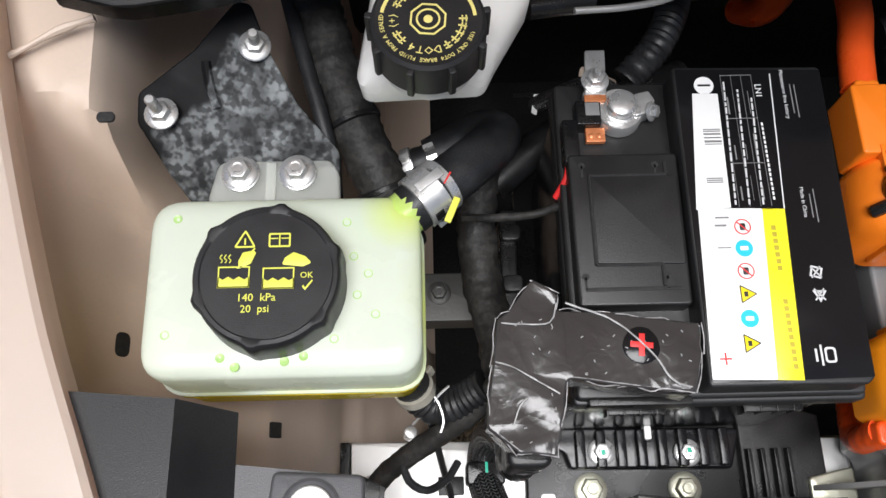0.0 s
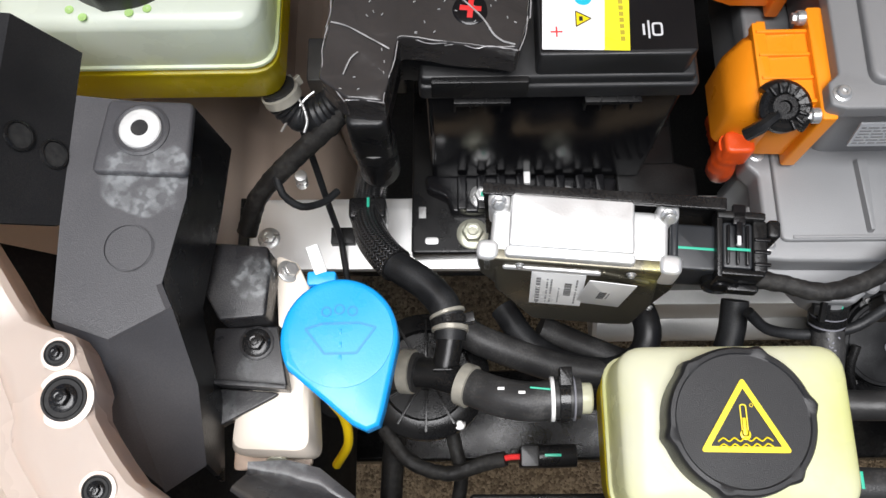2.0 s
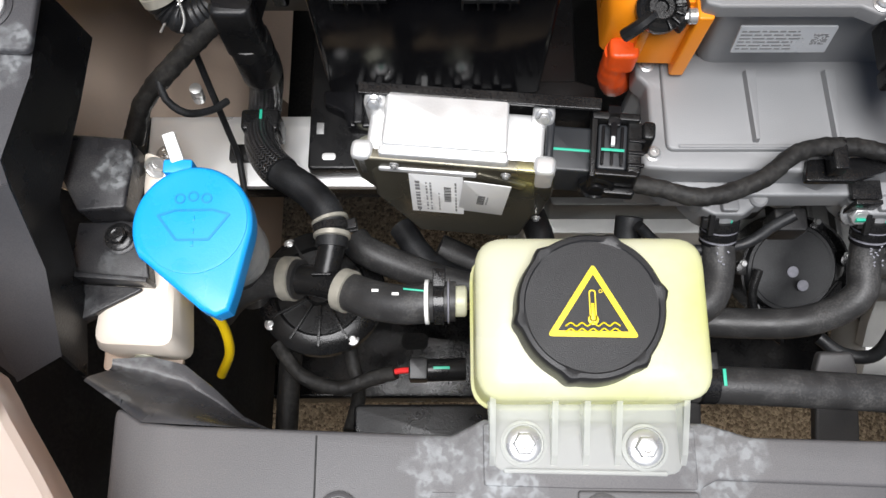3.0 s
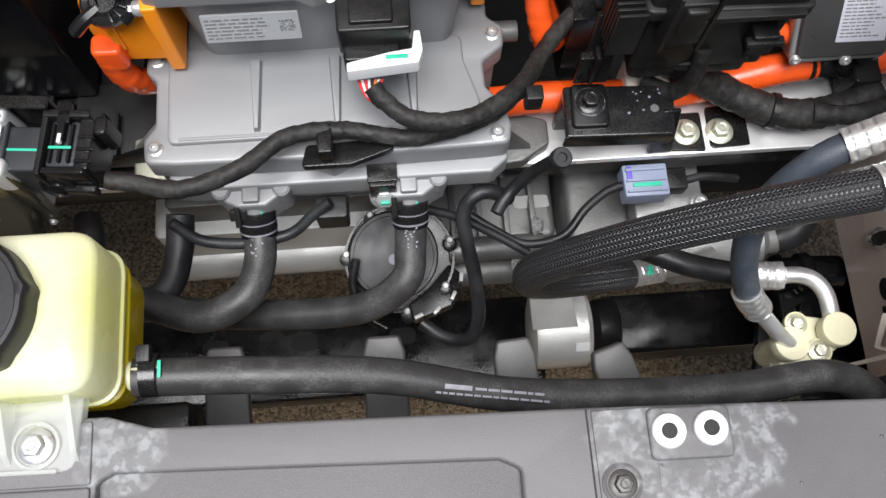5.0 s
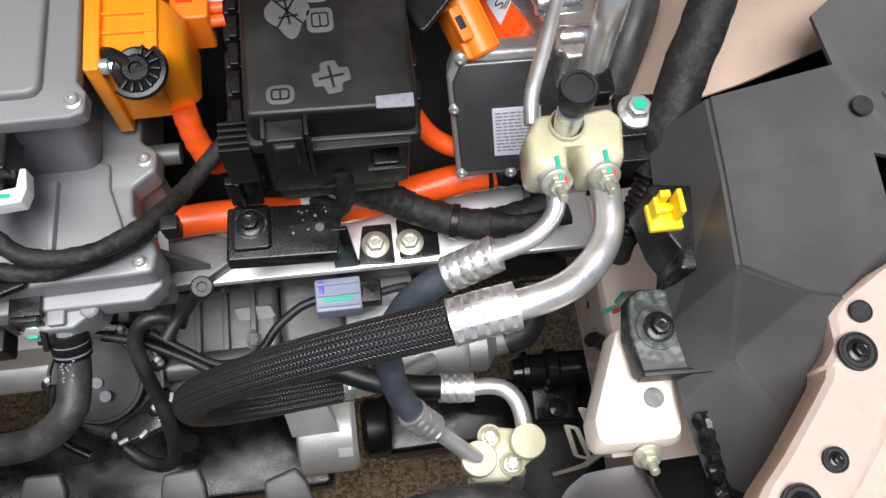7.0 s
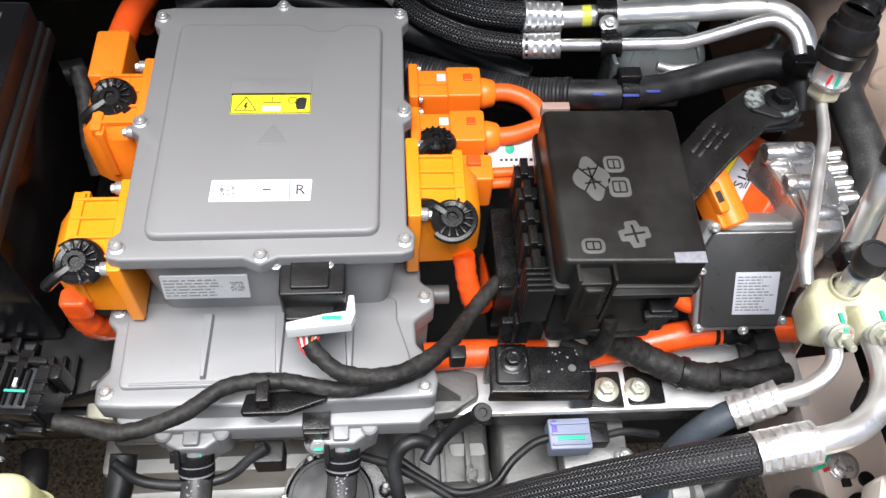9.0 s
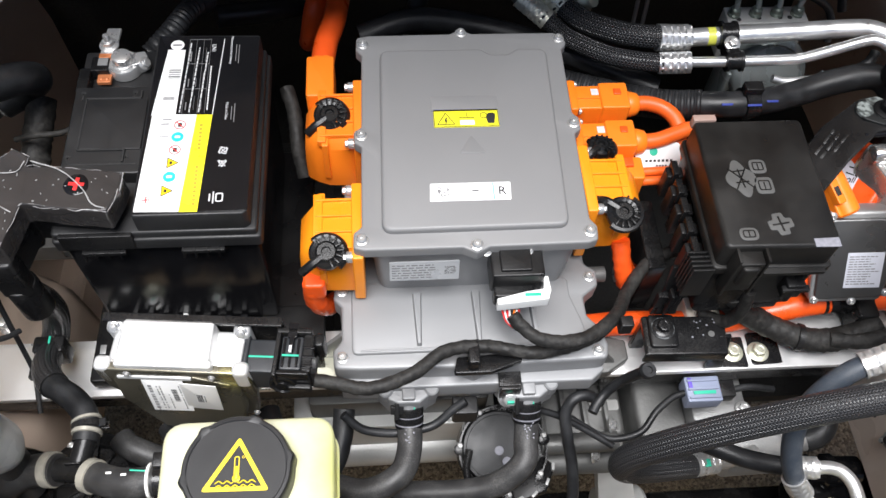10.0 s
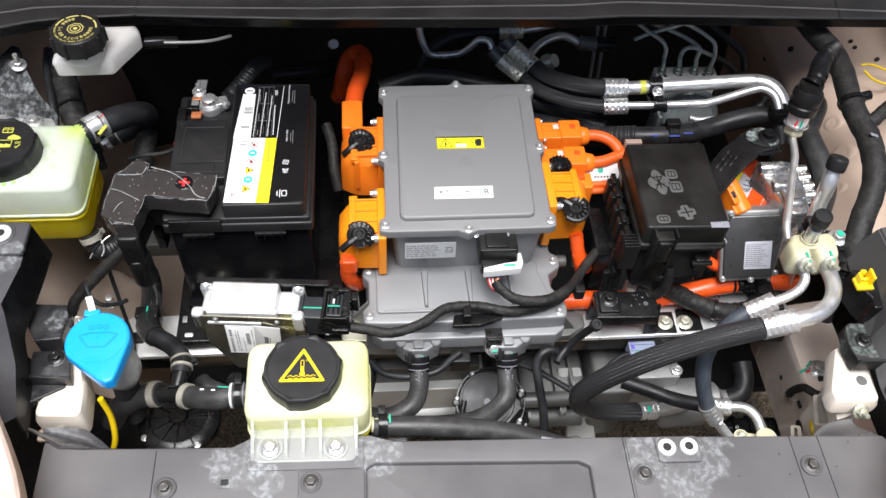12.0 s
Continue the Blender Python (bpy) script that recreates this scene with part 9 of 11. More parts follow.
bolt(bp_t, 0.8940, 0.0085, 0.8828, 0.0075)
part("paint_mark", turned([(0.0042, 0), (0.0042, 0.0008), (0.0002, 0.0008)], 14, (0.8940, 0.0085, 0.8922)), GREEN, bp_t)

# ---- steering controller behind the fuse box ----
ct = thing("motor_controller", (0.85, 0.09, 0.72), "cast alloy motor controller with screwed cover and label", "controller")
CTM = Matrix.Translation((0.8320, 0.0590, 0.808)) @ Matrix.Rotation(radians(-10), 4, "Z") @ Matrix.Rotation(radians(58), 4, "X") @ Matrix.Rotation(radians(9), 4, "Z")
part("case", box(0.806, 0.876, 0.078, 0.150, 0.72, 0.812, 0.006, 0.004), ALU_DARK, ct)
part("rim", moved(slab([(-0.040, -0.052), (0.028, -0.050), (0.040, 0.010), (0.040, 0.046), (-0.034, 0.046), (-0.041, 0.030)], -0.020, 0.0, 0.006, 0.003), CTM), ALU_DARK, ct)
cvr = part("cover", moved(slab([(-0.036, -0.046), (0.026, -0.045), (0.036, 0.008), (0.036, 0.040), (-0.030, 0.040), (-0.037, 0.026)], -0.002, 0.004, 0.006, 0.002), CTM), mat("dark_cover_metal", (0.13, 0.13, 0.13), 0.32, metal=0.7, spread=0.1), ct, "dark anodised cover")
part("label", moved(slab(rect(0.034, 0.038), 0.004, 0.0045, 0.0005, 0.0001), CTM @ Matrix.Translation((0.006, -0.014, 0))), LILAC_LABEL, cvr, "pale printed label")
part("print", bars(text_rows(-0.009, 0.021, [0.001 - 0.0027 * i for i in range(12)], 0.0010, rnd, 0.0009, 0.6), CTM @ Matrix.Translation((0, 0, 0.0045))), GREY_INK, cvr)
for sx, sy in ((-0.036, -0.047), (0.000, -0.049), (0.030, -0.040), (-0.037, 0.006), (-0.030, 0.043), (0.036, 0.042)):
    q = CTM @ Vector((sx, sy, 0.002))
    screw(ct, q.x, q.y, q.z, 0.0034, (CTM.to_3x3() @ Vector((0, 0, 1))))
part("casting", slab([(0.840, 0.138), (0.845, 0.150), (0.888, 0.150), (0.895, 0.110), (0.888, 0.062), (0.864, 0.060)], 0.775, 0.866, 0.006, 0.004), CAST_BRIGHT, ct, "bright die-cast cover")
for (rx0, rx1, ry, rz) in ((0.840, 0.878, 0.1330, 0.874), (0.850, 0.882, 0.1050, 0.870), (0.860, 0.887, 0.0790, 0.866)):
    part("ridge", turned([(0.0002, 0), (0.0078, 0.0008), (0.0088, 0.003), (0.0088, rx1 - rx0 - 0.003), (0.0078, rx1 - rx0 - 0.0008), (0.0002, rx1 - rx0)], 24, (rx0, ry, rz - 0.004), (1, 0, 0)), CAST_BRIGHT, ct)
part("rib", box(0.858, 0.862, 0.064, 0.142, 0.865, 0.870, 0.001), CAST_BRIGHT, ct)
for bx, by, bz in ((0.866, 0.1320, 0.8780), (0.888, 0.080, 0.868)):
    bolt(ct, bx, by, bz, 0.0034, material=ALU_DARK)
for k in range(4):
    part("fin", turned([(0.0002, 0), (0.0058, 0.0004), (0.0066, 0.002), (0.0066, 0.016), (0.0002, 0.017)], 18, (0.892, 0.139 - 0.0145 * k, 0.858), (1, 0, 0.15)), CAST_BRIGHT, ct)
part("boss", rod((0.895, 0.10, 0.80), (0.9, 0, 0.3), 0.016, 0.02), ALU_DARK, ct)
oc2 = thing("orange_side_plug", (0.815, 0.125, 0.79), "orange plug on the motor controller", "high-voltage plug")
OPM = Matrix.Translation((0.806, 0.108, 0.851)) @ Matrix.Rotation(0.42, 4, "Z") @ Matrix.Rotation(0.42, 4, "X")
part("shell", moved(box(-0.013, 0.013, -0.026, 0.012, -0.016, 0.004, 0.003, 0.003), OPM), ORANGE, oc2)
part("shell", moved(turned([(0.0002, 0), (0.0105, 0.001), (0.0125, 0.003), (0.0125, 0.046), (0.0002, 0.047)], 24, (0.001, -0.028, -0.003), (0, 1, 0)), OPM), ORANGE, oc2)
part("shell", moved(box(-0.013, -0.004, -0.014, 0.010, 0.003, 0.011, 0.002, 0.002), OPM), ORANGE, oc2)
part("latch", moved(box(-0.0115, -0.0065, -0.006, 0.003, 0.0105, 0.0120, 0.0008), OPM), DARK, oc2, "dark latch slot")
part("cable", tube([(0.796, 0.128, 0.845), (0.785, 0.140, 0.838), (0.772, 0.150, 0.82)], 0.008, 14), ORANGE_TUBE, oc2)
oc3 = thing("orange_sleeve", (0.845, 0.14, 0.80), "red-orange boot of a high-voltage cable with stickers", "cable")
SM = Matrix(((0.494, -0.447, -0.75), (0.661, 0.754, -0.02), (0.571, -0.486, 0.66))).to_4x4()
SM.translation = Vector((0.8340, 0.1180, 0.8262))
part("boot", moved(slab([(-0.040, -0.022), (0.020, -0.026), (0.052, -0.006), (0.060, 0.040), (-0.020, 0.044), (-0.046, 0.020)], -0.026, -0.0002, 0.010, 0.005), SM), RED_ORANGE, oc3)
sk = part("sticker", moved(slab([(0, 0), (0.0245, 0.001), (0.035, 0.024), (0.010, 0.024)], 0, 0.0005, 0.0005, 0.0001), SM), LILAC_LABEL, oc3, "white sticker with black letters")
words(sk, "S11", SM @ Matrix.Translation((0.0190, 0.0098, 0.0006)), 0.0130, INK)
part("print", bars([(0.011, 0.0045, 0.006, 0.0009), (0.0115, 0.0025, 0.007, 0.0009), (0.018, 0.0035, 0.0035, 0.0030)], SM @ Matrix.Translation((0, 0, 0.0005))), INK, sk)
part("sticker", moved(slab([(0.012, 0.025), (0.034, 0.025), (0.038, 0.036), (0.016, 0.037)], 0, 0.0006, 0.0005, 0.0001), SM), LEMON, oc3, "yellow sticker")
part("rivet", turned([(0.0022, 0), (0.0018, 0.001), (0.0002, 0.0014)], 12, SM @ Vector((-0.014, 0.006, -0.0002)), (-0.75, -0.02, 0.66)), STEEL, oc3)
ss = thing("support_strap", (0.81, 0.155, 0.86), "black strap bracket with dried white residue at its bolt", "bracket")
bm = slab([(0.758, 0.122), (0.772, 0.084), (0.806, 0.116), (0.838, 0.142), (0.856, 0.146), (0.868, 0.156), (0.866, 0.172), (0.850, 0.184), (0.829, 0.180), (0.795, 0.160)], 0.8885, 0.8925, 0.004, 0.002)
for v in bm.verts:
    v.co.z -= 0.020 * smooth_step(0.83, 0.77, v.co.x)
part("strap", bm, BLACK, ss)
part("end_plate", slab([(0.829, 0.156), (0.846, 0.148), (0.866, 0.154), (0.8665, 0.172), (0.850, 0.1835), (0.830, 0.1795), (0.824, 0.168)], 0.8920, 0.8950, 0.006, 0.0012), CHALKY, ss, "black end plate caked with white residue")
bolt(ss, 0.8525, 0.1650, 0.8950, 0.0078, material=WEATHERED)
part("washer_ring", turned([(0.0125, 0), (0.0125, 0.0008), (0.0115, 0.0012), (0.0105, 0.0008)], 28, (0.8525, 0.1650, 0.8948)), CHALKY, ss)
part("lip", tube([(0.826, 0.141, 0.889), (0.846, 0.142, 0.889), (0.868, 0.147, 0.889)], 0.0022, 8), GLOSS, ss)
part("print", bars(text_rows(-0.020, 0.016, [0.008, 0.002, -0.004], 0.0026, rnd, 0.001), Matrix.Translation((0.798, 0.136, 0.8850)) @ Matrix.Rotation(0.80, 4, "Z") @ Matrix.Rotation(radians(-18), 4, "Y")), BLACK, ss)
part("leg", box(0.862, 0.870, 0.155, 0.180, 0.79, 0.890, 0.002), BLACK, ss)

# ---- looms and pipes along the right wing ----
rl = thing("wing_loom", (0.95, 0.12, 0.86), "thick black taped loom along the inner wing", "wiring loom", "looms")
part("loom", tube([(0.928, 0.345, 0.950), (0.932, 0.321, 0.955), (0.937, 0.297, 0.955), (0.948, 0.265, 0.953), (0.951, 0.228, 0.950), (0.948, 0.191, 0.945), (0.948, 0.161, 0.940), (0.951, 0.139, 0.937), (0.952, 0.117, 0.935), (0.948, 0.084, 0.930), (0.942, 0.060, 0.922), (0.931, 0.038, 0.912), (0.922, 0.022, 0.900), (0.912, -0.005, 0.882), (0.906, -0.024, 0.862)], 0.0138, 20, 0.003, shape=lambda s, a: 1 + 0.05 * ((s * 42 + a * 0.16) % 1.0) + 0.03 * noise.noise(Vector((s * 60, math.cos(a) * 1.5, math.sin(a) * 1.5)))), TAPE, rl)
part("tie", turned([(0.0150, 0), (0.0166, 0.0005), (0.0166, 0.0062), (0.0150, 0.0066)], 22, (0.948, 0.174, 0.9425), (0, 1, 0.15)), GLOSS, rl, "glossy black cable tie")
part("plug", rod((0.962, 0.181, 0.948), (0.9, 0.1, 0.2), 0.0062, 0.010), GLOSS, rl)
part("tape_flag", moved(slab([(-0.006, -0.002), (0.005, -0.003), (0.006, 0.002), (-0.005, 0.003)], 0, 0.0006, 0.001, 0.0002), Matrix.Translation((0.949, 0.112, 0.9500)) @ Matrix.Rotation(0.3, 4, "Y")), FADED, rl)
part("loom", tube([(0.952, 0.139, 0.938), (0.965, 0.144, 0.945), (0.985, 0.158, 0.950), (1.02, 0.18, 0.95), (1.05, 0.20, 0.945)], 0.0085, 12, 0.003, shape=wrapped), TAPE, rl)
part("yellow_tie", tube([(1.026, 0.295, 0.9), (1.038, 0.292, 0.903), (1.053, 0.272, 0.908), (1.060, 0.256, 0.908), (1.045, 0.253, 0.903), (1.032, 0.266, 0.9), (1.027, 0.284, 0.899)], 0.0016, 8, 0.003), YELLOW_CLIP, rl, "yellow cable tie")
part("conduit", tube([(0.8855, 0.179, 0.972), (0.892, 0.186, 0.978), (0.906, 0.210, 0.975), (0.925, 0.234, 0.968), (0.950, 0.262, 0.956)], 0.0108, 18, 0.0012, shape=ribs(0.0062, 0.10)), SATIN, rl, "corrugated conduit")
cl = thing("corrugated_conduit", (0.89, -0.02, 0.76), "corrugated black conduit beside the valve block", "conduit")
part("conduit", tube([(0.908, -0.018, 0.870), (0.900, -0.032, 0.848), (0.893, -0.046, 0.826)], 0.0095, 16, 0.0015, shape=ribs(0.0046, 0.07)), SATIN, cl)
part("orange_wire", tube([(0.922, -0.008, 0.86), (0.915, -0.026, 0.845), (0.909, -0.04, 0.828)], 0.0065, 12), RED_ORANGE, cl, "orange cable")
part("loom", tube([(0.894, -0.043, 0.829), (0.890, -0.052, 0.815), (0.889, -0.056, 0.805)], 0.008, 12, 0.003, shape=wrapped), TAPE, cl)
part("loom", tube([(0.82, 0.006, 0.733), (0.85, 0.002, 0.735), (0.88, 0.006, 0.737)], 0.008, 12, 0.003, shape=wrapped), TAPE, cl)
# plate on the wing with bolts, lead and yellow tube
wp = thing("wing_fixings", (0.90, -0.11, 0.62), "bolts, paint dabs and a short lead on beige steel", "fixings")
bolt(wp, 0.9335, -0.0577, 0.6805, 0.0080, axis=(-0.1, 0, 1), material=STEEL)
part("washer", turned([(0.0135, 0), (0.0135, 0.0012), (0.0120, 0.0018), (0.0002, 0.0018)], 26, (0.9335, -0.0577, 0.6795), (-0.1, 0, 1)), STEEL, wp)
part("paint_mark", moved(box(-0.006, 0.006, -0.0016, 0.0016, 0, 0.001, 0.0005), Matrix.Translation((0.9215, -0.0590, 0.6790)) @ Matrix.Rotation(radians(-7), 4, "Y") @ Matrix.Rotation(0.25, 4, "Z")), RED, wp)
part("paint_mark", moved(box(-0.006, 0.006, -0.0016, 0.0016, 0, 0.001, 0.0005), Matrix.Translation((0.9235, -0.0490, 0.6790)) @ Matrix.Rotation(radians(-7), 4, "Y") @ Matrix.Rotation(0.75, 4, "Z")), GREEN, wp)
bolt(wp, 0.9125, -0.0690, 0.630, 0.0065, axis=(-0.95, 0, 0.15), stud=0.012, material=STEEL)
part("paint_mark", moved(box(-0.006, 0.006, -0.0016, 0.0016, 0, 0.001, 0.0005), Matrix.Translation((0.9140, -0.0570, 0.6760)) @ Matrix.Rotation(radians(-25), 4, "Y") @ Matrix.Rotation(0.2, 4, "Z")), GREEN, wp)
part("lead", tube([(0.903, -0.0725, 0.640), (0.903, -0.0745, 0.655), (0.900, -0.088, 0.688), (0.909, -0.1005, 0.694), (0.924, -0.106, 0.694), (0.934, -0.104, 0.684)], 0.0052, 12, 0.003, shape=wrapped), TAPE, wp)
part("yellow_tube", tube([(0.930, -0.1070, 0.690), (0.9232, -0.1106, 0.695), (0.9057, -0.1257, 0.695), (0.8940, -0.1357, 0.695), (0.8900, -0.1465, 0.693), (0.8945, -0.1560, 0.686)], 0.0050, 12), YELLOW_CLIP, wp, "yellow tube")

# end of the suspension arm in front of the rail
ab = thing("suspension_bush", (0.89, -0.07, 0.51), "black rubber suspension bush beside the wing rail", "suspension bush")
part("bush", turned([(0.0002, -0.008), (0.013, -0.008), (0.014, 0), (0.019, 0.001), (0.020, 0.006), (0.0165, 0.008), (0.0160, 0.022), (0.020, 0.025), (0.0205, 0.034), (0.017, 0.037), (0.0165, 0.066), (0.0002, 0.068)], 28, (0.860, -0.068, 0.522), (1, -0.03, 0)), GLOSS, ab)
part("lug", slab([(0.868, -0.115), (0.915, -0.117), (0.917, -0.062), (0.870, -0.062)], 0.488, 0.508, 0.004, 0.004), GLOSS, ab)
part("lug", rod((0.892, -0.105, 0.500), (0, 0, 1), 0.009, 0.016), GLOSS, ab)

# cream bracket and black block at the right front corner
rb = thing("corner_bracket", (0.87, -0.15, 0.78), "cream painted steel corner bracket with round hole", "bracket")
rings = []
for z, d in ((0.815, 0.0), (0.826, 0.0), (0.836, 0.003), (0.839, 0.008)):
    p = rounded([(0.842 + d, -0.183 + d), (0.842 + d, -0.165), (0.866 + d, -0.112), (0.900, -0.110), (0.897 - d, -0.184 + d)], 0.008, 4)
    rings.append([(x, y, z) for x, y in p])
part("block", loft(rings), WHITE_BRACKET, rb)
# A dull disc paints the shaded rail below the hole.
part("hole", turned([(0.0062, 0), (0.0062, 0.0006), (0.0002, 0.0006)], 22, (0.881, -0.157, 0.8388)), DULL, rb, "round hole, its shaded inside a dull disc")
bolt(rb, 0.874, -0.188, 0.826, 0.0058, axis=(0, -0.75, 0.65), material=ZINC, stud=0.014)
part("post", slab([(0.888, -0.170), (0.898, -0.170), (0.898, -0.120), (0.888, -0.120)], 0.676, 0.818, 0.002, 0.001), WHITE_BRACKET, rb)
lip = [(0.8700, -0.1800, 0.815), (0.8600, -0.1790, 0.800), (0.8660, -0.1725, 0.745), (0.8720, -0.1718, 0.695), (0.8740, -0.1726, 0.660), (0.8690, -0.1724, 0.630), (0.8615, -0.1715, 0.590)]
part("lip", loft([[(x, y, z), (x + 0.0005, y - 0.0060 + 0.0006 * i, z - 0.001), (x + 0.003, y - 0.0060 + 0.0006 * i, z - 0.002), (x + 0.003, y, z - 0.001)] for i, (x, y, z) in enumerate(lip)]), WHITE_BRACKET, rb)
for low, high in (((0.8732, -0.1701, 0.665), (0.8575, -0.1503, 0.712)), ((0.8690, -0.1690, 0.750), (0.8500, -0.1525, 0.798))):
    up = (Vector(high) - Vector(low))
    size = up.length
    up.normalize()
    side = Vector((0.85, -0.45, 0.1)).cross(up).cross(up).normalized()
    face = side.cross(up)
    TM2 = Matrix((side, up, face)).transposed().to_4x4()
    TM2.translation = Vector(low)
    part("tab", moved(outline([(-0.0078, 0), (0.0078, 0), (0.0058, size), (-0.0058, size)], 0.0042, 0.004), TM2), WHITE_BRACKET, rb)
bb2 = thing("black_corner_block", (0.885, -0.12, 0.84), "black plastic corner block with bolt and white residue", "bracket")
part("plate", slab([(0.871, -0.101), (0.877, -0.098), (0.911, -0.101), (0.913, -0.149), (0.869, -0.147), (0.8665, -0.122)], 0.846, 0.866, 0.003, 0.003), CORNER, bb2)
part("ledge", slab([(0.8685, -0.147), (0.914, -0.149), (0.914, -0.152), (0.8680, -0.150)], 0.855, 0.871, 0.0008, 0.0008), CORNER, bb2)
part("ledge", slab([(0.893, -0.150), (0.914, -0.151), (0.916, -0.175), (0.911, -0.168)], 0.848, 0.858, 0.002, 0.002), CORNER, bb2)
part("residue", turned([(0.0135, 0), (0.0130, 0.0012), (0.010, 0.0014), (0.0002, 0.0014)], 26, (0.8835, -0.122, 0.8655)), CORNER, bb2)
bolt(bb2, 0.8835, -0.122, 0.8666, 0.0058, material=BLACK_PAINT)
part("upper_block", slab([(0.8835, -0.046), (0.914, -0.050), (0.920, -0.100), (0.890, -0.100), (0.894, -0.088), (0.889, -0.078)], 0.855, 0.898, 0.004, 0.003), SATIN, bb2)
yc = part("yellow_clip", box(0.8795, 0.8985, -0.0760, -0.0600, 0.8975, 0.9010, 0.001), YELLOW_CLIP, bb2, "yellow plastic clip")
part("prong", box(0.881, 0.884, -0.070, -0.060, 0.9005, 0.911, 0.001), YELLOW_CLIP, yc)
part("prong", moved(box(0.8935, 0.8965, -0.072, -0.058, 0.9005, 0.915, 0.001), Matrix.Identity(4)), YELLOW_CLIP, yc)
part("prong", tube([(0.885, -0.064, 0.9035), (0.889, -0.066, 0.905), (0.893, -0.064, 0.9035)], 0.002, 8, 0.002), YELLOW_CLIP, yc)
part("prong", box(0.886, 0.892, -0.060, -0.056, 0.9005, 0.910, 0.0008), YELLOW_CLIP, yc)

# ---- side shields ----


def facets(verts, faces, thick=0.003):
    """A folded moulding of flat faces with thickness."""
    bm = bmesh.new()
    vs = [bm.verts.new(v) for v in verts]
    for f in faces:
        bm.faces.new([vs[i] for i in f])
    bmesh.ops.recalc_face_normals(bm, faces=bm.faces)
    bmesh.ops.bevel(bm, geom=[e for e in bm.edges if len(e.link_faces) == 2], offset=0.0022, segments=2, affect="EDGES", clamp_overlap=True)
    bmesh.ops.solidify(bm, geom=bm.faces[:], thickness=thick)
    return bm


sl = thing("left_shield", (-0.07, -0.06, 0.86), "grained grey-black plastic shield with boss and drain holes", "shield", "shields")
V = [(-0.250, 0.070, 0.966), (-0.104, 0.056, 0.968), (-0.082, 0.054, 0.932), (-0.082, 0.028, 0.932), (-0.018, 0.021, 0.930),
     (-0.019, -0.030, 0.927), (-0.028, -0.076, 0.926), (-0.021, -0.089, 0.929), (-0.052, -0.105, 0.927), (-0.081, -0.095, 0.928),
     (-0.082, -0.046, 0.931), (-0.106, -0.056, 0.966), (-0.250, -0.050, 0.964), (-0.019, -0.120, 0.884), (-0.022, -0.160, 0.846),
     (-0.043, -0.175, 0.850), (-0.060, -0.150, 0.903), (-0.010, 0.018, 0.882), (-0.014, -0.022, 0.878), (-0.024, -0.078, 0.868), (-0.018, -0.126, 0.830), (-0.018, -0.170, 0.815)]
F = [(3, 10, 9, 8, 7, 6, 5, 4), (7, 8, 15, 14, 13), (6, 7, 13), (8, 9, 16, 15)]
for face in F:
    part("moulding", facets([V[i] for i in face], [tuple(range(len(face)))]), SHIELD_LEFT, sl)
# The black material puts the side face's shading into its colour.
part("skirt", facets([V[i] for i in (4, 5, 6, 13, 14, 17, 18, 19, 20, 21)], [(0, 1, 6, 5), (1, 2, 7, 6), (2, 3, 8, 7), (3, 4, 9, 8)]), BLACK, sl, "side skirt of the shield, its shade put in as black")
part("outer_flap", facets([V[0], V[12], V[11], V[1]], [(0, 1, 2, 3)]), FLAP_SHADE, sl)
part("inner_flap", facets([V[1], V[11], V[10], V[3], V[2]], [(0, 1, 2, 3, 4)]), FLAP_SHADE, sl)
part("boss_pad", slab([(-0.068, -0.018), (-0.017, -0.020), (-0.017, 0.0215), (-0.063, 0.0240)], 0.9305, 0.9350, 0.004, 0.003), SHIELD_LEFT, sl)
part("bush_ring", turned([(0.0150, 0), (0.0150, 0.001), (0.0135, 0.0018), (0.0118, 0.0005), (0.0002, 0.0005)], 30, (-0.0435, 0.0055, 0.9348)), SHIELD_LEFT, sl)
part("bushing", turned([(0.0112, 0), (0.0112, 0.0022), (0.0105, 0.0028), (0.0045, 0.0028), (0.0042, 0.0008), (0.0002, 0.0006)], 30, (-0.0435, 0.0055, 0.9350)), ALU_CAST, sl, "bright alloy bush")
part("bush_hole", turned([(0.0046, 0), (0.0046, 0.0032), (0.0002, 0.0032)], 18, (-0.0435, 0.0055, 0.9350)), DARK, sl)
part("disc_mark", moved(outline(ngon(36, 0.0125), 0.0005), Matrix.Translation((-0.046, -0.058, 0.9300)) @ Matrix.Rotation(0.04, 4, "X")), SHIELD_LEFT, sl)
for hx, hy, hz in ((-0.0972, -0.0065, 0.9548), (-0.0865, -0.0095, 0.9380)):
    part("hole_rim", turned([(0.0082, 0), (0.0080, 0.0012), (0.0070, 0.0016), (0.0066, 0.0004)], 24, (hx, hy, hz), (0.85, 0, 0.52)), SATIN, sl)
    part("drain_hole", turned([(0.0068, 0), (0.0066, 0.0008), (0.0002, 0.0008)], 22, (hx, hy, hz), (0.85, 0, 0.52)), DARK, sl, "dark round hole")
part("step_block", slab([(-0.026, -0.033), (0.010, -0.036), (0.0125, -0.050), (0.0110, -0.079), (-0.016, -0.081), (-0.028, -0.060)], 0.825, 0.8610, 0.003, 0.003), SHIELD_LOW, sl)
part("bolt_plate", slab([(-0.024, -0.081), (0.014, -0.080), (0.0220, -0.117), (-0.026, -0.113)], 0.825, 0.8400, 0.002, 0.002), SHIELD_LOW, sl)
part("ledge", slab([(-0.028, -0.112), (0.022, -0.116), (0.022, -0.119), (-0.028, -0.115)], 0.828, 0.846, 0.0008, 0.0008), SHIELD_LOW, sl)
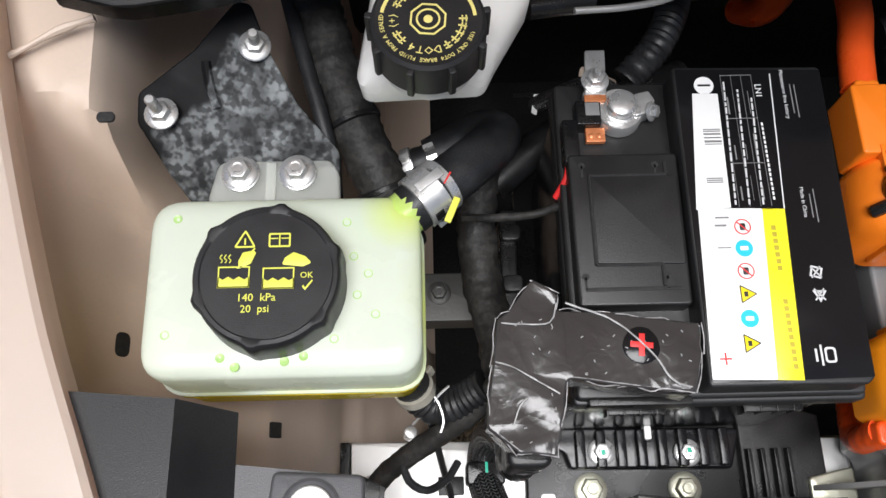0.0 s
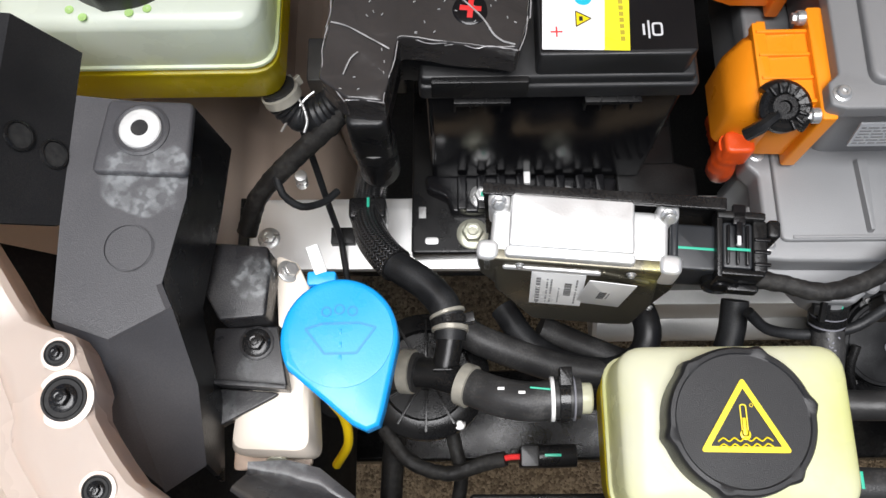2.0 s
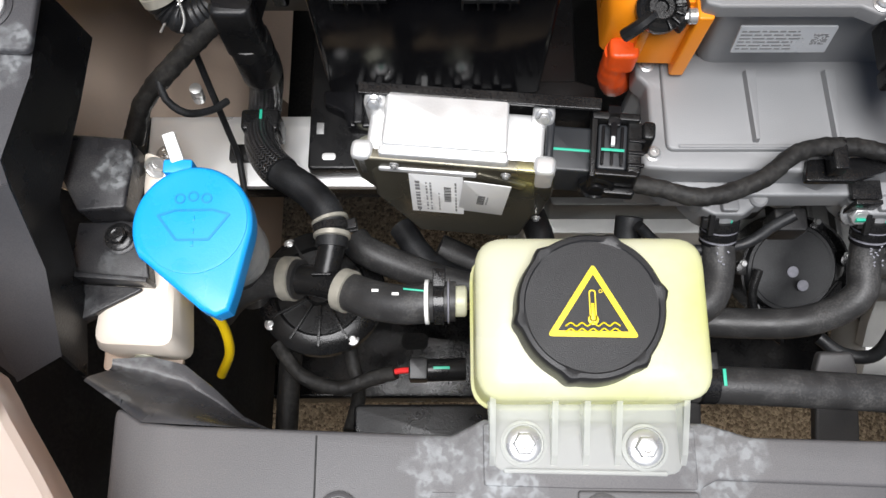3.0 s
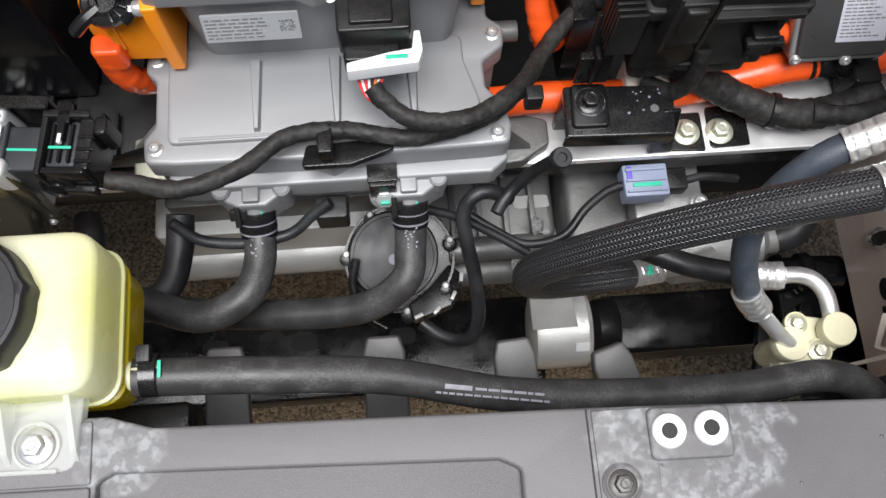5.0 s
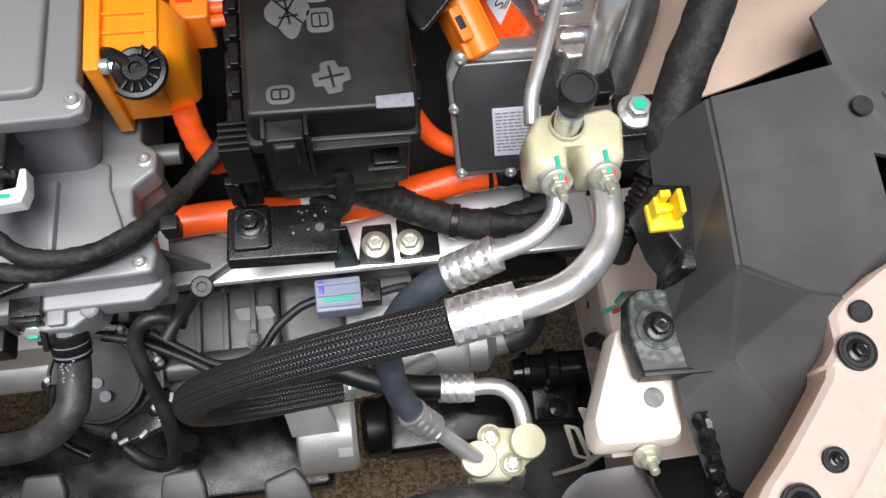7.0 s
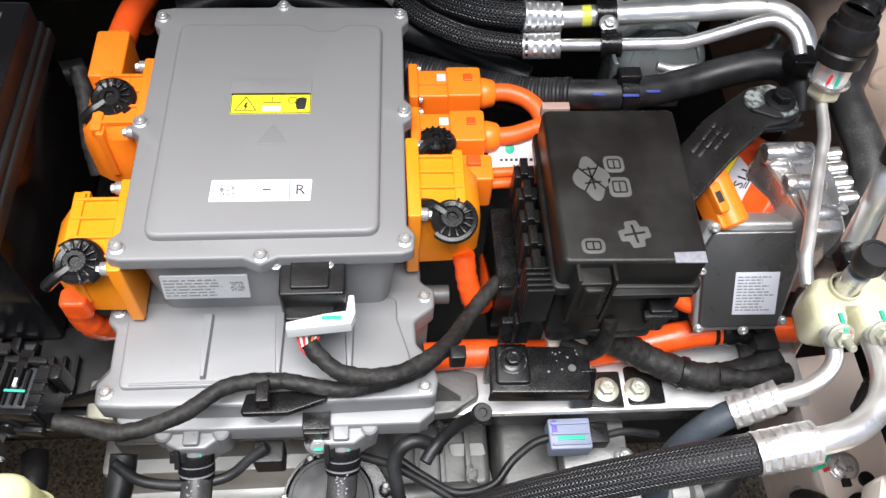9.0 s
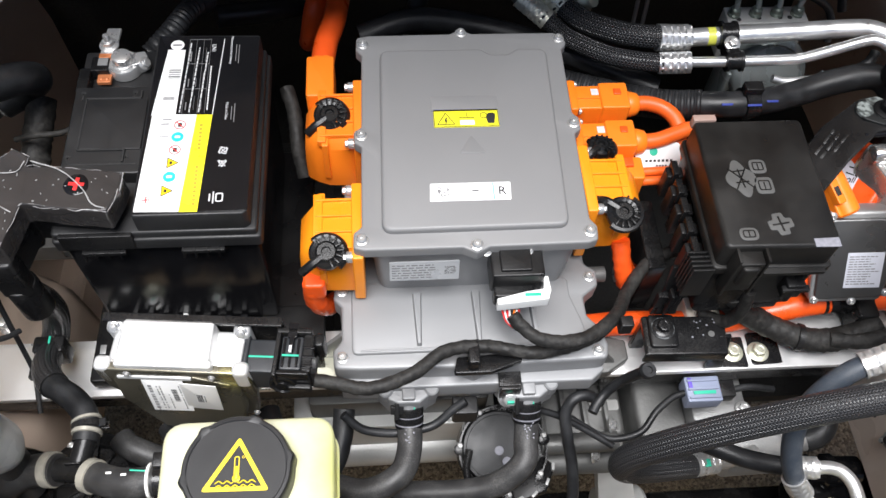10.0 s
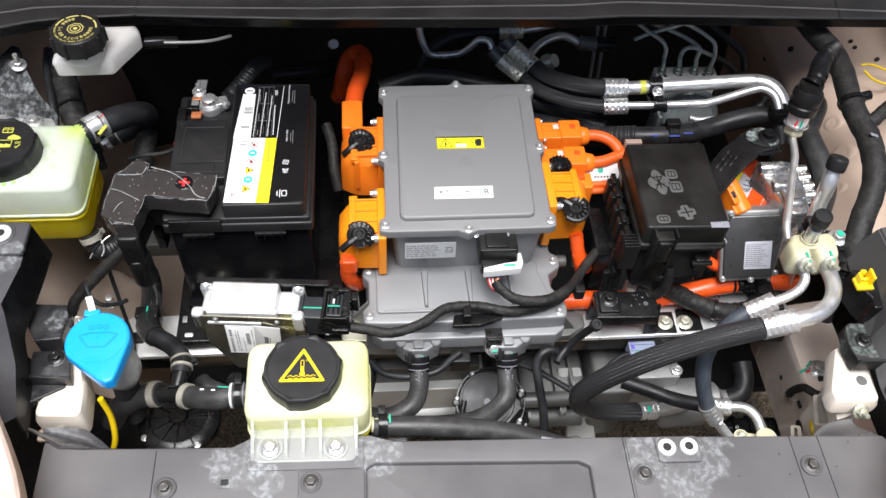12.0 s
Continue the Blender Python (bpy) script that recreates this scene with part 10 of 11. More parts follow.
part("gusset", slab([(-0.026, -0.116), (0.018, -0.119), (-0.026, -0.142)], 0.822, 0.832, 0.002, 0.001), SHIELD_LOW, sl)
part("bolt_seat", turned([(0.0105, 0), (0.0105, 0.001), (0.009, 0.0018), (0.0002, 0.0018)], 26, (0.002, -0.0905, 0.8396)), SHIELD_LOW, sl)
bolt(sl, 0.002, -0.0905, 0.841, 0.0056, material=BLACK_PAINT)

srr = thing("right_shield", (0.96, -0.08, 0.84), "grained grey-black plastic shield with folded facets", "shield", "shields")
V = [(0.921, -0.008, 0.922), (0.997, 0.004, 0.926), (0.990, 0.034, 0.932), (1.020, 0.055, 0.935), (1.20, 0.085, 0.940), (1.20, -0.07, 0.935), (1.000, -0.052, 0.928), (1.020, -0.062, 0.930),
     (0.9060, -0.1130, 0.937), (0.9380, -0.1310, 0.940), (0.9160, -0.1460, 0.880), (0.950, -0.198, 0.868), (0.924, -0.222, 0.852), (0.898, -0.010, 0.880), (0.893, -0.118, 0.870), (0.893, -0.165, 0.848), (0.904, -0.205, 0.832), (1.03, -0.130, 0.880), (0.913, -0.060, 0.932)]
F = [(0, 1, 6, 18), (18, 6, 17, 9, 8), (1, 2, 3, 4, 5, 7, 6), (8, 9, 10), (9, 17, 11, 10), (10, 11, 12), (0, 18, 14, 13), (18, 8, 14), (8, 10, 15, 14), (10, 12, 16, 15)]
part("moulding", facets(V, F), SHIELD, srr)
part("disc_mark", moved(outline(ngon(36, 0.0125), 0.0005), Matrix.Translation((0.9365, -0.074, 0.9306))), SHIELD, srr)
for hx, hy in ((1.003, -0.026), (1.022, -0.020)):
    part("drain_hole", turned([(0.0062, 0), (0.0060, 0.0012), (0.0046, 0.0012), (0.0002, 0.0006)], 22, (hx, hy, 0.9300)), DARK, srr, "dark round hole")
part("torn_edge", tube([(0.902, -0.170, 0.852), (0.905, -0.19, 0.846), (0.908, -0.21, 0.84), (0.914, -0.235, 0.835)], 0.0045, 10, 0.002, shape=lambda s, a: 1 + 0.9 * noise.noise(Vector((s * 200, math.cos(a) * 2, math.sin(a) * 2)))), SATIN, srr, "crumpled black sealing foil")

# ---- cables on the left ----
cb = thing("left_loom", (0.0, 0.06, 0.74), "black wrapped loom hanging below the coolant tank", "wiring loom", "looms")
part("loom", tube([(0.072, 0.100, 0.86), (0.060, 0.085, 0.84), (0.046, 0.070, 0.825), (0.027, 0.058, 0.81), (0.002, 0.045, 0.79), (-0.020, 0.030, 0.77), (-0.032, 0.010, 0.75)], 0.0070, 14, 0.003, shape=wrapped), TAPE, cb)
part("wire", tube([(-0.004, 0.040, 0.79), (0.0, 0.028, 0.782), (0.012, 0.022, 0.772), (0.026, 0.030, 0.76), (0.034, 0.042, 0.75)], 0.0028, 10), RUBBER, cb)
part("wire", tube([(0.010, 0.085, 0.80), (0.018, 0.060, 0.76), (0.024, 0.040, 0.715), (0.029, 0.025, 0.690), (0.031, 0.012, 0.682), (0.034, -0.01, 0.67)], 0.0026, 10), RUBBER, cb)
part("clip", box(0.020, 0.040, 0.023, 0.037, 0.674, 0.682, 0.001), BLACK, cb)
part("loom", tube([(0.055, 0.24, 0.85), (0.05, 0.20, 0.83), (0.052, 0.16, 0.82), (0.060, 0.12, 0.825), (0.064, 0.09, 0.835)], 0.013, 16, 0.003, shape=wrapped), TAPE, cb)
part("spring_bolt", rod((-0.002, 0.068, 0.70), (0.1, 0, 1), 0.005, 0.02), STEEL, cb)
cb2 = thing("upper_loom", (-0.01, 0.24, 0.86), "thick black ribbed loom beside the brake reservoir", "wiring loom", "looms")
part("loom", tube([(-0.055, 0.33, 0.90), (-0.045, 0.29, 0.90), (-0.034, 0.255, 0.895), (-0.022, 0.225, 0.885), (-0.008, 0.195, 0.872), (0.0, 0.17, 0.85)], 0.0155, 18, 0.003, shape=wrapped), TAPE, cb2)
part("tie", turned([(0.016, 0), (0.0175, 0.0005), (0.0175, 0.0035), (0.016, 0.004)], 20, (-0.029, 0.242, 0.8925), (0.35, -0.9, -0.2)), BLACK, cb2)
part("tie", turned([(0.016, 0), (0.0175, 0.0005), (0.0175, 0.0035), (0.016, 0.004)], 20, (-0.012, 0.203, 0.876), (0.35, -0.8, -0.4)), BLACK, cb2)
part("pipe", tube([(-0.075, 0.34, 0.90), (-0.062, 0.29, 0.91), (-0.048, 0.24, 0.905), (-0.042, 0.215, 0.895)], 0.005, 12), RUBBER, cb2)
rl2 = thing("left_crossbar", (0.05, 0.20, 0.70), "dirty steel crossbar below the rear coolant hose", "cross member")
part("bar", box(0.0, 0.082, 0.155, 0.195, 0.69, 0.715, 0.002), DULL, rl2)
bolt(rl2, 0.024, 0.178, 0.715, 0.0062, material=DULL)

# ---- behind the battery and power unit ----
rh = thing("rear_hoses", (0.25, 0.35, 0.72), "dark rubber hoses and looms in front of the firewall", "hoses")
part("hose", tube([(0.07, 0.265, 0.73), (0.11, 0.295, 0.74), (0.15, 0.325, 0.74), (0.19, 0.345, 0.73), (0.24, 0.37, 0.72)], 0.0145, 18), RUBBER, rh)
part("hose", tube([(0.155, 0.285, 0.86), (0.175, 0.305, 0.87), (0.19, 0.335, 0.87), (0.20, 0.37, 0.85)], 0.011, 16, 0.002, shape=ribs(0.005, 0.05)), RUBBER, rh)
part("hose", tube([(0.10, 0.30, 0.80), (0.13, 0.285, 0.855), (0.150, 0.272, 0.862), (0.17, 0.290, 0.85)], 0.007, 14, 0.003), BRAID_FINE, rh)
part("hose", tube([(0.20, 0.40, 0.80), (0.26, 0.42, 0.79), (0.32, 0.46, 0.77)], 0.013, 16), RUBBER, rh)
part("hose", tube([(0.285, 0.265, 0.83), (0.292, 0.24, 0.82), (0.295, 0.21, 0.80), (0.30, 0.19, 0.78)], 0.007, 16, 0.003, shape=wrapped), TAPE, rh)
part("hose", tube([(0.36, 0.345, 0.82), (0.42, 0.36, 0.83), (0.50, 0.355, 0.82), (0.58, 0.33, 0.81), (0.68, 0.28, 0.80)], 0.013, 16), RUBBER, rh)
part("loom", tube([(0.385, 0.34, 0.80), (0.392, 0.30, 0.78), (0.395, 0.27, 0.75)], 0.01, 14, 0.003, shape=wrapped), TAPE, rh)
part("cap", rod((0.292, 0.432, 0.83), (0.2, -0.5, 0.5), 0.007, 0.012), WHITE, rh)
fo = thing("foil_scrap", (0.13, 0.30, 0.78), "pale crumpled sound-deadening scrap", "insulation")
part("scrap", slab([(0.135, 0.315), (0.165, 0.305), (0.168, 0.33), (0.14, 0.345)], 0.78, 0.784, 0.004, 0.001), PRIMER, fo)

# air-conditioning lines at the back
ra = thing("rear_air_conditioning_lines", (0.68, 0.30, 0.80), "pair of alloy and braided air-conditioning lines", "air-conditioning lines", "air-conditioning lines")
part("sleeve", tube([(0.575, 0.362, 0.851), (0.588, 0.350, 0.847), (0.603, 0.335, 0.847), (0.631, 0.314, 0.853), (0.652, 0.304, 0.857), (0.674, 0.299, 0.859)], 0.0125, 18, 0.004), BRAID_FINE, ra, "braided sleeve")
part("sleeve", tube([(0.556, 0.349, 0.844), (0.568, 0.338, 0.840), (0.584, 0.320, 0.838), (0.617, 0.290, 0.845), (0.645, 0.278, 0.848), (0.673, 0.2715, 0.850)], 0.0098, 18, 0.004), BRAID_FINE, ra, "braided sleeve")
part("crimp", tube([(0.669, 0.2995, 0.859), (0.686, 0.300, 0.8575), (0.7035, 0.3005, 0.857)], 0.0140, 40, 0.0008, shape=crimp_shape), PIPE, ra)
part("crimp", tube([(0.668, 0.2730, 0.849), (0.684, 0.271, 0.851), (0.700, 0.2695, 0.853)], 0.0112, 40, 0.0008, shape=crimp_shape), PIPE, ra)
part("crimp", tube([(0.550, 0.378, 0.867), (0.562, 0.370, 0.860), (0.581, 0.358, 0.848)], 0.0132, 40, 0.0008, shape=crimp_shape), CREAM_METAL, ra)
part("crimp", tube([(0.532, 0.365, 0.856), (0.545, 0.357, 0.849), (0.562, 0.345, 0.841)], 0.0112, 40, 0.0008, shape=crimp_shape), CREAM_METAL, ra)
part("joint", tube([(0.541, 0.386, 0.875), (0.552, 0.377, 0.866)], 0.0110, 16), DULL, ra)
part("joint", tube([(0.520, 0.374, 0.866), (0.534, 0.364, 0.855)], 0.0092, 16), DULL, ra)
part("joint", turned([(0.0085, 0), (0.0085, 0.010), (0.006, 0.011), (0.0055, 0.008), (0.0002, 0.008)], 18, (0.537, 0.382, 0.862), (0.1, -0.5, 0.8)), DULL, ra)
part("pipe", tube([(0.702, 0.3005, 0.857), (0.745, 0.298, 0.862), (0.81, 0.292, 0.872), (0.862, 0.285, 0.882), (0.882, 0.279, 0.886), (0.896, 0.268, 0.886), (0.905, 0.253, 0.880), (0.909, 0.237, 0.868)], 0.0095, 18, 0.005), PIPE, ra)
part("pipe", tube([(0.699, 0.2700, 0.853), (0.737, 0.264, 0.859), (0.795, 0.2605, 0.864), (0.812, 0.2600, 0.867), (0.840, 0.2580, 0.881), (0.862, 0.2575, 0.891), (0.8745, 0.2560, 0.8945), (0.884, 0.249, 0.894), (0.890, 0.240, 0.891), (0.892, 0.226, 0.884)], 0.0054, 14, 0.004), PIPE, ra)
part("paint_mark", turned([(0.0097, 0), (0.0097, 0.008)], 18, (0.722, 0.2992, 0.8593), (1, -0.05, 0.11)), LIME, ra)
part("pipe", tube([(0.785, 0.252, 0.846), (0.800, 0.249, 0.844), (0.826, 0.250, 0.846), (0.842, 0.251, 0.849)], 0.0042, 12), PIPE, ra)
part("pipe_sleeve", tube([(0.841, 0.251, 0.849), (0.865, 0.252, 0.853), (0.882, 0.256, 0.862), (0.890, 0.265, 0.868)], 0.0054, 12), RUBBER, ra)
part("pipe", tube([(0.842, 0.262, 0.842), (0.855, 0.258, 0.840), (0.872, 0.260, 0.844)], 0.0030, 10), PIPE, ra)
part("pipe", tube([(0.521, 0.376, 0.866), (0.517, 0.383, 0.874), (0.503, 0.387, 0.874), (0.491, 0.388, 0.860), (0.474, 0.390, 0.846), (0.440, 0.392, 0.842), (0.430, 0.392, 0.848), (0.427, 0.391, 0.855), (0.420, 0.395, 0.873), (0.416, 0.400, 0.893)], 0.0050, 12), PIPE, ra)
part("hose", tube([(0.415, 0.370, 0.76), (0.419, 0.382, 0.787), (0.425, 0.400, 0.817), (0.439, 0.410, 0.841), (0.468, 0.420, 0.854), (0.501, 0.420, 0.860), (0.540, 0.420, 0.862)], 0.0110, 16), RUBBER, ra)
part("crimp", tube([(0.536, 0.420, 0.862), (0.552, 0.420, 0.863), (0.571, 0.420, 0.864)], 0.0125, 40, 0.0008, shape=crimp_shape), CREAM_METAL, ra)
part("pipe", tube([(0.570, 0.420, 0.864), (0.600, 0.420, 0.870), (0.640, 0.422, 0.880)], 0.0056, 12), PIPE, ra)
part("pipe", tube([(0.574, 0.370, 0.859), (0.593, 0.390, 0.863), (0.613, 0.400, 0.866), (0.634, 0.410, 0.860), (0.657, 0.410, 0.848)], 0.0060, 12), PIPE, ra)
part("crimp", tube([(0.655, 0.410, 0.849), (0.668, 0.410, 0.847), (0.683, 0.410, 0.845)], 0.0105, 30, 0.0008, shape=crimp_shape), DULL, ra)
part("plug", rod((0.682, 0.410, 0.845), (1, 0, -0.08), 0.0115, 0.03), SATIN, ra)
part("valve", turned([(0.009, 0), (0.009, 0.010), (0.0125, 0.012), (0.0125, 0.02), (0.0095, 0.024), (0.0095, 0.030)], 20, (0.592, 0.372, 0.838), (0.5, -0.3, 0.5)), ZINC, ra)
for cy, cz, cr in ((0.2975, 0.8630, 0.0125), (0.2640, 0.8595, 0.0088)):
    for cx in (0.733, 0.7475):
        part("clamp_ring", turned([(cr * 0.7, 0), (cr + 0.002, 0.0004), (cr + 0.002, 0.0036), (cr * 0.7, 0.004)], 24, (cx, cy, cz), (1, -0.05, 0.1)), SATIN, ra)
    part("pipe_clamp", turned([(cr * 0.7, 0), (cr, 0.0004), (cr, 0.0136), (cr * 0.7, 0.014)], 24, (0.735, cy, cz), (1, -0.05, 0.1)), SATIN, ra, "black pipe clamp")
part("clamp_web", box(0.7365, 0.7480, 0.262, 0.298, 0.850, 0.868, 0.003, 0.002), SATIN, ra)
bolt(ra, 0.7415, 0.2800, 0.868, 0.0054, axis=(0, -0.35, 0.94), material=STEEL)
part("stay", box(0.884, 0.906, 0.216, 0.238, 0.868, 0.885, 0.003, 0.002), SATIN, ra)
h = thing("heater_hose", (0.78, 0.25, 0.80), "black heater hose with clips and blue paint marks", "coolant hose", "coolant hoses")
part("sleeve", tube([(0.56, 0.285, 0.812), (0.60, 0.268, 0.815), (0.64, 0.248, 0.822), (0.675, 0.234, 0.829), (0.706, 0.225, 0.838)], 0.0155, 18, 0.0012, shape=ribs(0.0032, 0.025)), RUBBER, h, "finely ribbed sleeve")
part("hose", tube([(0.700, 0.2265, 0.837), (0.739, 0.2206, 0.843), (0.775, 0.226, 0.842), (0.812, 0.236, 0.842), (0.845, 0.242, 0.849), (0.875, 0.243, 0.856), (0.893, 0.238, 0.857), (0.903, 0.226, 0.850), (0.906, 0.208, 0.835)], 0.0135, 20), RUBBER, h)
part("clip", turned([(0.0130, 0), (0.0165, 0.0005), (0.0165, 0.015), (0.0130, 0.0155)], 22, (0.744, 0.2210, 0.8430), (1, 0.14, 0)), SATIN, h, "black hose clip")
part("clip_head", moved(box(-0.002, 0.017, -0.006, 0.006, 0.014, 0.024, 0.002), Matrix.Translation((0.744, 0.2245, 0.8430))), SATIN, h)
BLUE_MARK = mat("blue_mark", (0.03, 0.05, 0.28), 0.5)
for px, py, pz in ((0.727, 0.2130, 0.8520), (0.772, 0.2160, 0.8520)):
    part("paint_mark", moved(box(-0.007, 0.007, -0.0011, 0.0011, -0.001, 0.0008, 0.0003), Matrix.Translation((px, py, pz)) @ Matrix.Rotation(radians(40), 4, "X")), BLUE_MARK, h)
part("paint_mark", moved(box(-0.007, 0.007, -0.0011, 0.0011, -0.001, 0.0008, 0.0003), Matrix.Translation((0.752, 0.2092, 0.8545)) @ Matrix.Rotation(radians(40), 4, "X")), BLUE_MARK, h)

# brake control block
ab = thing("brake_control_block", (0.826, 0.37, 0.70), "grey brake control block with steel brake lines", "brake control block")
part("block", box(0.7595, 0.8500, 0.333, 0.3585, 0.795, 0.8445, 0.002, 0.0015), ALU_CAST, ab)
part("motor", turned([(0.036, 0), (0.042, 0.003), (0.043, 0.040), (0.040, 0.046), (0.034, 0.049), (0.032, 0.0475), (0.020, 0.050), (0.0002, 0.051)], 36, (0.812, 0.338, 0.780), (0, -0.88, 0.48)), MOTOR_GREY, ab, "grey round pump motor")
part("motor_base", box(0.765, 0.845, 0.300, 0.336, 0.740, 0.800, 0.004), MOTOR_GREY, ab)
for ux, pts in ((0.768, [(0.767, 0.350, 0.868), (0.767, 0.353, 0.881), (0.760, 0.360, 0.891), (0.745, 0.375, 0.894), (0.728, 0.395, 0.898), (0.718, 0.410, 0.899), (0.70, 0.44, 0.90)]), (0.792, [(0.790, 0.349, 0.867), (0.791, 0.351, 0.878), (0.796, 0.353, 0.883), (0.807, 0.355, 0.883), (0.825, 0.356, 0.874), (0.845, 0.357, 0.864)]),
                (0.816, [(0.815, 0.350, 0.866), (0.817, 0.353, 0.879), (0.813, 0.360, 0.883), (0.799, 0.375, 0.885), (0.775, 0.390, 0.888), (0.746, 0.410, 0.888), (0.72, 0.43, 0.888)]), (0.839, [(0.841, 0.350, 0.866), (0.839, 0.353, 0.881), (0.836, 0.358, 0.889), (0.826, 0.365, 0.895), (0.809, 0.375, 0.901), (0.794, 0.380, 0.905), (0.782, 0.382, 0.899), (0.747, 0.380, 0.888), (0.725, 0.375, 0.882)])):
    part("union", turned([(0.0072, 0), (0.0072, 0.003), (0.0058, 0.004), (0.0058, 0.009), (0.0036, 0.011), (0.0030, 0.011)], 10, (ux, 0.3465, 0.8440)), ZINC_DARK, ab)
    part("brake_line", tube([(ux, 0.3465, 0.852), (ux, 0.3475, 0.858)] + pts, 0.0030, 10, 0.004), LINE, ab, "grey-green coated brake line")
part("line_sleeve", tube([(0.843, 0.357, 0.865), (0.863, 0.357, 0.854), (0.879, 0.355, 0.843), (0.885, 0.345, 0.830), (0.885, 0.335, 0.813)], 0.0042, 10, 0.004), RUBBER, ab)
part("line_sleeve", tube([(0.845, 0.40, 0.885), (0.870, 0.385, 0.872), (0.892, 0.372, 0.858), (0.900, 0.36, 0.835)], 0.0050, 10, 0.004), RUBBER, ab)
for hx, hy in ((0.772, 0.339), (0.819, 0.3415), (0.830, 0.341), (0.841, 0.342), (0.795, 0.341)):
    part("hole", turned([(0.0028, 0), (0.0028, 0.0005), (0.0002, 0.0005)], 12, (hx, hy, 0.8444)), DARK, ab)
for k in range(2):
    rp = thing("rear_pipe", (0.70 + 0.012 * k, 0.45, 0.70), "thin steel pipe rising to the firewall", "pipe", "rear pipes")
    part("pipe", tube([(0.690 + 0.012 * k, 0.42, 0.74), (0.695 + 0.012 * k, 0.44, 0.78), (0.700 + 0.012 * k, 0.48, 0.86), (0.700 + 0.012 * k, 0.50, 0.92)], 0.0026, 10), ALU_DARK, rp)

# ---- drive unit and subframe below ----
sf = thing("subframe", (0.62, -0.07, 0.27), "black steel subframe beam with oval holes", "subframe")
part("beam", box(-0.02, 0.66, -0.130, -0.022, 0.270, 0.315, 0.010, 0.008), BLACK_PAINT, sf)
part("beam", box(0.72, 0.93, -0.110, -0.040, 0.30, 0.36, 0.012, 0.008), BLACK_PAINT, sf)
for hx in (0.16, 0.27, 0.375, 0.492):
    part("hole", slab(rounded([(hx - 0.016, -0.072), (hx + 0.016, -0.072), (hx + 0.016, -0.052), (hx - 0.016, -0.052)], 0.009), 0.3145, 0.3162, 0, 0.0005), DARK, sf, "oval hole")
part("hole", turned([(0.010, 0), (0.010, 0.001), (0.0002, 0.001)], 20, (0.755, -0.072, 0.3605)), DARK, sf)
for bx, bz in ((0.648, 0.37), (0.672, 0.40)):
    part("mount", rod((bx, -0.085, bz), (1, 0, 0), 0.030, 0.02, 0.005), BLACK, sf)
part("mount", rod((0.70, -0.085, 0.40), (1, 0, 0), 0.032, 0.03, 0.006), BLACK, sf)
part("mount", rod((0.870, -0.075, 0.44), (1, 0, 0), 0.022, 0.06, 0.006), SATIN, sf)
sfm = thing("mount_motor", (0.665, -0.085, 0.33), "white-grey round metal mounting", "engine mount")
part("drum", turned([(0.030, 0), (0.040, 0.003), (0.042, 0.008), (0.042, 0.058), (0.038, 0.063), (0.0002, 0.064)], 36, (0.632, -0.085, 0.405), (1, 0, 0)), ALU_CAST, sfm)
part("strap", box(0.652, 0.672, -0.075, 0.0, 0.40, 0.448, 0.003), ALU_CAST, sfm)
part("arm", loft([[(x - w, y, z), (x - w + 0.003, y, z + 0.003), (x + w - 0.003, y, z + 0.003), (x + w, y, z), (x + w, y + 0.008, z - 0.014), (x - w, y + 0.008, z - 0.014)] for x, y, z, w in ((0.654, -0.092, 0.448, 0.024), (0.648, -0.072, 0.474, 0.022), (0.640, -0.050, 0.515, 0.020), (0.628, -0.026, 0.560, 0.018), (0.618, 0.002, 0.598, 0.016))]), ALU_CAST, sfm, "pale cast arm")
part("label", moved(slab(rect(0.015, 0.010), 0, 0.0006), Matrix.Translation((0.682, -0.112, 0.4390)) @ Matrix.Rotation(0.7, 4, "X")), LABEL, sfm)
tb = thing("drive_housing", (0.42, 0.01, 0.40), "grey cast drive housing with round tube", "drive unit")
part("tube", rod((0.262, 0.004, 0.475), (1, 0.0, 0.01), 0.024, 0.27, 0.004), ALU_CAST, tb)
part("plate", box(0.27, 0.50, -0.002, 0.060, 0.49, 0.56, 0.006), ALU_CAST, tb)
part("plate", box(0.29, 0.49, 0.012, 0.055, 0.56, 0.60, 0.006), DULL, tb)
part("casting", box(0.515, 0.64, -0.035, 0.07, 0.50, 0.59, 0.010, 0.008), DULL, tb)
for k in range(5):
    part("rib", box(0.52 + 0.024 * k, 0.525 + 0.024 * k, -0.045, 0.02, 0.50, 0.602, 0.001), DULL, tb)
part("boss", rod((0.54, -0.045, 0.60), (1, 0, 0), 0.011, 0.085), DULL, tb)
part("boss", rod((0.53, -0.055, 0.565), (1, 0, 0), 0.014, 0.10), DULL, tb)
bolt(tb, 0.618, -0.030, 0.61, 0.0055, axis=(0.9, -0.2, 0.4))
bolt(tb, 0.600, -0.055, 0.585, 0.0055, axis=(0.9, -0.3, 0.4))
part("casting", box(0.645, 0.70, -0.05, 0.05, 0.49, 0.62, 0.010, 0.006), DULL, tb)
pp = thing("coolant_pump", (0.495, -0.05, 0.56), "black round coolant pump with screwed rim", "pump")
part("body", turned([(0.040, -0.04), (0.047, -0.036), (0.048, 0.0), (0.0475, 0.006), (0.0455, 0.006), (0.045, -0.010), (0.0002, -0.010)], 40, (0.497, -0.052, 0.612), (0, -0.35, 0.94)), SATIN, pp)
part("face", turned([(0.0385, -0.022), (0.0385, 0.0), (0.0375, 0.0015), (0.0372, 0.0008), (0.0345, 0.0008), (0.034, 0.0016), (0.0002, 0.0016)], 44, (0.492, -0.052, 0.620), (0, -0.35, 0.94)), RUBBER, pp)
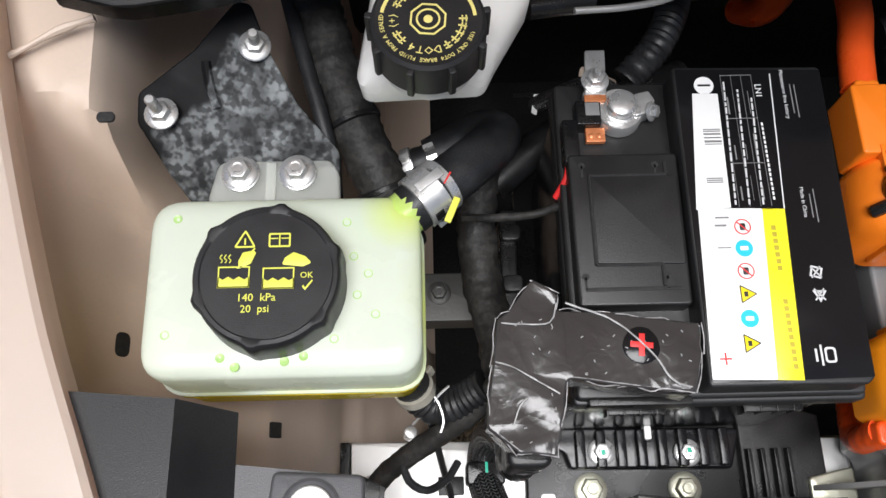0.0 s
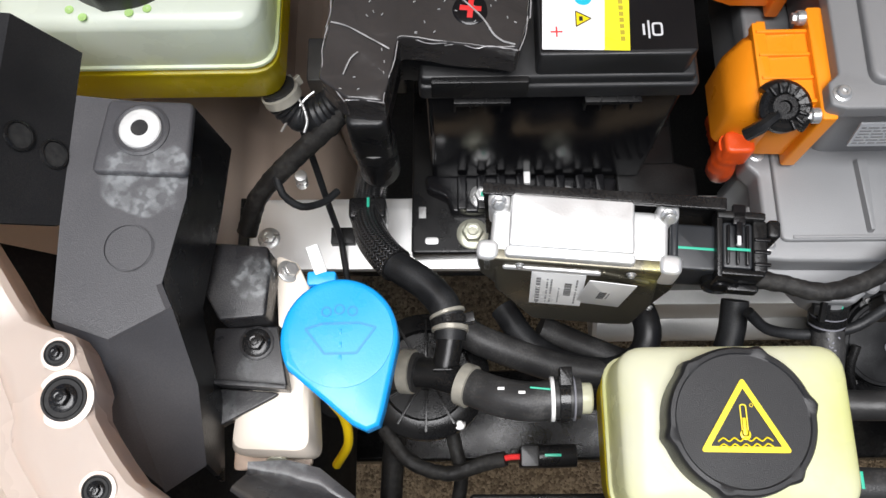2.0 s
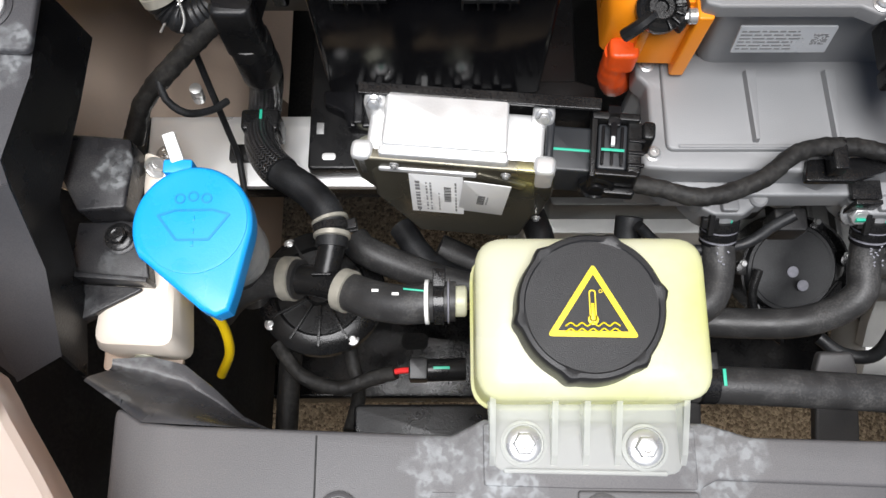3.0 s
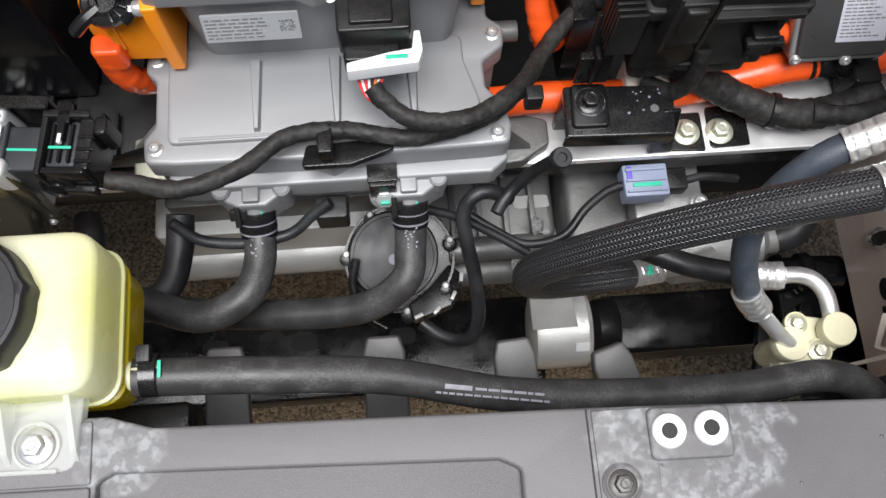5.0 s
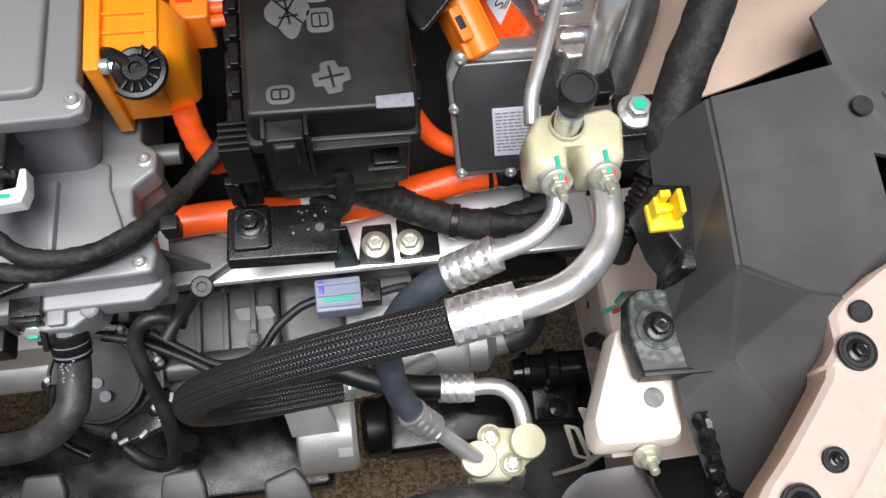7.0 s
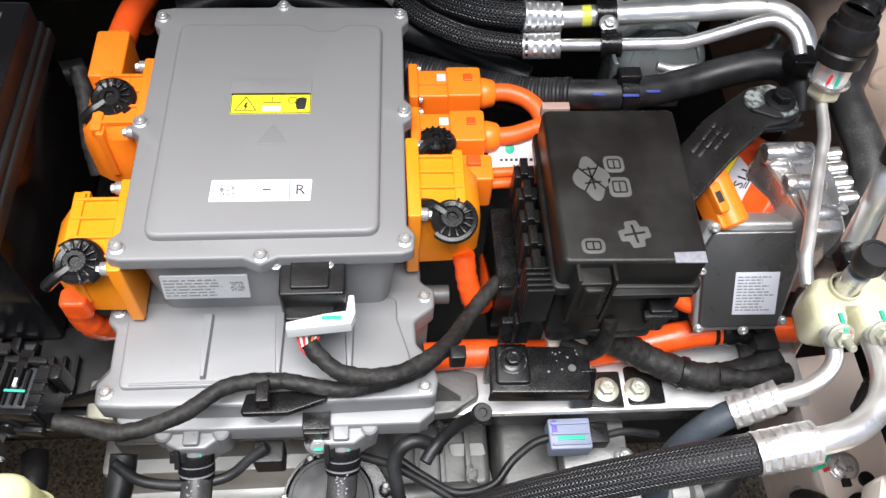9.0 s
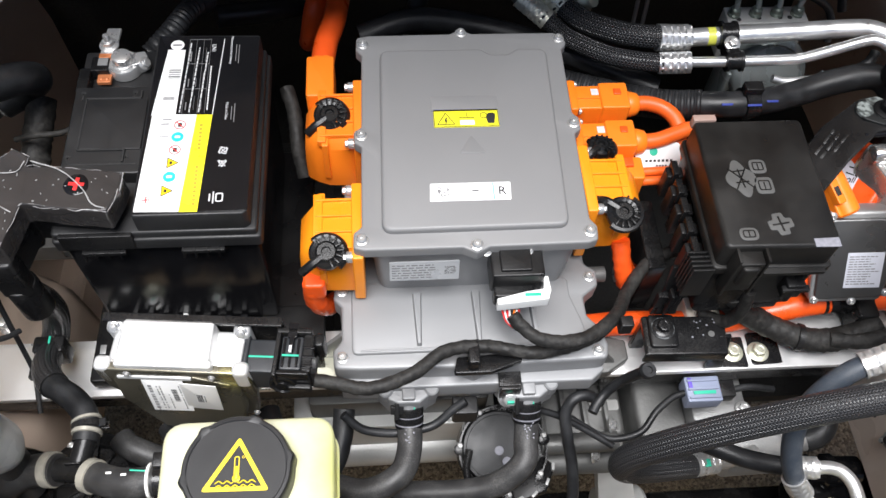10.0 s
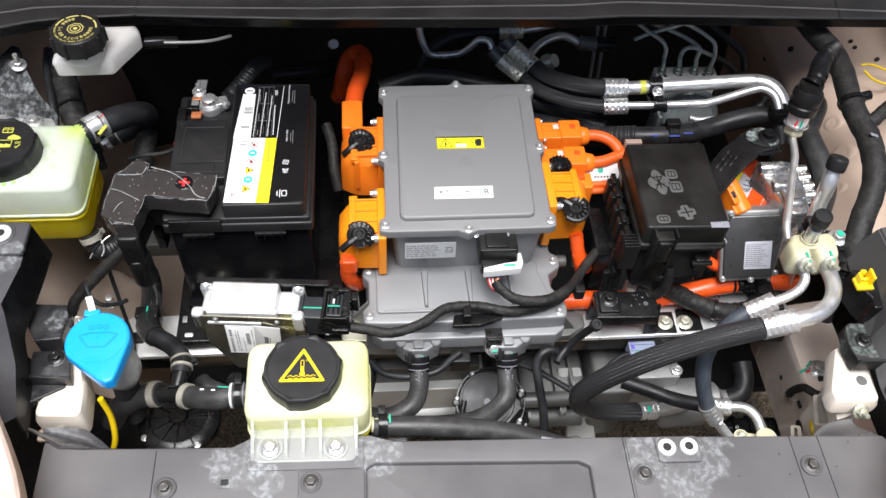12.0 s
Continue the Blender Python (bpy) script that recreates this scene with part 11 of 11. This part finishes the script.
for k in range(7):
    a = 0.3 + k * 2 * math.pi / 7
    q = Vector((0.497 + 0.046 * math.cos(a), -0.054 + 0.043 * math.sin(a), 0.618 + 0.016 * math.sin(a)))
    part("lug", rod((q.x, q.y, q.z - 0.014), (0, -0.35, 0.94), 0.0062, 0.013), SATIN, pp)
    bolt(pp, q.x, q.y, q.z - 0.001, 0.0028, axis=(0, -0.35, 0.94), material=ALU_DARK, washer=1.2)
part("rim_cover", slab([(0.505, -0.108), (0.540, -0.096), (0.552, -0.070), (0.540, -0.058), (0.520, -0.080), (0.502, -0.092)], 0.595, 0.606, 0.004, 0.002), SATIN, pp)
for k, (rx, ry) in enumerate(((0.510, -0.104), (0.526, -0.100), (0.541, -0.088), (0.549, -0.072))):
    part("rib", moved(box(-0.004, 0.004, -0.0016, 0.0016, 0.604, 0.611, 0.0005), Matrix.Translation((rx, ry, 0)) @ Matrix.Rotation(0.4 + 0.35 * k, 4, "Z")), ALU_DARK, pp)
for rx, ry in ((0.492, -0.056), (0.499, -0.068)):
    part("residue_spot", turned([(0.005, 0), (0.0045, 0.0006), (0.0002, 0.0006)], 12, (rx, ry, 0.6225), (0, -0.35, 0.94)), FADED, pp)
part("arm", tube([(0.460, -0.056, 0.63), (0.456, -0.075, 0.62), (0.462, -0.098, 0.612), (0.482, -0.112, 0.606)], 0.004, 10), SATIN, pp)
cp = thing("compressor", (0.79, -0.04, 0.52), "grey alloy air-conditioning compressor", "compressor")
part("body", rod((0.735, -0.050, 0.580), (1, 0.02, 0), 0.034, 0.07, 0.008, 32), ALU_DARK, cp)
part("nose", turned([(0.020, 0), (0.026, 0.004), (0.026, 0.02), (0.014, 0.030), (0.012, 0.05)], 28, (0.80, -0.050, 0.585), (1, 0.02, 0)), ALU_DARK, cp)
part("hose", tube([(0.84, -0.05, 0.585), (0.858, -0.045, 0.59), (0.866, -0.03, 0.60), (0.866, -0.005, 0.61)], 0.014, 16), RUBBER, cp)
part("bracket", box(0.70, 0.76, -0.04, 0.01, 0.55, 0.64, 0.004), ALU_DARK, cp)
bolt(cp, 0.755, -0.03, 0.642, 0.0055)
lw = thing("lower_lead", (0.14, -0.15, 0.68), "dark loom with small plug near the front panel", "wiring loom", "looms")
part("loom", tube([(0.065, -0.125, 0.67), (0.085, -0.150, 0.672), (0.115, -0.160, 0.676), (0.142, -0.153, 0.684), (0.158, -0.150, 0.690)], 0.0055, 12, 0.003, shape=wrapped), TAPE, lw)
part("wire", tube([(0.150, -0.151, 0.688), (0.162, -0.149, 0.692), (0.172, -0.149, 0.694)], 0.0022, 8), RED, lw, "red wire")
part("plug", box(0.168, 0.182, -0.157, -0.141, 0.684, 0.704, 0.002), BLACK, lw)
part("plug", rod((0.180, -0.149, 0.694), (1, 0.02, 0), 0.0085, 0.03), SATIN, lw)
part("paint_mark", box(0.186, 0.198, -0.1495, -0.1475, 0.7022, 0.7032, 0.0003, 0.0002), GREEN, lw)
part("wire", tube([(0.115, -0.110, 0.64), (0.12, -0.135, 0.63), (0.125, -0.16, 0.63), (0.12, -0.19, 0.64)], 0.006, 10), TAPE, lw)
part("wire", tube([(0.075, -0.115, 0.66), (0.070, -0.15, 0.64), (0.068, -0.19, 0.63)], 0.009, 12), TAPE, lw)
